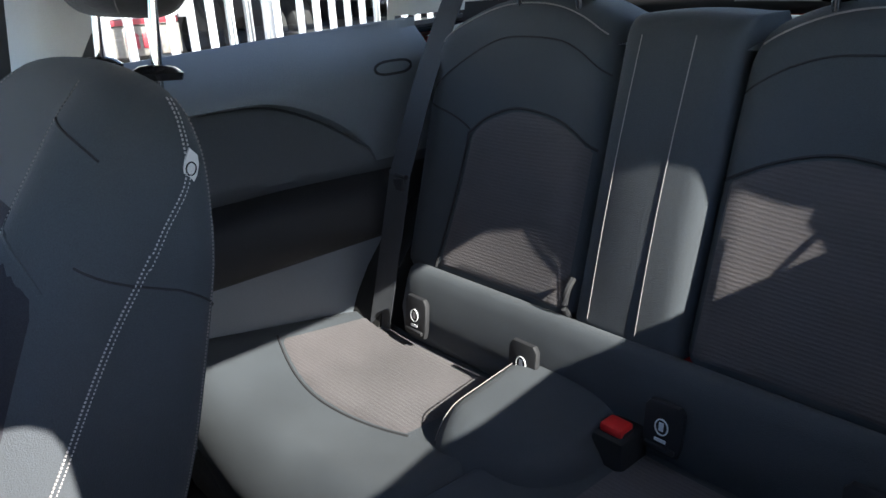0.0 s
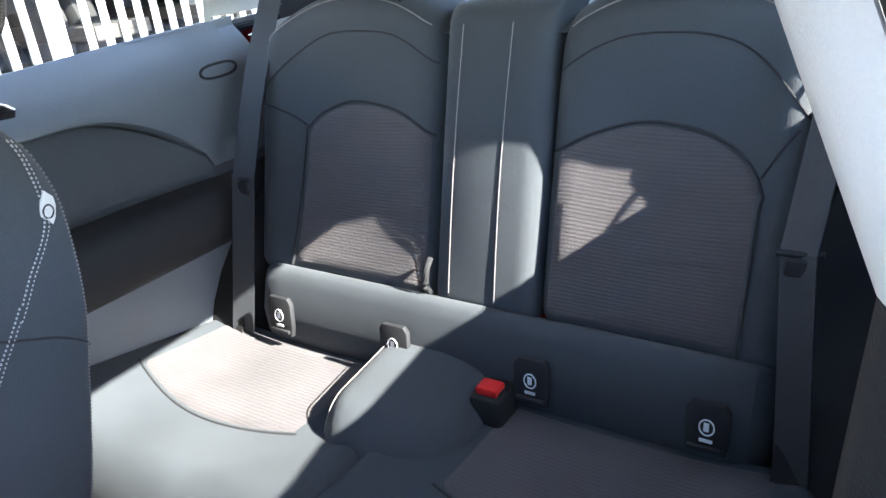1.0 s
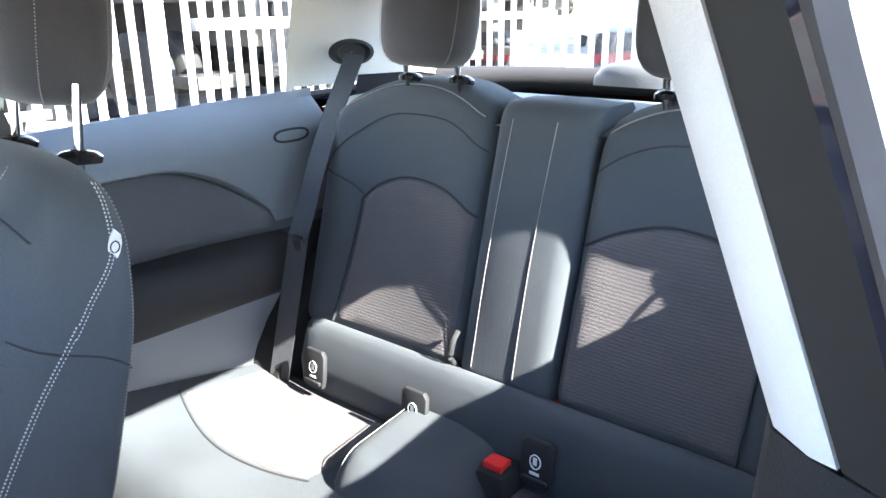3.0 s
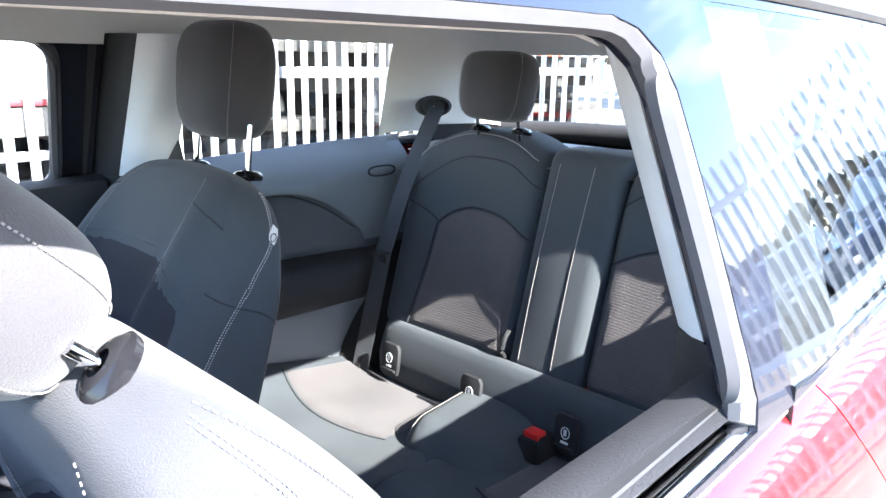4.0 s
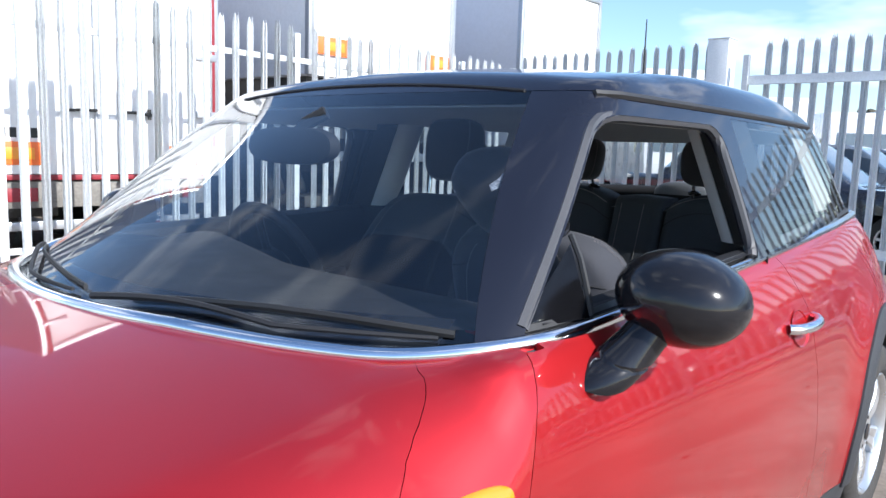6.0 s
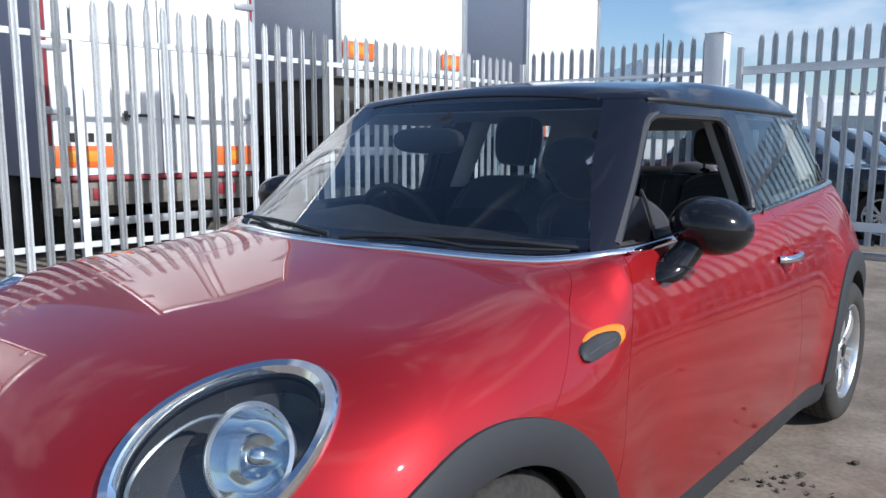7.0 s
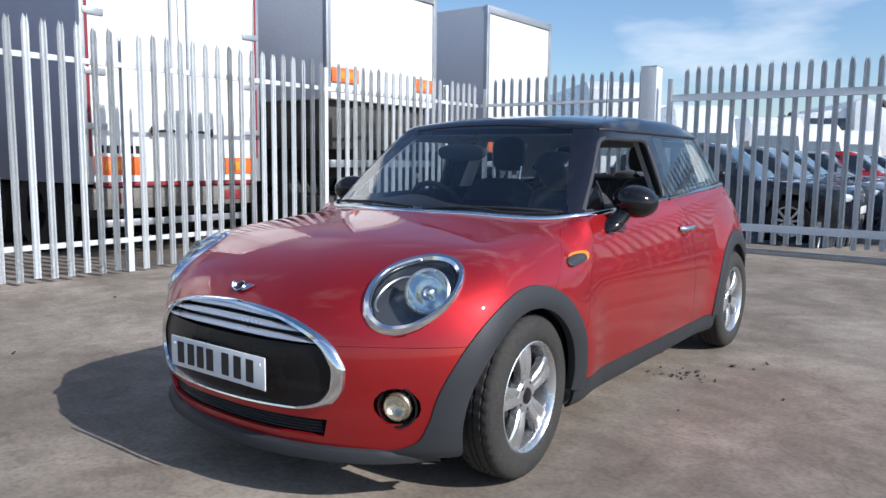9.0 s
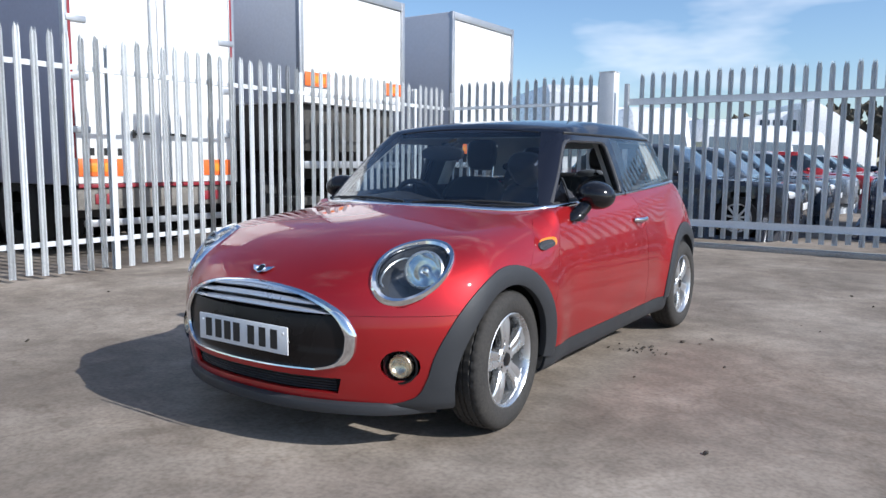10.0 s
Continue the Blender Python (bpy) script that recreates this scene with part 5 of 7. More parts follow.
# rear bench
REAR_LEAN, REAR_Y = 0.27, 2.178
back_r = Face(-0.512, -0.080, 0.555, lambda u: 1.067 - 0.06 * max(0, 0.1 - u) ** 2.5 - 0.06 * max(0, u - 0.1) ** 2.5, REAR_LEAN, REAR_Y, 0.10, 0.010, -0.026, side=lambda v: 1.0 - 0.05 * v**6, outer=-1)
back_l = Face(0.118, 0.500, 0.555, lambda u: 1.061 - 0.06 * max(0, -0.1 - u) ** 2.5 - 0.05 * max(0, u) ** 2.5, REAR_LEAN, REAR_Y, 0.10, 0.012, -0.026, side=lambda v: 1.0 - 0.04 * v**6, outer=1)
strip = Face(-0.078, 0.116, 0.555, lambda u: 1.045 - 0.006 * u * u, REAR_LEAN, REAR_Y - 0.002, 0.10, 0.0, 0.012, 0.03)
bench = new("rear_seat")
bench.parent = car
bench["label"] = "charcoal cloth rear bench with brown inserts"
for f, name in ((back_r, "backrest"), (back_l, "backrest")):
    f.solid(name, M_CLOTH, bench)
strip.solid("backrest_centre", M_CLOTH, bench, "plain charcoal centre panel")
TOP_R = curve((0, 0.545), (0.13, 0.60), (0.4, 0.64), (0.67, 0.632), (1, 0.592))
TOP_L = curve((0, 0.577), (0.21, 0.612), (0.47, 0.634), (0.69, 0.62), (0.85, 0.585), (0.957, 0.535), (1, 0.485))
back_r.patch("backrest_insert", M_INSERT, bench, lambda v: -0.53 + 0.17 * v, lambda v: 0.95, 0.035, lambda q: float(TOP_R(q)), label="brown-grey ribbed cloth insert")
back_l.patch("backrest_insert", M_INSERT, bench, lambda v: -0.95, lambda v: 0.645 + 0.03 * v, 0.035, lambda q: float(TOP_L(q)), label="brown-grey ribbed cloth insert")
# piping round the inserts, arched seams and stitching
ARC_R = curve((-0.96, 0.71), (-0.907, 0.745), (-0.565, 0.825), (-0.04, 0.875), (0.45, 0.877), (0.97, 0.835))
ARC_L = curve((-0.97, 0.828), (-0.61, 0.862), (-0.34, 0.873), (0.01, 0.875), (0.35, 0.862), (0.57, 0.83), (0.8, 0.77), (0.96, 0.70))
for f, l0, r0, top, arc in ((back_r, -0.53, 0.95, TOP_R, ARC_R), (back_l, -0.95, 0.675, TOP_L, ARC_L)):
    edge = []
    if f is back_r:
        edge += [(-0.53 + 0.17 * v, v) for v in [0.04 + 0.50 * q / 14 for q in range(14)]]
        l0 = -0.53 + 0.17 * 0.545
    edge += [(l0 + (r0 - l0) * q / 30, float(top(q / 30))) for q in range(31)]
    if f is back_l:
        edge += [(0.645 + 0.03 * v, v) for v in [0.48 - 0.44 * q / 14 for q in range(1, 15)]]
    part("piping", f.line(edge, 0.0024, 0.003), M_SEAMDARK, bench)
    u0 = -0.97
    part("seam", f.line([(u0 + 1.93 * q / 40, float(arc(u0 + 1.93 * q / 40))) for q in range(41)], 0.0015, 0.001), M_SEAMDARK, bench)
    part("top_stitching", f.line([(-0.90 + 1.80 * q / 60, 0.952 + 0.030 * math.sin(math.pi * (0.02 + 0.96 * q / 60))) for q in range(61)], 0.0014, 0.002), M_SEAMPALE, bench)
for f, uv in ((back_r, ((-0.86, 0.70), (-0.66, 0.635), (-0.44, 0.56))), (back_l, ((0.86, 0.69), (0.76, 0.62), (0.645, 0.53)))):
    part("seam", f.line([tuple(p) for p in spline([Vector(q) for q in uv], 12)], 0.002, 0.002), M_SEAMDARK, bench)
for u0 in (-0.62, 0.30):
    part("stitching", strip.line([(u0 + 0.03 * q / 40, 0.06 + 0.88 * q / 40) for q in range(41)], 0.0009, 0.0012), M_SEAMPALE, bench)

# lower rail of the bench with the child-seat anchor covers
bm = bmesh.new()
rows = []
sec = [(2.205, 0.560), (2.172, 0.579), (2.158, 0.580), (2.147, 0.574), (2.138, 0.556), (2.120, 0.50), (2.122, 0.45), (2.14, 0.41)]
for i in range(41):
    x = -0.475 + 0.965 * i / 40
    e = edge_round(min(x + 0.475, 0.49 - x), 0.05)
    rows.append([(x, y + e * 0.8, z - e * 0.5 * (z - 0.41) / 0.2) for y, z in sec])
grid(bm, rows)
bmesh.ops.recalc_face_normals(bm, faces=bm.faces)
part("seat_rail_pad", bm, M_CLOTH, bench)
for x in (-0.388, -0.116, 0.148, 0.415):
    tag = part("anchor_cover", prism(bmesh.new(), [(-0.026, -0.038), (0.026, -0.038), (0.030, -0.02), (0.030, 0.03), (0.022, 0.040), (-0.022, 0.040), (-0.030, 0.03), (-0.030, -0.02)], 0.012, pose(x, 2.117, 0.500, 84), 0.003), M_TRIMDARK, bench, "black child-seat anchor cover")
    bm = bmesh.new()
    cm = pose(x, 2.104, 0.505, 84)
    tube(bm, [cm @ Vector((0.010 * math.cos(a), 0.012 * math.sin(a), 0)) for a in [2 * math.pi * i / 20 for i in range(20)]], 0.0012, 5, closed=True)
    box(bm, (-0.004, -0.006, -0.0006), (0.003, 0.007, 0.0006), m=cm)
    part("round_symbol", bm, M_PLATE, tag)
    bm = bmesh.new()
    box(bm, (-0.009, -0.023, -0.0005), (0.009, -0.018, 0.0006), m=cm)
    part("bar", bm, M_PLATE, tag)
    bm = bmesh.new()
    box(bm, (-0.024, -0.036, -0.003), (0.024, -0.028, 0.004), 0.0015, 1, cm)
    part("finger_tab", bm, M_TRIMDARK, tag)


def cushion(name, x0, x1, parent, flip):
    """One rear seat cushion: dished top, rolled front edge."""
    def top(u, v):
        # v: 0 back to 1 front
        x = (x0 + x1) / 2 + u * (x1 - x0) / 2
        y = 2.135 - 0.43 * v
        hw = (x1 - x0) / 2
        z = 0.432 + 0.030 * v + 0.022 * abs(u) ** 3 - 0.012 * math.sin(math.pi * min(1, v * 1.1)) * (1 - u * u)
        z += 0.055 * v * max(0.0, u if flip else -u) ** 2.5
        z -= edge_round((1 - abs(u)) * hw, 0.03) + edge_round((1 - v) * 0.43, 0.075) * 1.6
        return Vector((x, y - 0.02 * (1 - u * u) * v, z))
    bm = bmesh.new()
    us = [math.sin(math.pi / 2 * (2 * i / 24 - 1)) for i in range(25)]
    vs = [math.sin(math.pi / 2 * j / 26) for j in range(27)]
    rows = grid(bm, [[top(u, v) for v in vs] for u in us])
    rim = [rows[i][-1] for i in range(25)]
    low = [bm.verts.new(v.co + Vector((0, 0.03, -0.14))) for v in rim]
    for i in range(24):
        bm.faces.new((rim[i], rim[i + 1], low[i + 1], low[i]))
    for side in (rows[0], rows[-1]):
        low = [bm.verts.new((v.co.x, v.co.y, 0.28)) for v in side]
        for i in range(26):
            bm.faces.new((side[i], side[i + 1], low[i + 1], low[i]))
    bmesh.ops.recalc_face_normals(bm, faces=bm.faces)
    ob = part(name, bm, M_CLOTH, parent)
    bm = bmesh.new()
    rows = []
    for i in range(21):
        s = i / 20
        u = (-0.86 + 1.385 * s) if not flip else (-0.585 + 1.445 * s)
        front = 0.50 + 0.105 * math.sin(math.pi * min(1, 0.1 + 0.8 * s))
        rows.append([top(u, 0.02 + (front - 0.02) * j / 16) + Vector((0, 0, 0.003 if 0 < j < 16 and 0 < i < 20 else -0.003)) for j in range(17)])
    grid(bm, rows)
    bmesh.ops.recalc_face_normals(bm, faces=bm.faces)
    part("cushion_insert", bm, M_INSERT, ob, "brown-grey ribbed cloth insert")
    bm = bmesh.new()
    tube(bm, [r[-1] + Vector((0, 0, 0.003)) for r in rows], 0.0025, 5)
    part("piping", bm, M_SEAMDARK, ob)
    return ob


cushion("cushion", -0.60, -0.032, bench, False)
cushion("cushion", -0.028, 0.56, bench, True)
# raised pad between the cushions
bm = bmesh.new()
rows = []
for i in range(25):
    u = math.sin(math.pi / 2 * (2 * i / 24 - 1))
    row = []
    for j in range(25):
        v = math.sin(math.pi / 2 * j / 24)
        x = -0.162 + (u + 1) / 2 * 0.250 + 0.015 * v
        y = 2.14 - (0.285 - 0.09 * abs(u) ** 3) * v + 0.05 * (u + 1) / 2 * v
        z = 0.505 - 0.012 * v - edge_round((1 - abs(u)) * 0.11, 0.05) * (1.2 if u > 0 else 0.9) - edge_round((1 - v) * 0.26, 0.08) * 1.1 - 0.035 * max(0, u) ** 2
        row.append((x, y, z))
    rows.append(row)
g = grid(bm, rows)
for line in ([r[-1] for r in g], g[0], g[-1]):
    low = [bm.verts.new((v.co.x, v.co.y, 0.28)) for v in line]
    for i in range(len(line) - 1):
        bm.faces.new((line[i], line[i + 1], low[i + 1], low[i]))
bmesh.ops.recalc_face_normals(bm, faces=bm.faces)
pad = part("centre_pad", bm, M_CLOTH, bench, "raised charcoal pad between the cushions")
bm = bmesh.new()
tube(bm, [Vector(r) + Vector((-0.001, 0, 0.003)) for r in rows[5][2:22]], 0.0009, 5)
part("stitching", bm, M_SEAMPALE, pad)
bm = bmesh.new()
box(bm, (0.062, 2.055, 0.42), (0.118, 2.122, 0.484), 0.008, 2)
part("buckle_recess", bm, M_VOID, bench)
buckle = part("seat_belt_buckle", box(bmesh.new(), (0.066, 2.070, 0.43), (0.110, 2.098, 0.490), 0.005, 2, None), M_TRIMDARK, bench)
bm = bmesh.new()
box(bm, (0.070, 2.066, 0.482), (0.108, 2.098, 0.497), 0.004, 2)
part("release_button", bm, M_RED, buckle, "red release button")
bm = bmesh.new()
tube(bm, spline([(-0.082, 2.190, 0.570), (-0.081, 2.172, 0.595), (-0.079, 2.176, 0.622), (-0.079, 2.192, 0.64)], 11), 0.006, 8, flat=1.0)
part("release_loop", bm, M_TRIMDARK, bench)


# headrests
def headrest(parent, m, w, h, d, posts, gap, lean=0.0, fwd=0.0):
    """A padded headrest on two steel posts; m has its origin at the seat's top, between the posts."""
    root = new("headrest")
    root.parent = parent
    bm = bmesh.new()
    rows = []
    for i in range(21):
        v = -math.cos(math.pi * i / 20)
        k = (1 - abs(v) ** 3.2) ** (1 / 3.2) if abs(v) < 1 else 0.0
        row = []
        for j in range(32):
            a = 2 * math.pi * j / 32
            ca, sa = math.cos(a), math.sin(a)
            x = w / 2 * math.copysign(abs(ca) ** 0.62, ca) * (0.35 + 0.65 * k) * (1.0 + 0.05 * v) if i not in (0, 20) else w / 2 * 0.35 * ca
            y = d / 2 * math.copysign(abs(sa) ** 0.75, sa) * max(k, 0.25) + 0.012 * (1 - (2 * x / w) ** 2) * (1 if sa > 0 else -0.4)
            row.append(m @ Vector((x, y - fwd + lean * v, gap + h / 2 + v * h / 2)))
        rows.append(row)
    g = grid(bm, rows, closed_v=True)
    bm.faces.new(g[0])
    bm.faces.new(g[-1])
    bmesh.ops.recalc_face_normals(bm, faces=bm.faces)
    part("headrest_pad", bm, M_CLOTHDARK, root)
    for s in (-1, 1):
        for col, way in ((3, 1), (29, -1)):
            k = col if s > 0 else (16 - col) % 32
            line = spline([rows[i][k] + (m.to_3x3() @ Vector((s * 0.0015, way * 0.001, 0))) for i in range(2, 19)], 120)
            bm = bmesh.new()
            for i in range(0, 118, 2):
                tube(bm, [line[i], line[i + 1]], 0.0008, 4)
            part("stitching", bm, M_SEAMPALE, root)
        bm = bmesh.new()
        tube(bm, [m @ Vector((s * posts / 2, 0, -0.03)), m @ Vector((s * posts / 2, -fwd * 0.8, gap + 0.03))], 0.0058, 10)
        part("post", bm, M_CHROME, root, "bright steel post")
        bm = bmesh.new()
        lathe(bm, [(0.020, -0.004), (0.021, 0.004), (0.015, 0.010), (0.008, 0.012)], 20, m @ Matrix.Translation((s * posts / 2, 0, 0)) @ Matrix.Rotation(radians(-90), 4, "Y") @ Matrix.Diagonal((1, 1.4, 1, 1)))
        part("post_guide", bm, M_GLOSSBLACK, root)
    return root


headrest(bench, pose(-0.248, 2.340, 1.066, -9), 0.205, 0.160, 0.10, 0.128, 0.022, fwd=0.035)
headrest(bench, pose(0.280, 2.340, 1.062, -9), 0.215, 0.160, 0.10, 0.118, 0.026, fwd=0.03)


# front seats
def front_seat(name_label, x, hinge_y, hinge_z, tilt, gap, tag_side, nod=6, cloth=None, post_y=0.015):
    """A front seat: base, backrest turned about its hinge, headrest."""
    root = new("front_seat")
    root.parent = car
    root["label"] = name_label
    m = Matrix.Translation((x, hinge_y, hinge_z)) @ Matrix.Rotation(radians(-tilt), 4, "X")
    half = curve((-0.08, 0.195), (0.1, 0.218), (0.30, 0.238), (0.45, 0.238), (0.56, 0.222), (0.62, 0.192), (0.65, 0.148), (0.664, 0.08), (0.668, 0.02))
    deep = curve((-0.08, 0.105), (0.2, 0.116), (0.45, 0.102), (0.58, 0.076), (0.64, 0.048), (0.66, 0.025), (0.667, 0.006))

    def at(a, z, lift=0.0):
        """A point of the backrest: a = 0 towards the door side, pi / 2 forward."""
        ca, sa = math.cos(a), math.sin(a)
        h, d = float(half(z)), float(deep(z)) * (1.0 if cloth else 0.88)
        x = (h + lift) * math.copysign(abs(ca) ** 0.42, ca)
        y = -(d + lift) * math.copysign(abs(sa) ** 0.48, sa)
        if sa > 0:
            u = abs(x) / h
            y -= ((0.040 + 0.03 * max(0.0, min(1.0, (0.45 - z) / 0.25))) * math.exp(-((u - 0.74) / 0.16) ** 2) - 0.012 * (1 - u * u)) * min(1, max(0, (0.64 - z) / 0.2))
        return m @ Vector((x, y, z))
    zs = [-0.08 + 0.747 * math.sin(math.pi / 2 * i / 34) for i in range(35)]
    n = 64
    bm = bmesh.new()
    g = grid(bm, [[at(2 * math.pi * j / n, z) for j in range(n)] for z in zs], closed_v=True)
    bm.faces.new(g[0])
    bm.faces.new(g[-1])
    bmesh.ops.recalc_face_normals(bm, faces=bm.faces)
    # without a cloth given, the copy with shade in its colour
    back = part("backrest", bm, cloth or M_CLOTHSHADE, root)
    # insert with an arched top
    bm = bmesh.new()
    rows = []
    for i in range(25):
        q = i / 24
        a = math.pi * (0.20 + 0.60 * q)
        top = 0.44 + 0.075 * math.sin(math.pi * q)
        rows.append([at(a, -0.02 + (top + 0.02) * k / 16, 0.003 if 0 < i < 24 and k < 16 else -0.003) for k in range(17)])
    grid(bm, rows)
    bmesh.ops.recalc_face_normals(bm, faces=bm.faces)
    part("backrest_insert", bm, M_FRONTSHADE, back, "dark cloth insert with shade in its colour")
    bm = bmesh.new()
    tube(bm, [r[-1] for r in rows], 0.004, 6)
    part("piping", bm, M_CLOTH, back)
    bend = curve((0.02, -0.088), (0.1, -0.080), (0.247, -0.0575), (0.386, -0.031), (0.507, 0.007), (0.572, 0.030), (0.65, 0.020))
    for off, r0, run in ((0.0, 0.0011 if cloth else 0.0007, 1), (0.005, 0.0008 if cloth else 0.0006, 1), (-0.55, 0.0009, 0), (1.20, 0.0007, 0)):
        for flip in (0, 1):
            bm = bmesh.new()
            pts = []
            for q in range(300):
                z = 0.02 + 0.625 * q / 299
                way = (float(bend(z)) + off) / float(deep(z))
                aa = -math.copysign(math.asin(min(1.0, abs(way)) ** 2.083), way) if run else off
                pts.append(at(math.pi - aa if flip else aa, z, 0.0012))
            for q in range(0, 298, 2):
                tube(bm, [pts[q], pts[q + 1]], r0, 4)
            part("stitching", bm, M_THREAD if run and cloth else M_SEAMPALE, back)
    for flip in (0, 1):
        for z0, a0, a1, dz in ((0.47, 0.42, -1.0, -0.05), (0.60, 1.2, 0.42, -0.03)):
            bm = bmesh.new()
            pts = [at(math.pi - aa if flip else aa, z0 + dz * (k / 14), 0.0006) for k, aa in [(k, a0 + (a1 - a0) * k / 14) for k in range(15)]]
            tube(bm, pts, 0.0014, 5)
            part("seam", bm, M_SEAMDARK, back)
    # maker's tag in the side seam, drawn as a plain shape
    tm = m @ pose(tag_side * 0.2155, 0.034, 0.575, 90, 0, 90 * tag_side)
    bm = bmesh.new()
    prism(bm, [(-0.004, -0.021), (0.006, -0.015), (0.009, -0.006), (0.009, 0.006), (0.006, 0.015), (-0.004, 0.021), (-0.0065, 0.008), (-0.0065, -0.008)], 0.003, tm, 0.0008)
    tag = part("side_tag", bm, M_STITCH, back, "small pale fabric tag")
    bm = bmesh.new()
    tube(bm, [tm @ Vector((0.001 + 0.0052 * math.cos(q * math.pi / 8), 0.0068 * math.sin(q * math.pi / 8), 0.0034)) for q in range(16)], 0.0009, 5, closed=True)
    part("round_mark", bm, M_SEAMDARK, tag)
    headrest(root, m @ Matrix.Translation((0, post_y, 0.662)) @ Matrix.Rotation(radians(nod), 4, "X"), 0.205, 0.205, 0.125, 0.185, gap)
    # base cushion
    bm = bmesh.new()
    rows = []
    for i in range(25):
        u = math.sin(math.pi / 2 * (2 * i / 24 - 1))
        row = []
        for j in range(25):
            v = math.sin(math.pi / 2 * (2 * j / 24 - 1))
            z = 0.465 + 0.045 * abs(u) ** 3 - 0.03 * (v < 0) * v - edge_round((1 - abs(u)) * 0.25, 0.06) - edge_round((1 - abs(v)) * 0.25, 0.06) * 1.2
            row.append((x + 0.255 * u, 1.19 + 0.245 * v, z))
        rows.append(row)
    g = grid(bm, rows)
    rim = [g[i][0] for i in range(25)] + [g[24][j] for j in range(1, 25)] + [g[i][24] for i in range(23, -1, -1)] + [g[0][j] for j in range(23, 0, -1)]
    low = [bm.verts.new((v.co.x, v.co.y, 0.33)) for v in rim]
    for i in range(len(rim)):
        bm.faces.new((rim[i], rim[(i + 1) % len(rim)], low[(i + 1) % len(rim)], low[i]))
    bm.faces.new(low)
    bmesh.ops.recalc_face_normals(bm, faces=bm.faces)
    part("base_cushion", bm, M_CLOTH, root)
    for s in (-1, 1):
        bm = bmesh.new()
        box(bm, (x + s * 0.2 - 0.02, 0.95, 0.222), (x + s * 0.2 + 0.02, 1.43, 0.335), 0.004)
        part("seat_runner", bm, M_DARKMETAL, root)
    return root


front_seat("upright charcoal cloth driver's seat with pale stitching", -0.326, 1.384, 0.412, 19, 0.062, 1, 13, M_CLOTH, 0.040)
front_seat("charcoal cloth passenger seat tipped forward", 0.340, 1.478, 0.460, -33, 0.006, -1, 14)


# rear side trim with pocket and armrest
LEDGE = lambda y: 1.002 + 0.046 * (y - 1.8)


def side_trim(s):
    x0 = 0.590 if s < 0 else 0.662
    lip = lambda y: 0.905 - 0.125 * max(0.0, (y - 1.92) / 0.27) ** 2.0
    bm = bmesh.new()
    rows = []
    for i in range(57):
        y = 1.67 + 0.70 * i / 56
        fade = min(1.0, max(0.0, (2.19 - y) / 0.20)) ** 0.7
        arm = min(1.0, max(0.0, (2.235 - y) / 0.04))
        top = max(lip(y), 0.76) if y < 2.19 else 0.76
        row = []
        for k in range(7):
            row.append((0.0, 0.30 + 0.30 * k / 6))
        for t, d in ((0.0, -0.020), (0.06, -0.038), (0.18, -0.050), (0.4, -0.055), (0.65, -0.052), (0.82, -0.044), (0.93, -0.030), (1.0, -0.010)):
            row.append((d * arm, 0.605 + 0.125 * t))
        row.append((0.030 * fade, 0.738))
        for k in range(1, 11):
            t = k / 10
            row.append(((0.020 + 0.050 * t**1.3) * fade, 0.738 + (top - 0.744) * t))
        row += [(0.058 * fade, top - 0.001), (0.012 * fade, top + 0.002), (0.002 * fade, top + 0.007)]
        for k in range(1, 15):
            z = top + 0.007 + (LEDGE(y) - top - 0.007) * k / 14
            row.append((0.085 * max(0.0, (z - LEDGE(y) + 0.095) / 0.095) ** 1.5, z))
        rows.append([(s * (min(x0 + dx, solve_x(house_f, y, z) - 0.02) if z > 0.98 else x0 + dx), y, z) for dx, z in row])
    ob = new("side_trim")
    ob.parent = car
    ob["label"] = "dark grey rear side trim with armrest and pocket"
    for name, a, b, m in (("lower_trim", 0, 8, M_TRIM), ("armrest", 7, 16, M_TRIMDARK), ("pocket", 15, 27, M_ARMREST), ("upper_trim", 26, None, M_TRIM)):
        bm = bmesh.new()
        grid(bm, [r[a:b] for r in rows])
        bmesh.ops.recalc_face_normals(bm, faces=bm.faces)
        part(name, bm, m, ob)
    if s < 0:
        bm = bmesh.new()
        ring = [(2.255 + 0.046 * math.copysign(abs(math.cos(a)) ** 0.6, math.cos(a)), 0.940 + 0.013 * math.sin(a)) for a in [2 * math.pi * i / 28 for i in range(28)]]
        tube(bm, [Vector((s * 0.588, y, z)) for y, z in ring], 0.0028, 6, closed=True)
        part("hook_cover", bm, M_TRIMDARK, ob)
    return ob


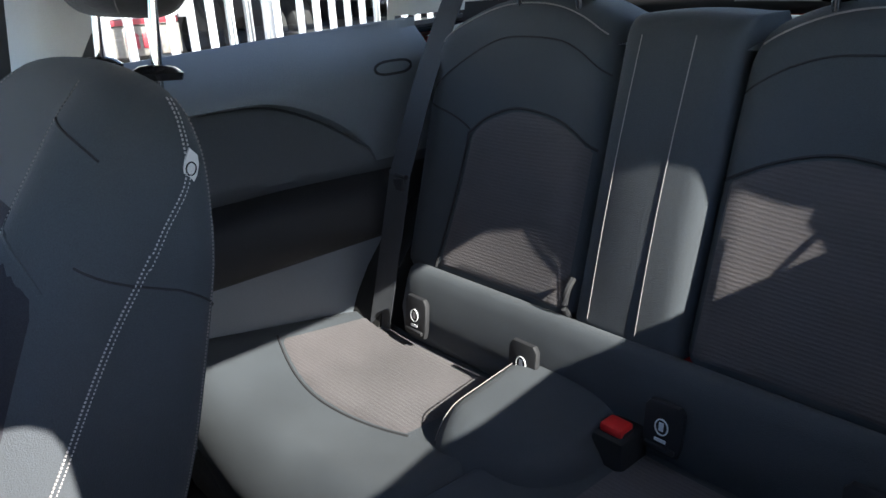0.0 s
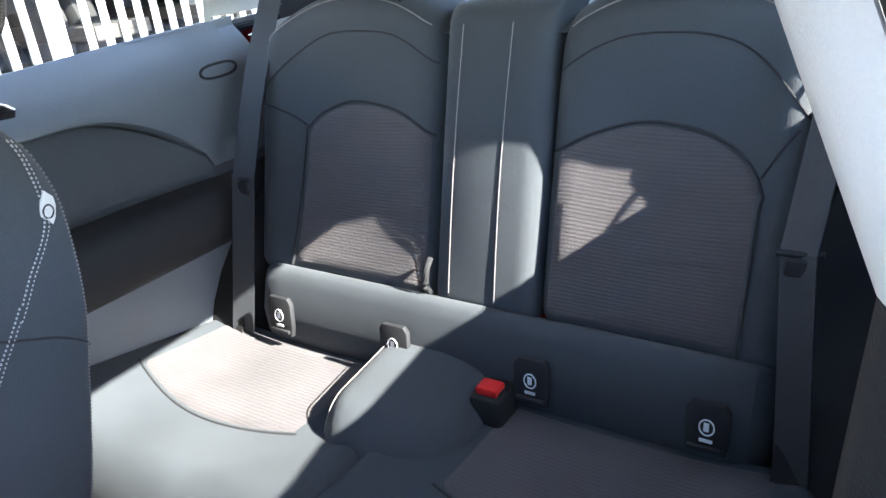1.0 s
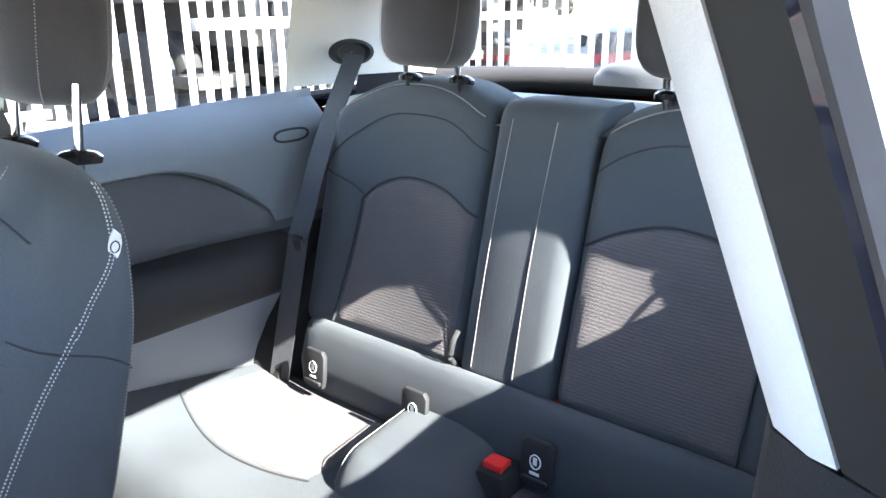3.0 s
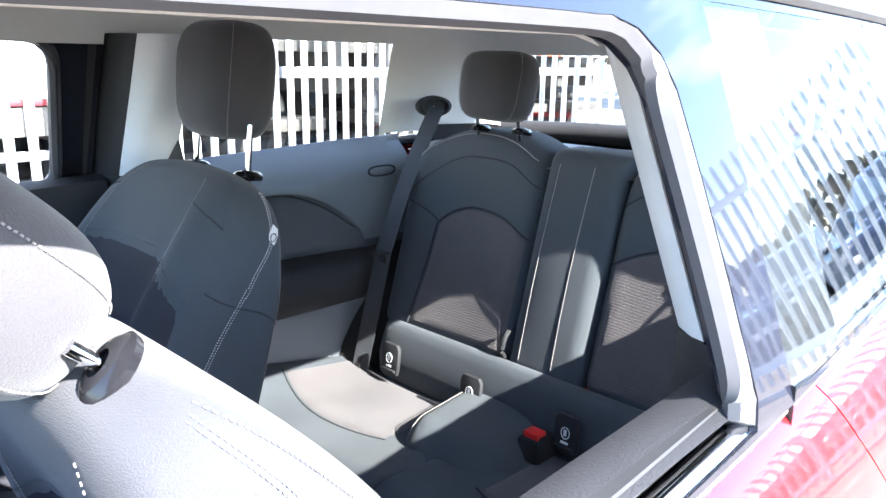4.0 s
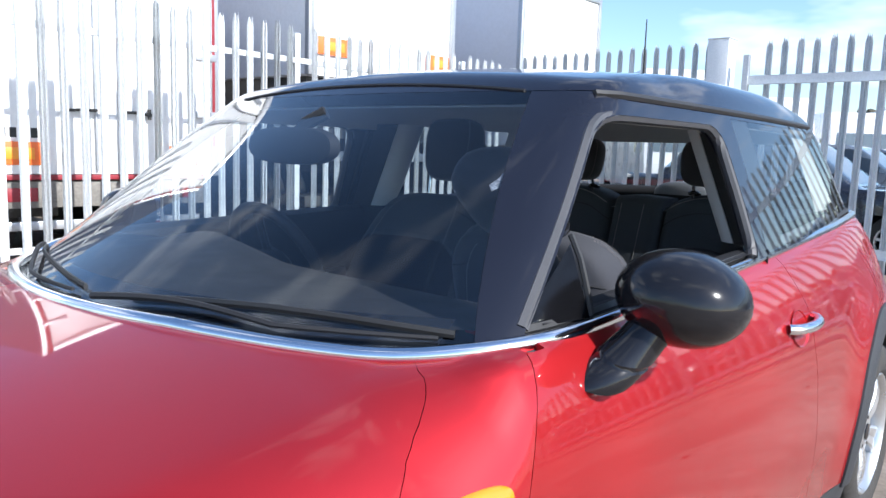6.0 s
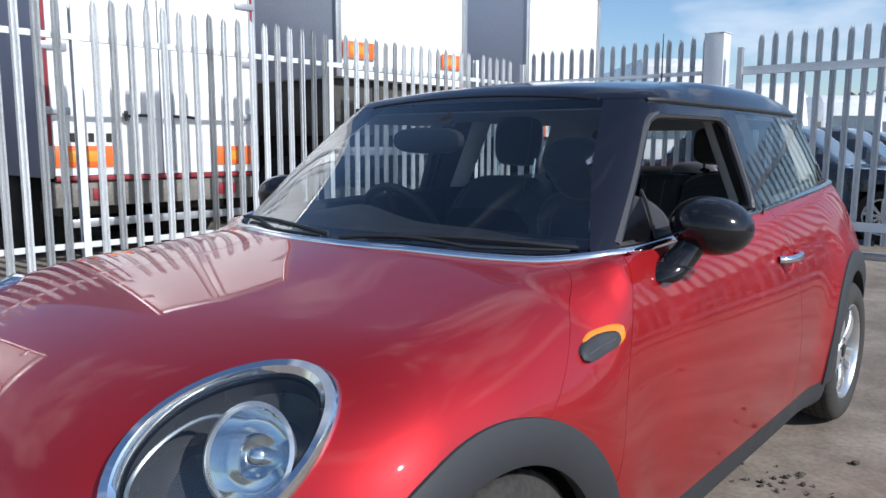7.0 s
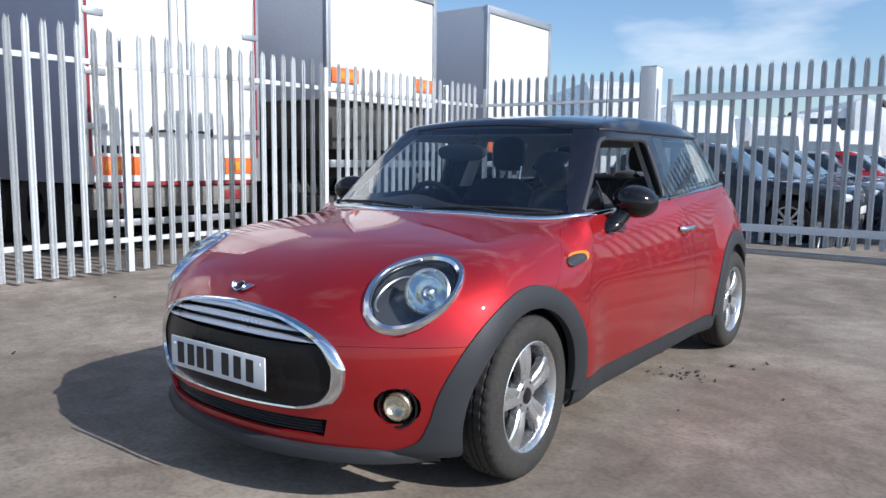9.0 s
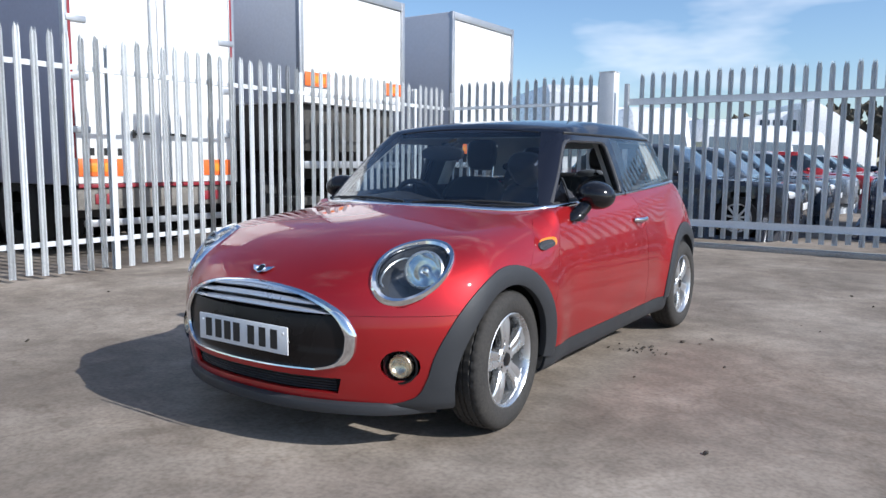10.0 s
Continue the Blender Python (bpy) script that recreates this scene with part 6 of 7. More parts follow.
for s in (1, -1):
    side_trim(s)
    # shelf under the quarter glass
    bm = bmesh.new()
    rows = []
    for i in range(31):
        y = 1.67 + 0.68 * i / 30
        xo = solve_x(house_f, y, 1.0) - 0.012
        xi = min(0.672 if s < 0 else 0.70, xo - 0.02)
        rows.append([(s * xi, y, LEDGE(y) - 0.003), (s * (xi + 0.01), y, LEDGE(y)), (s * xo, y, LEDGE(y) - 0.008)])
    grid(bm, rows)
    bmesh.ops.recalc_face_normals(bm, faces=bm.faces)
    part("window_ledge", bm, M_LEDGE, car)
    # black border inside the front edge of the quarter glass
    bm = bmesh.new()
    rows = []
    for i in range(13):
        z = 0.972 + 0.312 * i / 12
        rows.append([(s * (solve_x(house_f, y, z) - 0.007), y, z) for y in (1.536, 1.56, 1.59, 1.625, 1.66, 1.69)])
    grid(bm, rows)
    bmesh.ops.recalc_face_normals(bm, faces=bm.faces)
    part("glass_border", bm, M_SEAL, car, "black printed glass border")
    # pillar between door and quarter glass
    bm = bmesh.new()
    rows, seal = [], []
    for i in range(17):
        t = i / 16
        z = 0.985 + 0.285 * t
        xi = 0.600 - 0.120 * t
        yf = 1.573 + 0.010 * t
        xo = solve_x(house_f, 1.55, z) - 0.018
        seal.append([(s * x, y, z) for x, y in ((xo, yf - 0.022), (xi + 0.068, yf - 0.006), (xi + 0.046, yf + 0.006), (xi + 0.046, yf + 0.016))])
        sec = [(xi + 0.045, yf + 0.012), (xi + 0.044, yf + 0.006), (xi + 0.030, yf + 0.010), (xi + 0.008, yf + 0.028), (xi, yf + 0.045), (xi + 0.003, yf + 0.08), (xi + 0.03, yf + 0.12), (xo, yf + 0.13)]
        rows.append([(s * x, y, z) for x, y in sec])
    grid(bm, rows)
    bmesh.ops.recalc_face_normals(bm, faces=bm.faces)
    part("pillar_trim", bm, M_PILLAR, car, "smooth light grey pillar trim")
    bm = bmesh.new()
    grid(bm, seal)
    bmesh.ops.recalc_face_normals(bm, faces=bm.faces)
    part("pillar_seal", bm, M_SEAL, car, "black rubber door seal")
    bm = bmesh.new()
    rows = []
    for i in range(13):
        t = i / 12
        z = 0.984 - 0.60 * t
        xi = 0.603 - 0.01 * math.sin(math.pi * t)
        yf = 1.573 + 0.03 * t
        sec = [(0.74, yf - 0.03), (xi + 0.066, yf - 0.006), (xi + 0.028, yf + 0.010), (xi + 0.004, yf + 0.027), (xi - 0.003, yf + 0.046), (xi + 0.002, yf + 0.09), (xi + 0.03, yf + 0.13)]
        rows.append([(s * x, y, z) for x, y in sec])
    grid(bm, rows)
    bmesh.ops.recalc_face_normals(bm, faces=bm.faces)
    part("lower_pillar_trim", bm, M_TRIMDARK, car)
    # inner top of the door
    bm = bmesh.new()
    rows = []
    for i in range(31):
        y = 0.64 + 0.92 * i / 30
        b = 0.925 + 0.04 * (y - 0.45)
        rows.append([(s * 0.722, y, b + 0.012), (s * 0.695, y, b + 0.018), (s * 0.665, y, b + 0.006), (s * 0.655, y, b - 0.03), (s * 0.665, y, b - 0.15), (s * 0.70, y, b - 0.40)])
    grid(bm, rows)
    bmesh.ops.recalc_face_normals(bm, faces=bm.faces)
    part("door_top_trim", bm, M_TRIMDARK, doors[s])
    for z0, z1, depth in ((0.755, 0.70, 0.035), (0.60, 0.56, 0.022)):
        bm = bmesh.new()
        rows = []
        for i in range(25):
            y = 0.78 + 0.70 * i / 24
            e = depth * min(1.0, (y - 0.78) / 0.1, (1.48 - y) / 0.06)
            zz = z0 - 0.03 * (1.2 - y)
            rows.append([(s * 0.69, y, zz + 0.012), (s * (0.665 - e), y, zz + 0.006), (s * (0.655 - e), y, zz - 0.012), (s * (0.66 - e), y, z1 - 0.03 * (1.2 - y)), (s * 0.69, y, z1 - 0.02 - 0.03 * (1.2 - y))])
        grid(bm, rows)
        bmesh.ops.recalc_face_normals(bm, faces=bm.faces)
        part("door_armrest" if z0 > 0.7 else "door_pocket", bm, M_ARMREST, doors[s])
    # rear belt
    belt_root = new("rear_seat_belt")
    belt_root.parent = car
    xs = 0.0 if s < 0 else 0.02
    top, clip, low = Vector((s * (0.505 + xs), 2.375, 1.105)), Vector((s * (0.478 + xs), 2.165, 0.752)), Vector((s * (0.505 + xs), 2.105, 0.44))
    bm = bmesh.new()
    ribbon(bm, spline([top, top.lerp(clip, 0.5) + Vector((0, -0.012, 0)), clip], 15), 0.046, (s * -1, 0.35, 0))
    part("webbing", bm, M_BELT, belt_root)
    bm = bmesh.new()
    ribbon(bm, spline([clip, clip.lerp(low, 0.5), low], 9), 0.046, (s * -1, 0.35, 0))
    part("webbing", bm, M_BELT, belt_root)
    bm = bmesh.new()
    tube(bm, [clip + Vector((s * 0.029, 0.0, 0.004)), clip, clip + Vector((s * -0.026, -0.006, 0.002))], 0.0045, 8)
    box(bm, clip + Vector((-0.014, -0.008, -0.030)), clip + Vector((0.014, 0.0, -0.004)), 0.003, 1)
    part("tongue", bm, M_TRIMDARK, belt_root, "black tongue with steel tip")
    bm = bmesh.new()
    c = Vector((s * (0.528 + xs), 2.392, 1.108))
    lathe(bm, [(0.036, -0.012), (0.034, 0.004), (0.027, 0.007), (0.022, -0.004), (0.001, -0.006)], 24, Matrix.Translation(c) @ Matrix.Rotation(math.pi if s > 0 else 0.0, 4, "Z") @ Matrix.Rotation(radians(-15), 4, "Z") @ Matrix.Diagonal((1, 1.5, 0.8, 1)))
    part("belt_guide", bm, M_TRIMDARK, belt_root)
    # front belt on the pillar
    belt_root = new("front_seat_belt")
    belt_root.parent = car
    bm = bmesh.new()
    upper = [(-0.595, 1.640, 1.175), (-0.600, 1.690, 0.95)] if s < 0 else [(0.612, 1.70, 0.975), (0.602, 1.705, 0.90)]
    ribbon(bm, spline(upper + [(s * 0.592, 1.720, 0.65), (s * 0.60, 1.70, 0.33)], 17), 0.046, (0, 1, 0.1))
    part("webbing", bm, M_BELT, belt_root)
    if s < 0:
        bm = bmesh.new()
        box(bm, (-0.014, -0.032, -0.028), (0.014, 0.032, 0.028), 0.010, 3, pose(s * 0.592, 1.632, 1.180, 0, 0, 0))
        part("upper_anchor", bm, M_TRIMDARK, belt_root)

# parcel shelf, tailgate trim, wiper cover
bm = bmesh.new()
rows = []
for i in range(21):
    x = -0.56 + 1.12 * i / 20
    rows.append([(x, 2.32, 0.995), (x, 2.42, 1.012), (x, 2.62, 1.018), (x, 2.66, 1.004)])
grid(bm, rows)
bmesh.ops.recalc_face_normals(bm, faces=bm.faces)
part("parcel_shelf", bm, M_TRIM, car)
bm = bmesh.new()
tube(bm, [(-0.54, 2.70, 1.030), (-0.3, 2.775, 1.034), (0, 2.80, 1.036), (0.3, 2.775, 1.034), (0.54, 2.70, 1.030)], 0.030, 10)
part("tailgate_trim", bm, M_TRIMDARK, car)
bm = bmesh.new()
rows = []
for i in range(13):
    t = math.pi * i / 12
    rows.append([(0.02 + 0.125 * math.cos(t), 2.70 - 0.03 * math.sin(t) * math.cos(p), 1.035 + 0.058 * math.sin(t) ** 0.7 * math.sin(p) ** 0.8 if 0 < i < 12 else 1.035) for p in [0.02 + 3.1 * j / 10 for j in range(11)]])
grid(bm, rows)
bmesh.ops.recalc_face_normals(bm, faces=bm.faces)
part("wiper_motor_cover", bm, M_LEDGE, car)


# ---- beyond the fence ----
M_TYREFAR = mat("far_tyre", (0.02, 0.02, 0.02), 0.85)
M_DARKGLASS = mat("dark_vehicle_glass", (0.03, 0.04, 0.05), 0.08, 0, 0.1, coat=0.6)
M_CHASSIS = mat("grimy_chassis", (0.07, 0.066, 0.06), 0.8, 0.2, 0.35, 3, 30, 0.3)
M_ALU = mat("dull_aluminium", (0.45, 0.46, 0.48), 0.4, 0.6, 0.12, 3, 40)
# two more shaded trailer sides, greyed in the colour to carry the shade
M_PALESHADE = mat("pale_shaded_trailer_side", (0.66, 0.67, 0.70), 0.45, 0, 0.08, 1.0, 20)
M_SLATESHADE = mat("slate_shaded_trailer_side", (0.24, 0.26, 0.34), 0.45, 0, 0.08, 1.0, 20)
M_LIGHTBOARD = mat("dirty_grey_light_board", (0.20, 0.185, 0.165), 0.7, 0.1, 0.35, 3, 40, 0.2)
M_DARKRED = mat("dark_red_frame", (0.25, 0.02, 0.03), 0.5, 0, 0.1)


def trailer(x, y0, y1, z0, z1, length, label, red_frame, hang=0.0, open_top=False, side_mat=None):
    """A box trailer standing end-on behind the fence, its rear doors facing +x."""
    root = thing("trailer", label, "trailer", "trailers behind the fence")
    w = y1 - y0
    bm = bmesh.new()
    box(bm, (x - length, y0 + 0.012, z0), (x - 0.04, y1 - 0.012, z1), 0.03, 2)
    # side_mat holds the shade of the sides; the doors stay white
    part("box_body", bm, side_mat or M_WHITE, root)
    # rear frame
    fm = M_DARKRED if red_frame else M_ALU
    for a, b, c, d in ((y0, y0 + 0.09, z0, z1), (y1 - 0.09, y1, z0, z1)):
        bm = bmesh.new()
        box(bm, (x - 0.06, a, c), (x + 0.02, b, d), 0.012)
        part("corner_post", bm, M_ALU, root)
        bm = bmesh.new()
        box(bm, (x + 0.018, a + 0.05 if a == y0 else a + 0.01, c + 0.3), (x + 0.026, b - 0.01 if a == y0 else b - 0.05, d), 0.002)
        part("edge_strip", bm, fm, root)
    bm = bmesh.new()
    box(bm, (x - 0.06, y0 + 0.09, z1 - 0.14), (x + 0.02, y1 - 0.09, z1), 0.012)
    part("header", bm, M_ALU, root)
    if open_top:
        bm = bmesh.new()
        box(bm, (x - 0.05, y0 + 0.09, z0 + 0.1), (x - 0.012, y1 - 0.09, z1 - 0.145), 0.006, 1)
        part("shutter", bm, M_WHITE, root, "white roller shutter")
        bm = bmesh.new()
        box(bm, (x - 0.05, y0 + 0.09, z0), (x - 0.006, y1 - 0.09, z0 + 0.096), 0.006, 1)
        part("sill_board", bm, M_WHITE, root)
    else:
        mid = (y0 + y1) / 2
        for a, b in ((y0 + 0.092, mid - 0.006), (mid + 0.006, y1 - 0.092)):
            door = part("rear_door", box(bmesh.new(), (x - 0.03, a, z0 + 0.02), (x + 0.01, b, z1 - 0.145), 0.008), M_WHITE, root)
            rod = mid - 0.11 if b < mid else mid + 0.11
            bm = bmesh.new()
            tube(bm, [(x + 0.03, rod, z0 + 0.05), (x + 0.03, rod, z1 - 0.2)], 0.014, 8)
            part("lock_rod", bm, M_ALU, door)
            bm = bmesh.new()
            s = -1 if b < mid else 1
            tube(bm, [(x + 0.05, rod, z0 + 0.60), (x + 0.055, rod + s * 0.14, z0 + 0.60), (x + 0.05, rod + s * 0.30, z0 + 0.585)], 0.016, 6)
            tube(bm, [(x + 0.05, rod + s * 0.28, z0 + 0.54), (x + 0.05, rod + s * 0.28, z0 + 0.64)], 0.02, 6)
            part("door_handle", bm, M_CHASSIS, door)
            edge = a if b < mid else b
            for zz in (0.62, 1.2, 1.82, 2.5):
                if z0 + zz > z1 - 0.2:
                    continue
                bm = bmesh.new()
                s2 = 1 if b < mid else -1
                box(bm, (x + 0.008, min(edge - s2 * 0.06, edge + s2 * 0.17), z0 + zz - 0.035), (x + 0.032, max(edge - s2 * 0.06, edge + s2 * 0.17), z0 + zz + 0.035), 0.006)
                part("hinge", bm, M_ALU, door)
    # reflector boards
    for a, b in ((y0 + 0.10, y0 + 0.64), (y1 - 0.56, y1 - 0.12)):
        zz = z0 + 0.10 + hang
        bm = bmesh.new()
        box(bm, (x + 0.012, a, zz), (x + 0.024, b, zz + 0.20), 0.003)
        board = part("reflector_board", bm, M_ORANGE, root, "orange reflector board")
        bm = bmesh.new()
        box(bm, (x + 0.022, a + 0.12, zz + 0.05), (x + 0.028, b - 0.12, zz + 0.15), 0.002)
        part("yellow_band", bm, M_YELLOW, board)
    # chassis, bumper bar, wheels
    low = 0.85 if z0 > 0.9 else 0.62
    for ya in (y0 + 0.75, y1 - 0.95):
        bm = bmesh.new()
        box(bm, (x - length + 0.5, ya, low), (x - 0.1, ya + 0.2, z0), 0.01)
        part("chassis_beam", bm, M_CHASSIS, root)
    if z0 > 1.2:
        bm = bmesh.new()
        box(bm, (x - length + 0.5, y0 + 0.1, 1.28), (x - 0.15, y1 - 0.1, z0 - 0.002), 0.01)
        part("underfloor", bm, M_CHASSIS, root)
    bm = bmesh.new()
    box(bm, (x - 0.12, y0 + 0.08, 0.56 if z0 < 1.2 else 1.02), (x - 0.02, y1 - 0.08, 0.80 if z0 < 1.2 else 1.13), 0.01)
    part("bumper_bar", bm, M_LIGHTBOARD if z0 < 1.2 else M_ALU, root)
    if red_frame:
        bm = bmesh.new()
        box(bm, (x - 0.02, y0 + 0.10, z0 - 0.03), (x + 0.015, y1 - 0.10, z0 + 0.015), 0.004)
        part("sill_strip", bm, M_DARKRED, root)
        for k in range(2):
            for yy in (y0 + 0.3, y1 - 0.55):
                bm = bmesh.new()
                box(bm, (x - 0.022, yy + 0.14 * k, 0.62), (x - 0.008, yy + 0.14 * k + 0.11, 0.74), 0.01, 2)
                part("tail_lamp", bm, M_DARKRED, root)
        for k in range(6):
            bm = bmesh.new()
            box(bm, (x + 0.011, y0 + 0.16 + 0.085 * k, z0 + 0.335), (x + 0.013, y0 + 0.215 + 0.085 * k, z0 + 0.42))
            part("bar", bm, M_INK, root, smooth=False)
        bm = bmesh.new()
        box(bm, (x - 0.10, y0 + 0.2, 0.36), (x - 0.04, y1 - 0.2, 0.44), 0.01)
        part("underrun_bar", bm, M_ALU, root)
    for q in range(2):
        for yy in (y0 + 0.06, y0 + 0.40, y1 - 0.68, y1 - 0.34):
            bm = bmesh.new()
            m = pose(x - 1.3 - 1.32 * q, yy + 0.14, 0.50, 0, 0, 90)
            lathe(bm, [(0.24, -0.13), (0.44, -0.14), (0.495, -0.11), (0.5, 0), (0.495, 0.11), (0.44, 0.14), (0.24, 0.13), (0.1, 0.08), (0.01, 0.08)], 28, m)
            part("wheel", bm, M_TYREFAR, root)
    for yy in (y0 + 0.55, y1 - 0.55):
        bm = bmesh.new()
        box(bm, (x - 1.9, yy - 0.3, 0.45), (x - 0.35, yy + 0.3, 0.58), 0.01)
        part("mudguard_beam", bm, M_CHASSIS, root)
        bm = bmesh.new()
        box(bm, (x - length + 1.0, yy - 0.1, 0.0), (x - length + 1.2, yy + 0.1, z0), 0.01)
        part("landing_leg", bm, M_CHASSIS, root)
    return root


trailer(-5.70, 1.79, 4.13, 0.84, 4.0, 12.5, "white box trailer with closed rear doors and orange reflectors", True, side_mat=M_SLATESHADE)
trailer(-5.50, 5.14, 7.64, 1.98, 3.78, 9.5, "white box trailer body with roller shutter and orange reflectors", False, 0.14, True, M_PALESHADE)
trailer(-5.90, 9.72, 12.2, 1.30, 4.05, 9.5, "box trailer with white roller shutter, shaded sides coloured grey", False, -0.1, True, M_GREYSHADE)
trailer(-6.10, -2.6, -0.1, 1.10, 4.0, 12.0, "white box trailer with closed rear doors", True)


def far_car_f(L, W, H, bonnet, cabin0, cabin1):
    """Implicit saloon: front at +x."""
    def f(x, y, z):
        Y = np.abs(y)
        side = Y - (W / 2) * (1 - 0.06 * (x / (L / 2)) ** 4) + 0.10 * np.clip(z - 0.55, 0, 2) ** 2
        ends = np.abs(x) - (L / 2 - 0.35 * (Y / (W / 2)) ** 3 * 0.5 - 0.12 * np.clip(z - 0.5, 0, 1))
        low = 0.22 - z
        deck = z - np.where(x > 0, bonnet - 0.10 * (x / (L / 2)) ** 2, bonnet + 0.03)
        lower = smax(smax(side, ends, 0.12), smax(deck, low, 0.05), 0.10)
        hx = smax((x - cabin1) * 0.62 + (z - bonnet) * 0.78, (cabin0 - x) * 0.75 + (z - bonnet) * 0.66, 0.1)
        house = smax(smax(hx, z - H, 0.12), Y - (W / 2 - 0.10 - 0.30 * (z - bonnet)), 0.08)
        return np.minimum(lower, house)
    return f


def far_car(label, paint, L=4.4, W=1.78, H=1.46, bonnet=0.93, glass_mat=None):
    """A parked car: painted shell, glass, wheels, lamps."""
    root = thing("car", label, "car", "cars parked beyond the fence")
    cab0, cab1 = -L * 0.36, L * 0.20
    f = far_car_f(L, W, H, bonnet, cab0, cab1)
    bm = bmesh.new()
    n_u, n_x = 30, 70
    rows = []
    for i in range(n_x + 1):
        x = -L / 2 + 0.012 + (L - 0.024) * (0.5 - 0.5 * math.cos(math.pi * i / n_x))
        ang = np.linspace(-math.pi / 2 - 0.5, math.pi * 1.5 - 0.5, n_u * 2, endpoint=False)
        d = np.stack([np.cos(ang), np.sin(ang)], 1)
        a, b = np.zeros(len(ang)), np.full(len(ang), 1.6)
        for _ in range(18):
            t = (a + b) / 2
            ins = f(np.full(len(ang), x), d[:, 0] * t, 0.55 + d[:, 1] * t) < 0
            a, b = np.where(ins, t, a), np.where(ins, b, t)
        rows.append([Vector((x, d[k, 0] * a[k], 0.55 + d[k, 1] * a[k])) for k in range(len(ang))])
    g = grid(bm, rows, closed_v=True)
    bm.faces.new(g[0])
    bm.faces.new(g[-1])
    bmesh.ops.recalc_face_normals(bm, faces=bm.faces)
    glass_bm = bm.copy()

    def is_glass(c, nrm):
        if not (bonnet + 0.045 < c.z < H - 0.075):
            return False
        if abs(nrm.y) > 0.7:
            return cab0 + 0.25 < c.x < cab1 - 0.30 and abs(c.x + 0.15) > 0.05
        return abs(nrm.x) > 0.35
    bm.normal_update()
    glass_bm.normal_update()
    bmesh.ops.delete(bm, geom=[q for q in bm.faces if is_glass(q.calc_center_median(), q.normal)], context="FACES")
    bmesh.ops.delete(glass_bm, geom=[q for q in glass_bm.faces if not is_glass(q.calc_center_median(), q.normal)], context="FACES")
    wheels = [(L * 0.315, 1), (L * 0.315, -1), (-L * 0.29, 1), (-L * 0.29, -1)]
    bmesh.ops.delete(bm, geom=[q for q in bm.faces if abs(q.calc_center_median().y) > W * 0.3 and any((q.calc_center_median().x - wx) ** 2 + (q.calc_center_median().z - 0.32) ** 2 < 0.36**2 for wx, _ in wheels)], context="FACES")
    part("body", bm, paint, root)
    for name, pick in (("windscreen", lambda q: q.normal.x > 0.3), ("rear_window", lambda q: q.normal.x < -0.3), ("side_window", lambda q: q.normal.y > 0.3 and abs(q.normal.x) <= 0.3), ("side_window", lambda q: q.normal.y < -0.3 and abs(q.normal.x) <= 0.3)):
        some = glass_bm.copy()
        some.normal_update()
        bmesh.ops.delete(some, geom=[q for q in some.faces if not pick(q)], context="FACES")
        if len(some.faces):
            part(name, some, M_DARKGLASS, root)
    glass_bm.free()
    bm = bmesh.new()
    box(bm, (-L / 2 + 0.3, -W / 2 + 0.18, 0.25), (L / 2 - 0.3, W / 2 - 0.18, 0.85), 0.05)
    part("underbody", bm, M_VOID, root)
    for wx, s in wheels:
        m = pose(wx, s * (W / 2 - 0.11), 0.32, 0, 0, 90 * s)
        bm = bmesh.new()
        lathe(bm, [(0.20, -0.1), (0.31, -0.1), (0.32, -0.07), (0.32, 0.07), (0.305, 0.1), (0.225, 0.105), (0.215, 0.09)], 32, m)
        wheel_ob = part("wheel", bm, M_TYREFAR, root)
        bm = bmesh.new()
        for q in range(9):
            mm = m @ Matrix.Rotation(2 * math.pi * q / 9, 4, "X")
            box(bm, (0.075, -0.017, 0.03), (0.098, 0.017, 0.215), 0.004, 1, mm)
        lathe(bm, [(0.225, 0.085), (0.222, 0.105), (0.205, 0.103), (0.200, 0.06)], 32, m)
        lathe(bm, [(0.05, 0.08), (0.045, 0.102), (0.001, 0.104)], 12, m)
        part("rim", bm, M_ALLOY, wheel_ob)
    for s in (1, -1):
        bm = bmesh.new()
        mm = pose(L / 2 - 0.20, s * (W / 2 - 0.33), 0.68)
        rows = [[mm @ Vector((0.10 * math.cos(p) * math.cos(a) + 0.05, s * -0.2 * math.sin(a) * 0.9, 0.075 * math.sin(p))) for a in [-1.4 + 2.8 * q / 10 for q in range(11)]] for p in [-1.4 + 2.8 * q / 8 for q in range(9)]]
        grid(bm, rows)
        bmesh.ops.recalc_face_normals(bm, faces=bm.faces)
        part("headlamp", bm, M_LAMPFAR, root)
        bm = bmesh.new()
        rows = [[pose(cab1 - 0.42, s * (W / 2 + 0.06), bonnet + 0.06) @ Vector((0.06 * math.cos(a) * math.sin(p), s * 0.085 * math.cos(p), 0.055 * math.sin(a) * math.sin(p))) for a in [2 * math.pi * q / 12 for q in range(12)]] for p in [0.15 + 2.84 * q / 8 for q in range(9)]]
        g = grid(bm, rows, closed_v=True)
        bmesh.ops.recalc_face_normals(bm, faces=bm.faces)
        part("door_mirror", bm, paint, root)
    bm = bmesh.new()
    box(bm, (L / 2 - 0.05, -0.42, 0.42), (L / 2 + 0.012, 0.42, 0.56), 0.02)
    part("grille", bm, M_VOID, root)
    bm = bmesh.new()
    box(bm, (L / 2 + 0.01, -0.26, 0.44), (L / 2 + 0.018, 0.26, 0.55), 0.003)
    part("number_plate", bm, M_PLATE, root, "pale number plate")
    return root


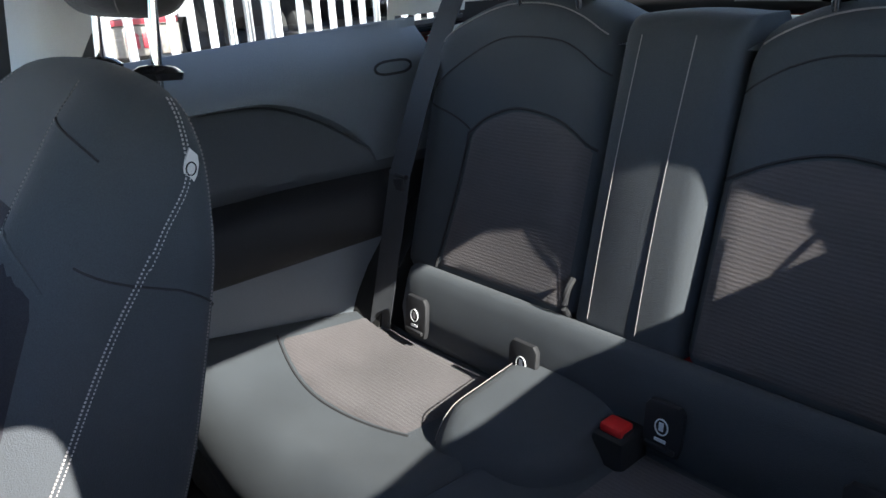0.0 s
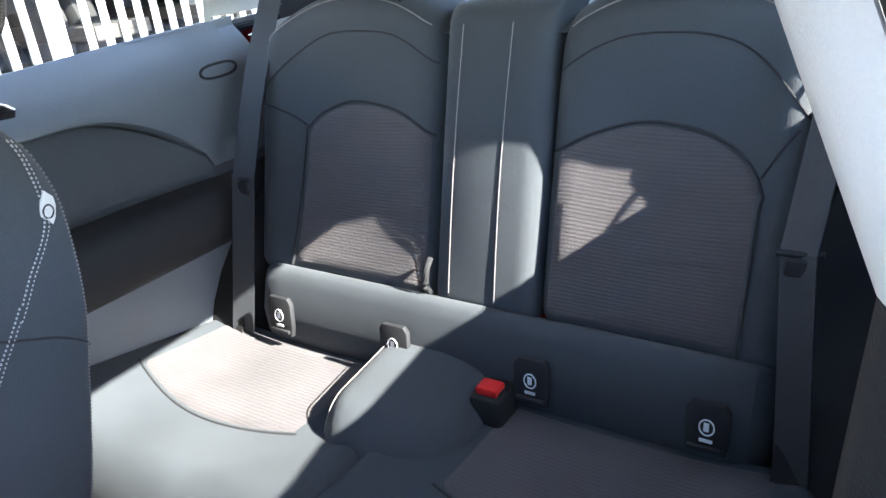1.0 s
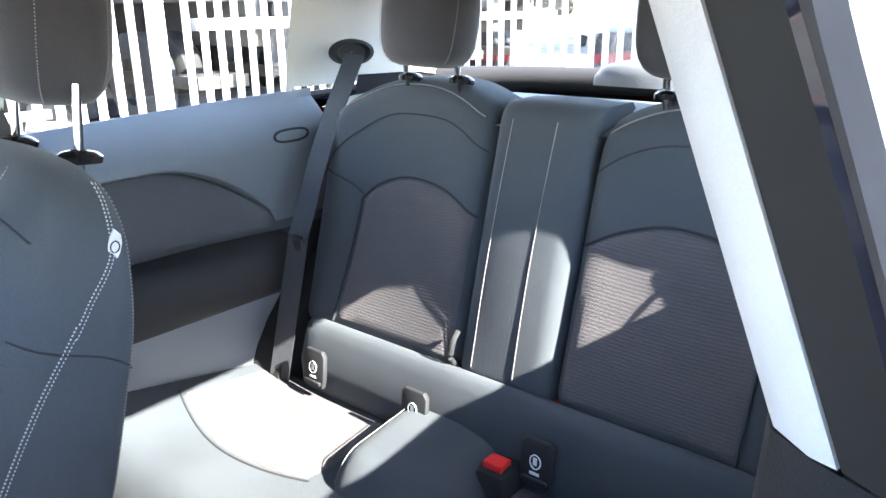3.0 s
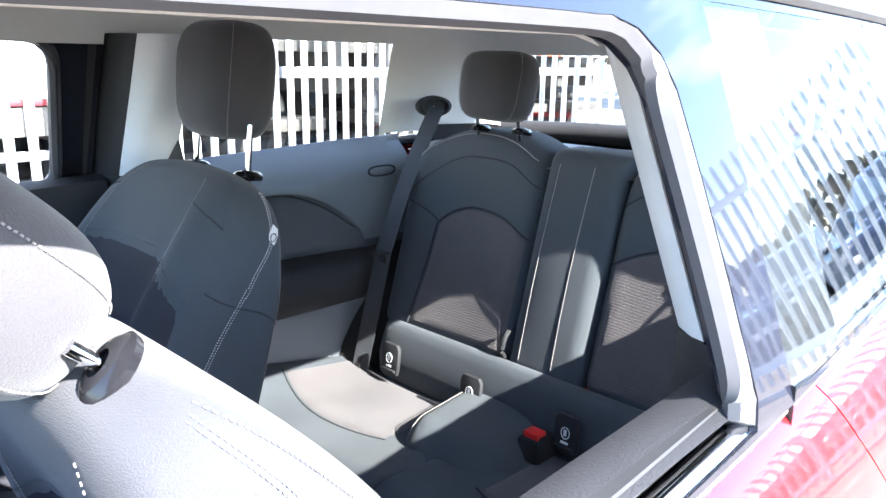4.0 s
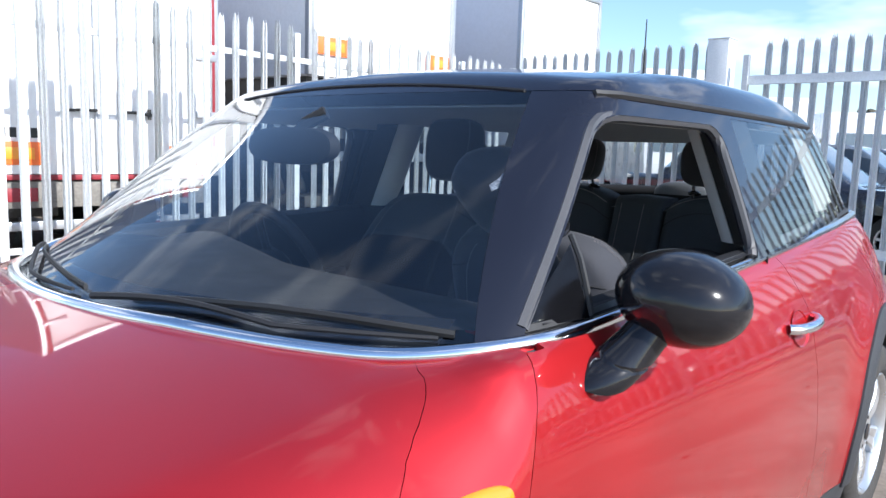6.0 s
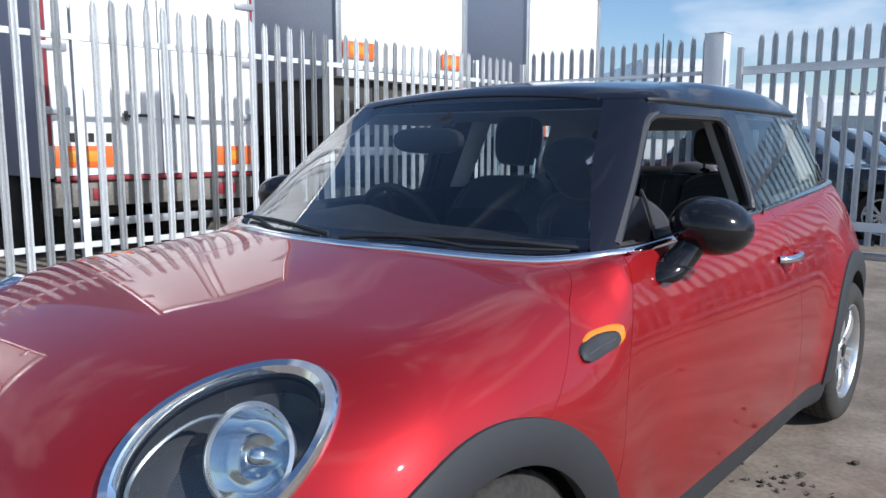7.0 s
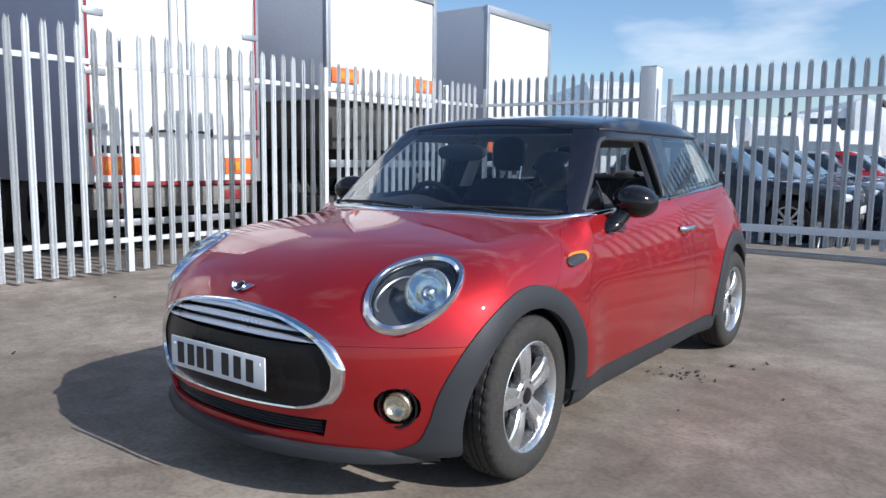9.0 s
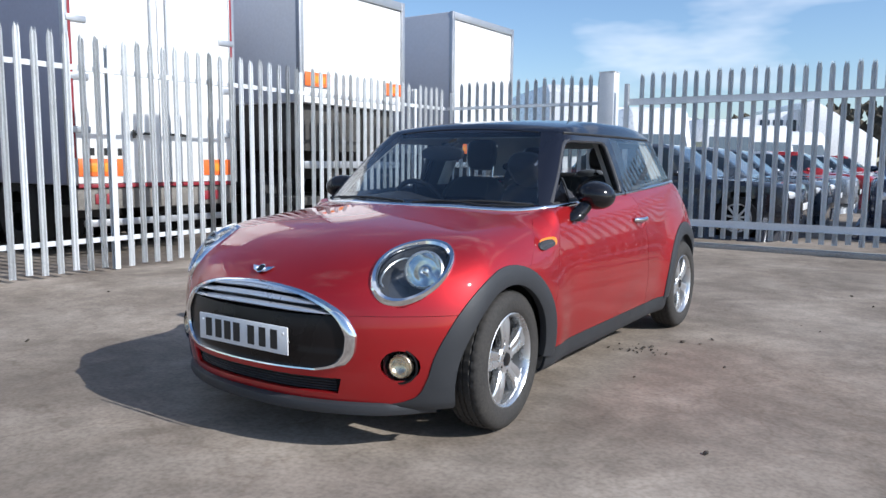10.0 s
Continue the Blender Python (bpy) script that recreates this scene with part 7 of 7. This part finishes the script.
M_LAMPFAR = mat("far_headlamp", (0.75, 0.78, 0.82), 0.15, 0.3, 0.05, coat=0.5)
P_BLACK = mat("black_car_paint", (0.012, 0.013, 0.02), 0.25, 0.2, 0.1, coat=1.0)
P_SILVER = mat("silver_car_paint", (0.42, 0.44, 0.46), 0.3, 0.6, 0.06, coat=1.0)
P_GREY = mat("grey_car_paint", (0.10, 0.11, 0.12), 0.3, 0.4, 0.06, coat=1.0)
P_RED = mat("red_car_paint", (0.38, 0.015, 0.015), 0.3, 0.1, 0.06, coat=1.0)
P_NAVY = mat("navy_car_paint", (0.012, 0.02, 0.05), 0.25, 0.2, 0.1, coat=1.0)
P_WHITE = mat("white_car_paint", (0.75, 0.76, 0.77), 0.3, 0, 0.05, coat=0.6)

M_VANGLASS = mat("pale_van_glass", (0.10, 0.13, 0.15), 0.1, 0, 0.1, coat=0.8)

black_car = far_car("black saloon car parked behind the gate", P_BLACK)
black_car.matrix_basis = pose(-1.70, 10.10, 0, 0, 0, 0)
silver_car = far_car("silver saloon car parked in a row", P_SILVER)
silver_car.matrix_basis = pose(-1.6, 17.8, 0, 0, 0, 2)
grey_car = far_car("dark grey saloon car parked in a row", P_GREY)
grey_car.matrix_basis = pose(-1.65, 12.65, 0, 0, 0, -1)
red_car = far_car("red hatchback parked in a row", P_RED, 4.0, 1.74, 1.5, 0.95)
red_car.matrix_basis = pose(-1.2, 20.4, 0, 0, 0, 1)
navy_car = far_car("dark navy estate car facing the gate", P_NAVY, 4.5, 1.85, 1.62, 1.02)
navy_car.matrix_basis = pose(2.25, 12.3, 0, 0, 0, -90)
for src, x, y, a in ((black_car, -1.75, 15.2, 1), (grey_car, -1.5, 23.0, 0), (silver_car, -1.3, 25.6, -1), (black_car, -1.4, 28.2, 2), (red_car, -1.1, 30.8, 0), (silver_car, -1.5, 33.4, 1), (grey_car, 4.9, 12.6, -91), (navy_car, 7.5, 12.4, -89),
                     (silver_car, 2.3, 19.5, -90), (black_car, 5.0, 19.6, -90)):
    copy_thing(src, pose(x, y, 0, 0, 0, a))


def van(label, x, y, turn, L, W, H, tractor=False):
    """A white van or lorry cab: nose at +x."""
    root = thing("van", label, "van", "white vans beyond the cars")
    prof = [(-L / 2, 0.35), (L / 2 - 0.1, 0.35), (L / 2, 0.6), (L / 2 - 0.05, 1.05), (L / 2 - 0.75 if not tractor else L / 2 - 0.1, 1.25), (L / 2 - 1.35 if not tractor else L / 2 - 0.3, H - 0.25), (L / 2 - 1.7 if not tractor else L / 2 - 0.6, H), (-L / 2 + 0.1, H), (-L / 2, H - 0.15)]
    m = pose(x, y, 0, 0, 0, turn)
    bm = bmesh.new()
    prism(bm, prof, W, m @ pose(0, W / 2, 0, 90), 0.05)
    part("body", bm, P_WHITE, root)
    a, b = Vector(prof[4]), Vector(prof[5])
    bm = bmesh.new()
    k = (b - a).normalized()
    nrm = Vector((k.y, -k.x)) * 0.012
    quad = [a + k * 0.08 + nrm, a + k * min((b - a).length - 0.08, 0.95) + nrm]
    vs = [bm.verts.new(m @ Vector((q.x, yy, q.y))) for q, yy in ((quad[0], -W / 2 + 0.12), (quad[0], W / 2 - 0.12), (quad[1], W / 2 - 0.2), (quad[1], -W / 2 + 0.2))]
    bm.faces.new(vs)
    part("windscreen", bm, M_VANGLASS, root)
    for s in (1, -1):
        bm = bmesh.new()
        x1 = prof[5][0]
        vs = [bm.verts.new(m @ Vector((xx, s * (W / 2 + 0.006), zz))) for xx, zz in ((x1 - 0.75, 1.3), (x1 + 0.25 if not tractor else x1, 1.3), (x1 - 0.05, 2.0), (x1 - 0.75, 2.0))]
        bm.faces.new(vs if s < 0 else vs[::-1])
        part("side_window", bm, M_DARKGLASS, root)
        for wx in (L / 2 - 0.9, -L / 2 + 0.9):
            bm = bmesh.new()
            lathe(bm, [(0.2, 0.12), (0.34, 0.11), (0.36, 0.06), (0.36, -0.1), (0.2, -0.1)], 20, m @ pose(wx, s * (W / 2 - 0.10), 0.36, 0, 0, 90 * s))
            part("wheel", bm, M_TYREFAR, root)
    return root


for i, (x, y, t, L, W, H) in enumerate(((-9.2, 21.5, -20, 5.8, 2.1, 3.6), (-7.0, 24.5, -25, 5.6, 2.0, 3.1), (-9.8, 27.5, -20, 5.8, 2.1, 3.4), (-6.4, 30.0, -25, 5.6, 2.0, 2.9), (-9.4, 33.5, -22, 5.8, 2.1, 3.3),
                                        (-5.4, 35.0, -25, 5.6, 2.0, 2.9), (-9.0, 39.5, -22, 5.8, 2.1, 3.3), (-4.6, 40.0, -25, 5.6, 2.0, 2.8))):
    van("white panel van parked in a row", x, y, t - 28, L, W, H, i % 3 == 0)

# white gabled shed with a lower part beside it
shed = thing("shed", "white gabled storage shed far beyond the cars", "shed")
bm = bmesh.new()
prism(bm, [(-5.4, 0), (-1.2, 0), (-1.2, 2.55), (-4.8, 4.8), (-5.4, 4.6)], 9, pose(0, 54, 0, 90), 0.02)
part("gable_block", bm, P_WHITE, shed)
bm = bmesh.new()
prism(bm, [(-8.2, 0), (-5.42, 0), (-5.42, 4.3), (-8.2, 3.9)], 8, pose(0, 53.6, 0, 90), 0.02)
part("lower_block", bm, P_WHITE, shed)
for i in range(3):
    bm = bmesh.new()
    box(bm, (-7.6 + 0.75 * i, 45.56, 2.6), (-7.05 + 0.75 * i, 45.62, 3.7), 0.01)
    part("window", bm, M_DARKGLASS, shed)


shed.matrix_basis = Matrix.Translation((-4, 46, 0)) @ Matrix.Rotation(radians(30), 4, "Z") @ Matrix.Translation((4, -46, 0))


# far woods: one mass of small twig clumps
def woods():
    rng = random.Random(5)
    bm = bmesh.new()
    for i in range(2600):
        x = -70 + 150 * rng.random()
        top = 6.2 + 2.2 * noise.noise(Vector((x * 0.06, 0, 9))) + 1.2 * noise.noise(Vector((x * 0.3, 2, 9)))
        z = top * rng.random() ** 0.6
        y = 88 + 8 * rng.random()
        r = 0.35 + 0.5 * rng.random()
        vs = []
        for k in range(5):
            a = 2 * math.pi * k / 5 + rng.random()
            vs.append(bm.verts.new((x + r * math.cos(a) * (0.6 + 0.6 * rng.random()), y + rng.uniform(-0.4, 0.4), z + r * 1.3 * math.sin(a) * (0.6 + 0.6 * rng.random()))))
        try:
            bm.faces.new(vs)
        except ValueError:
            pass
    ob = part("far_woods", bm, mat("bare_woodland", (0.085, 0.075, 0.055), 0.95, 0, 0.4, 0.2, 2), smooth=False)
    tagged(ob, "distant brown-green bare woodland on the horizon", "woods", kind="stuff")


woods()


# ---- litter on the yard ----
def litter():
    rng = random.Random(11)
    m_stone = mat("dark_grit", (0.085, 0.07, 0.055), 0.95, 0, 0.4, 20, 90, 0.4)
    shapes = []
    for k in range(3):
        bm = bmesh.new()
        bmesh.ops.create_icosphere(bm, subdivisions=1, radius=1)
        for v in bm.verts:
            v.co *= 0.7 + 0.6 * rng.random()
        me = bpy.data.meshes.new("stone")
        bm.to_mesh(me)
        bm.free()
        me.materials.append(m_stone)
        shapes.append(me)
    spots = [(0.98, 2.02, 0.018), (1.12, 2.2, 0.014), (1.35, 1.55, 0.012), (1.6, 0.2, 0.016), (2.3, 0.9, 0.012), (1.9, -0.6, 0.013), (0.9, -1.55, 0.03), (0.25, -1.9, 0.022), (-2.4, -0.4, 0.016), (-3.6, 0.9, 0.02), (2.1, 3.4, 0.02), (2.6, 2.2, 0.014), (1.7, 4.6, 0.018)]
    for i in range(34):
        a = rng.random() * 2 * math.pi
        r = rng.random() ** 0.6 * 0.42
        spots.append((0.80 + 0.45 * r * math.cos(a), 1.66 + 0.35 * r * math.sin(a), 0.004 + 0.008 * rng.random()))
    for i in range(40):
        spots.append((rng.uniform(-4, 4), rng.uniform(-2.6, 7), 0.004 + 0.008 * rng.random()))
    for x, y, r in spots:
        if abs(x) < (0.6 if 1.4 < y < 1.9 else 0.95) and -0.85 < y < 3.1:
            continue
        ob = new("stone", rng.choice(shapes))
        ob.matrix_basis = pose(x, y, r * 0.25, rng.uniform(0, 40), rng.uniform(0, 40), rng.uniform(0, 360)) @ Matrix.Diagonal((r, r * rng.uniform(0.6, 1.2), r * 0.5, 1))
        tagged(ob, "small dark stone lying on the concrete yard", "stone", "stones on the yard")


litter()


# ---- boundary ----
fence_run("fence_left", "galvanised steel palisade fence along the yard", (FENCE_X, -6.35), (FENCE_X, 7.86), [0, 2.7, 5.4, 8.1, 10.8, 13.35], base=0.03)
fence_run("fence_rear", "galvanised steel palisade fence at the end of the yard", (-2.05, FENCE_Y), (FENCE_X, FENCE_Y), [2.6], base=0.13)
gate = fence_run("gate", "galvanised steel palisade gate closed across the yard", (10.2, FENCE_Y), (-1.62, FENCE_Y), [0.0, 5.9, 11.82], base=0.12, rail=0.048)
bm = bmesh.new()
box(bm, (-2.03, FENCE_Y - 0.1, 0), (-1.80, FENCE_Y + 0.12, 2.46), 0.006)
box(bm, (-2.04, FENCE_Y - 0.11, 2.46), (-1.79, FENCE_Y + 0.13, 2.468), 0.002)
part("gate_post", bm, M_STEEL, gate)
bm = bmesh.new()
box(bm, (-4.9, 7.72, -0.02), (11, 7.98, 0.045), 0.012)
tagged(part("kerb", bm, mat("pale_concrete_kerb", (0.36, 0.34, 0.31), 0.9, 0, 0.25, 3, 40, 0.4)), "low concrete kerb under the fence", "kerb", kind="structure")
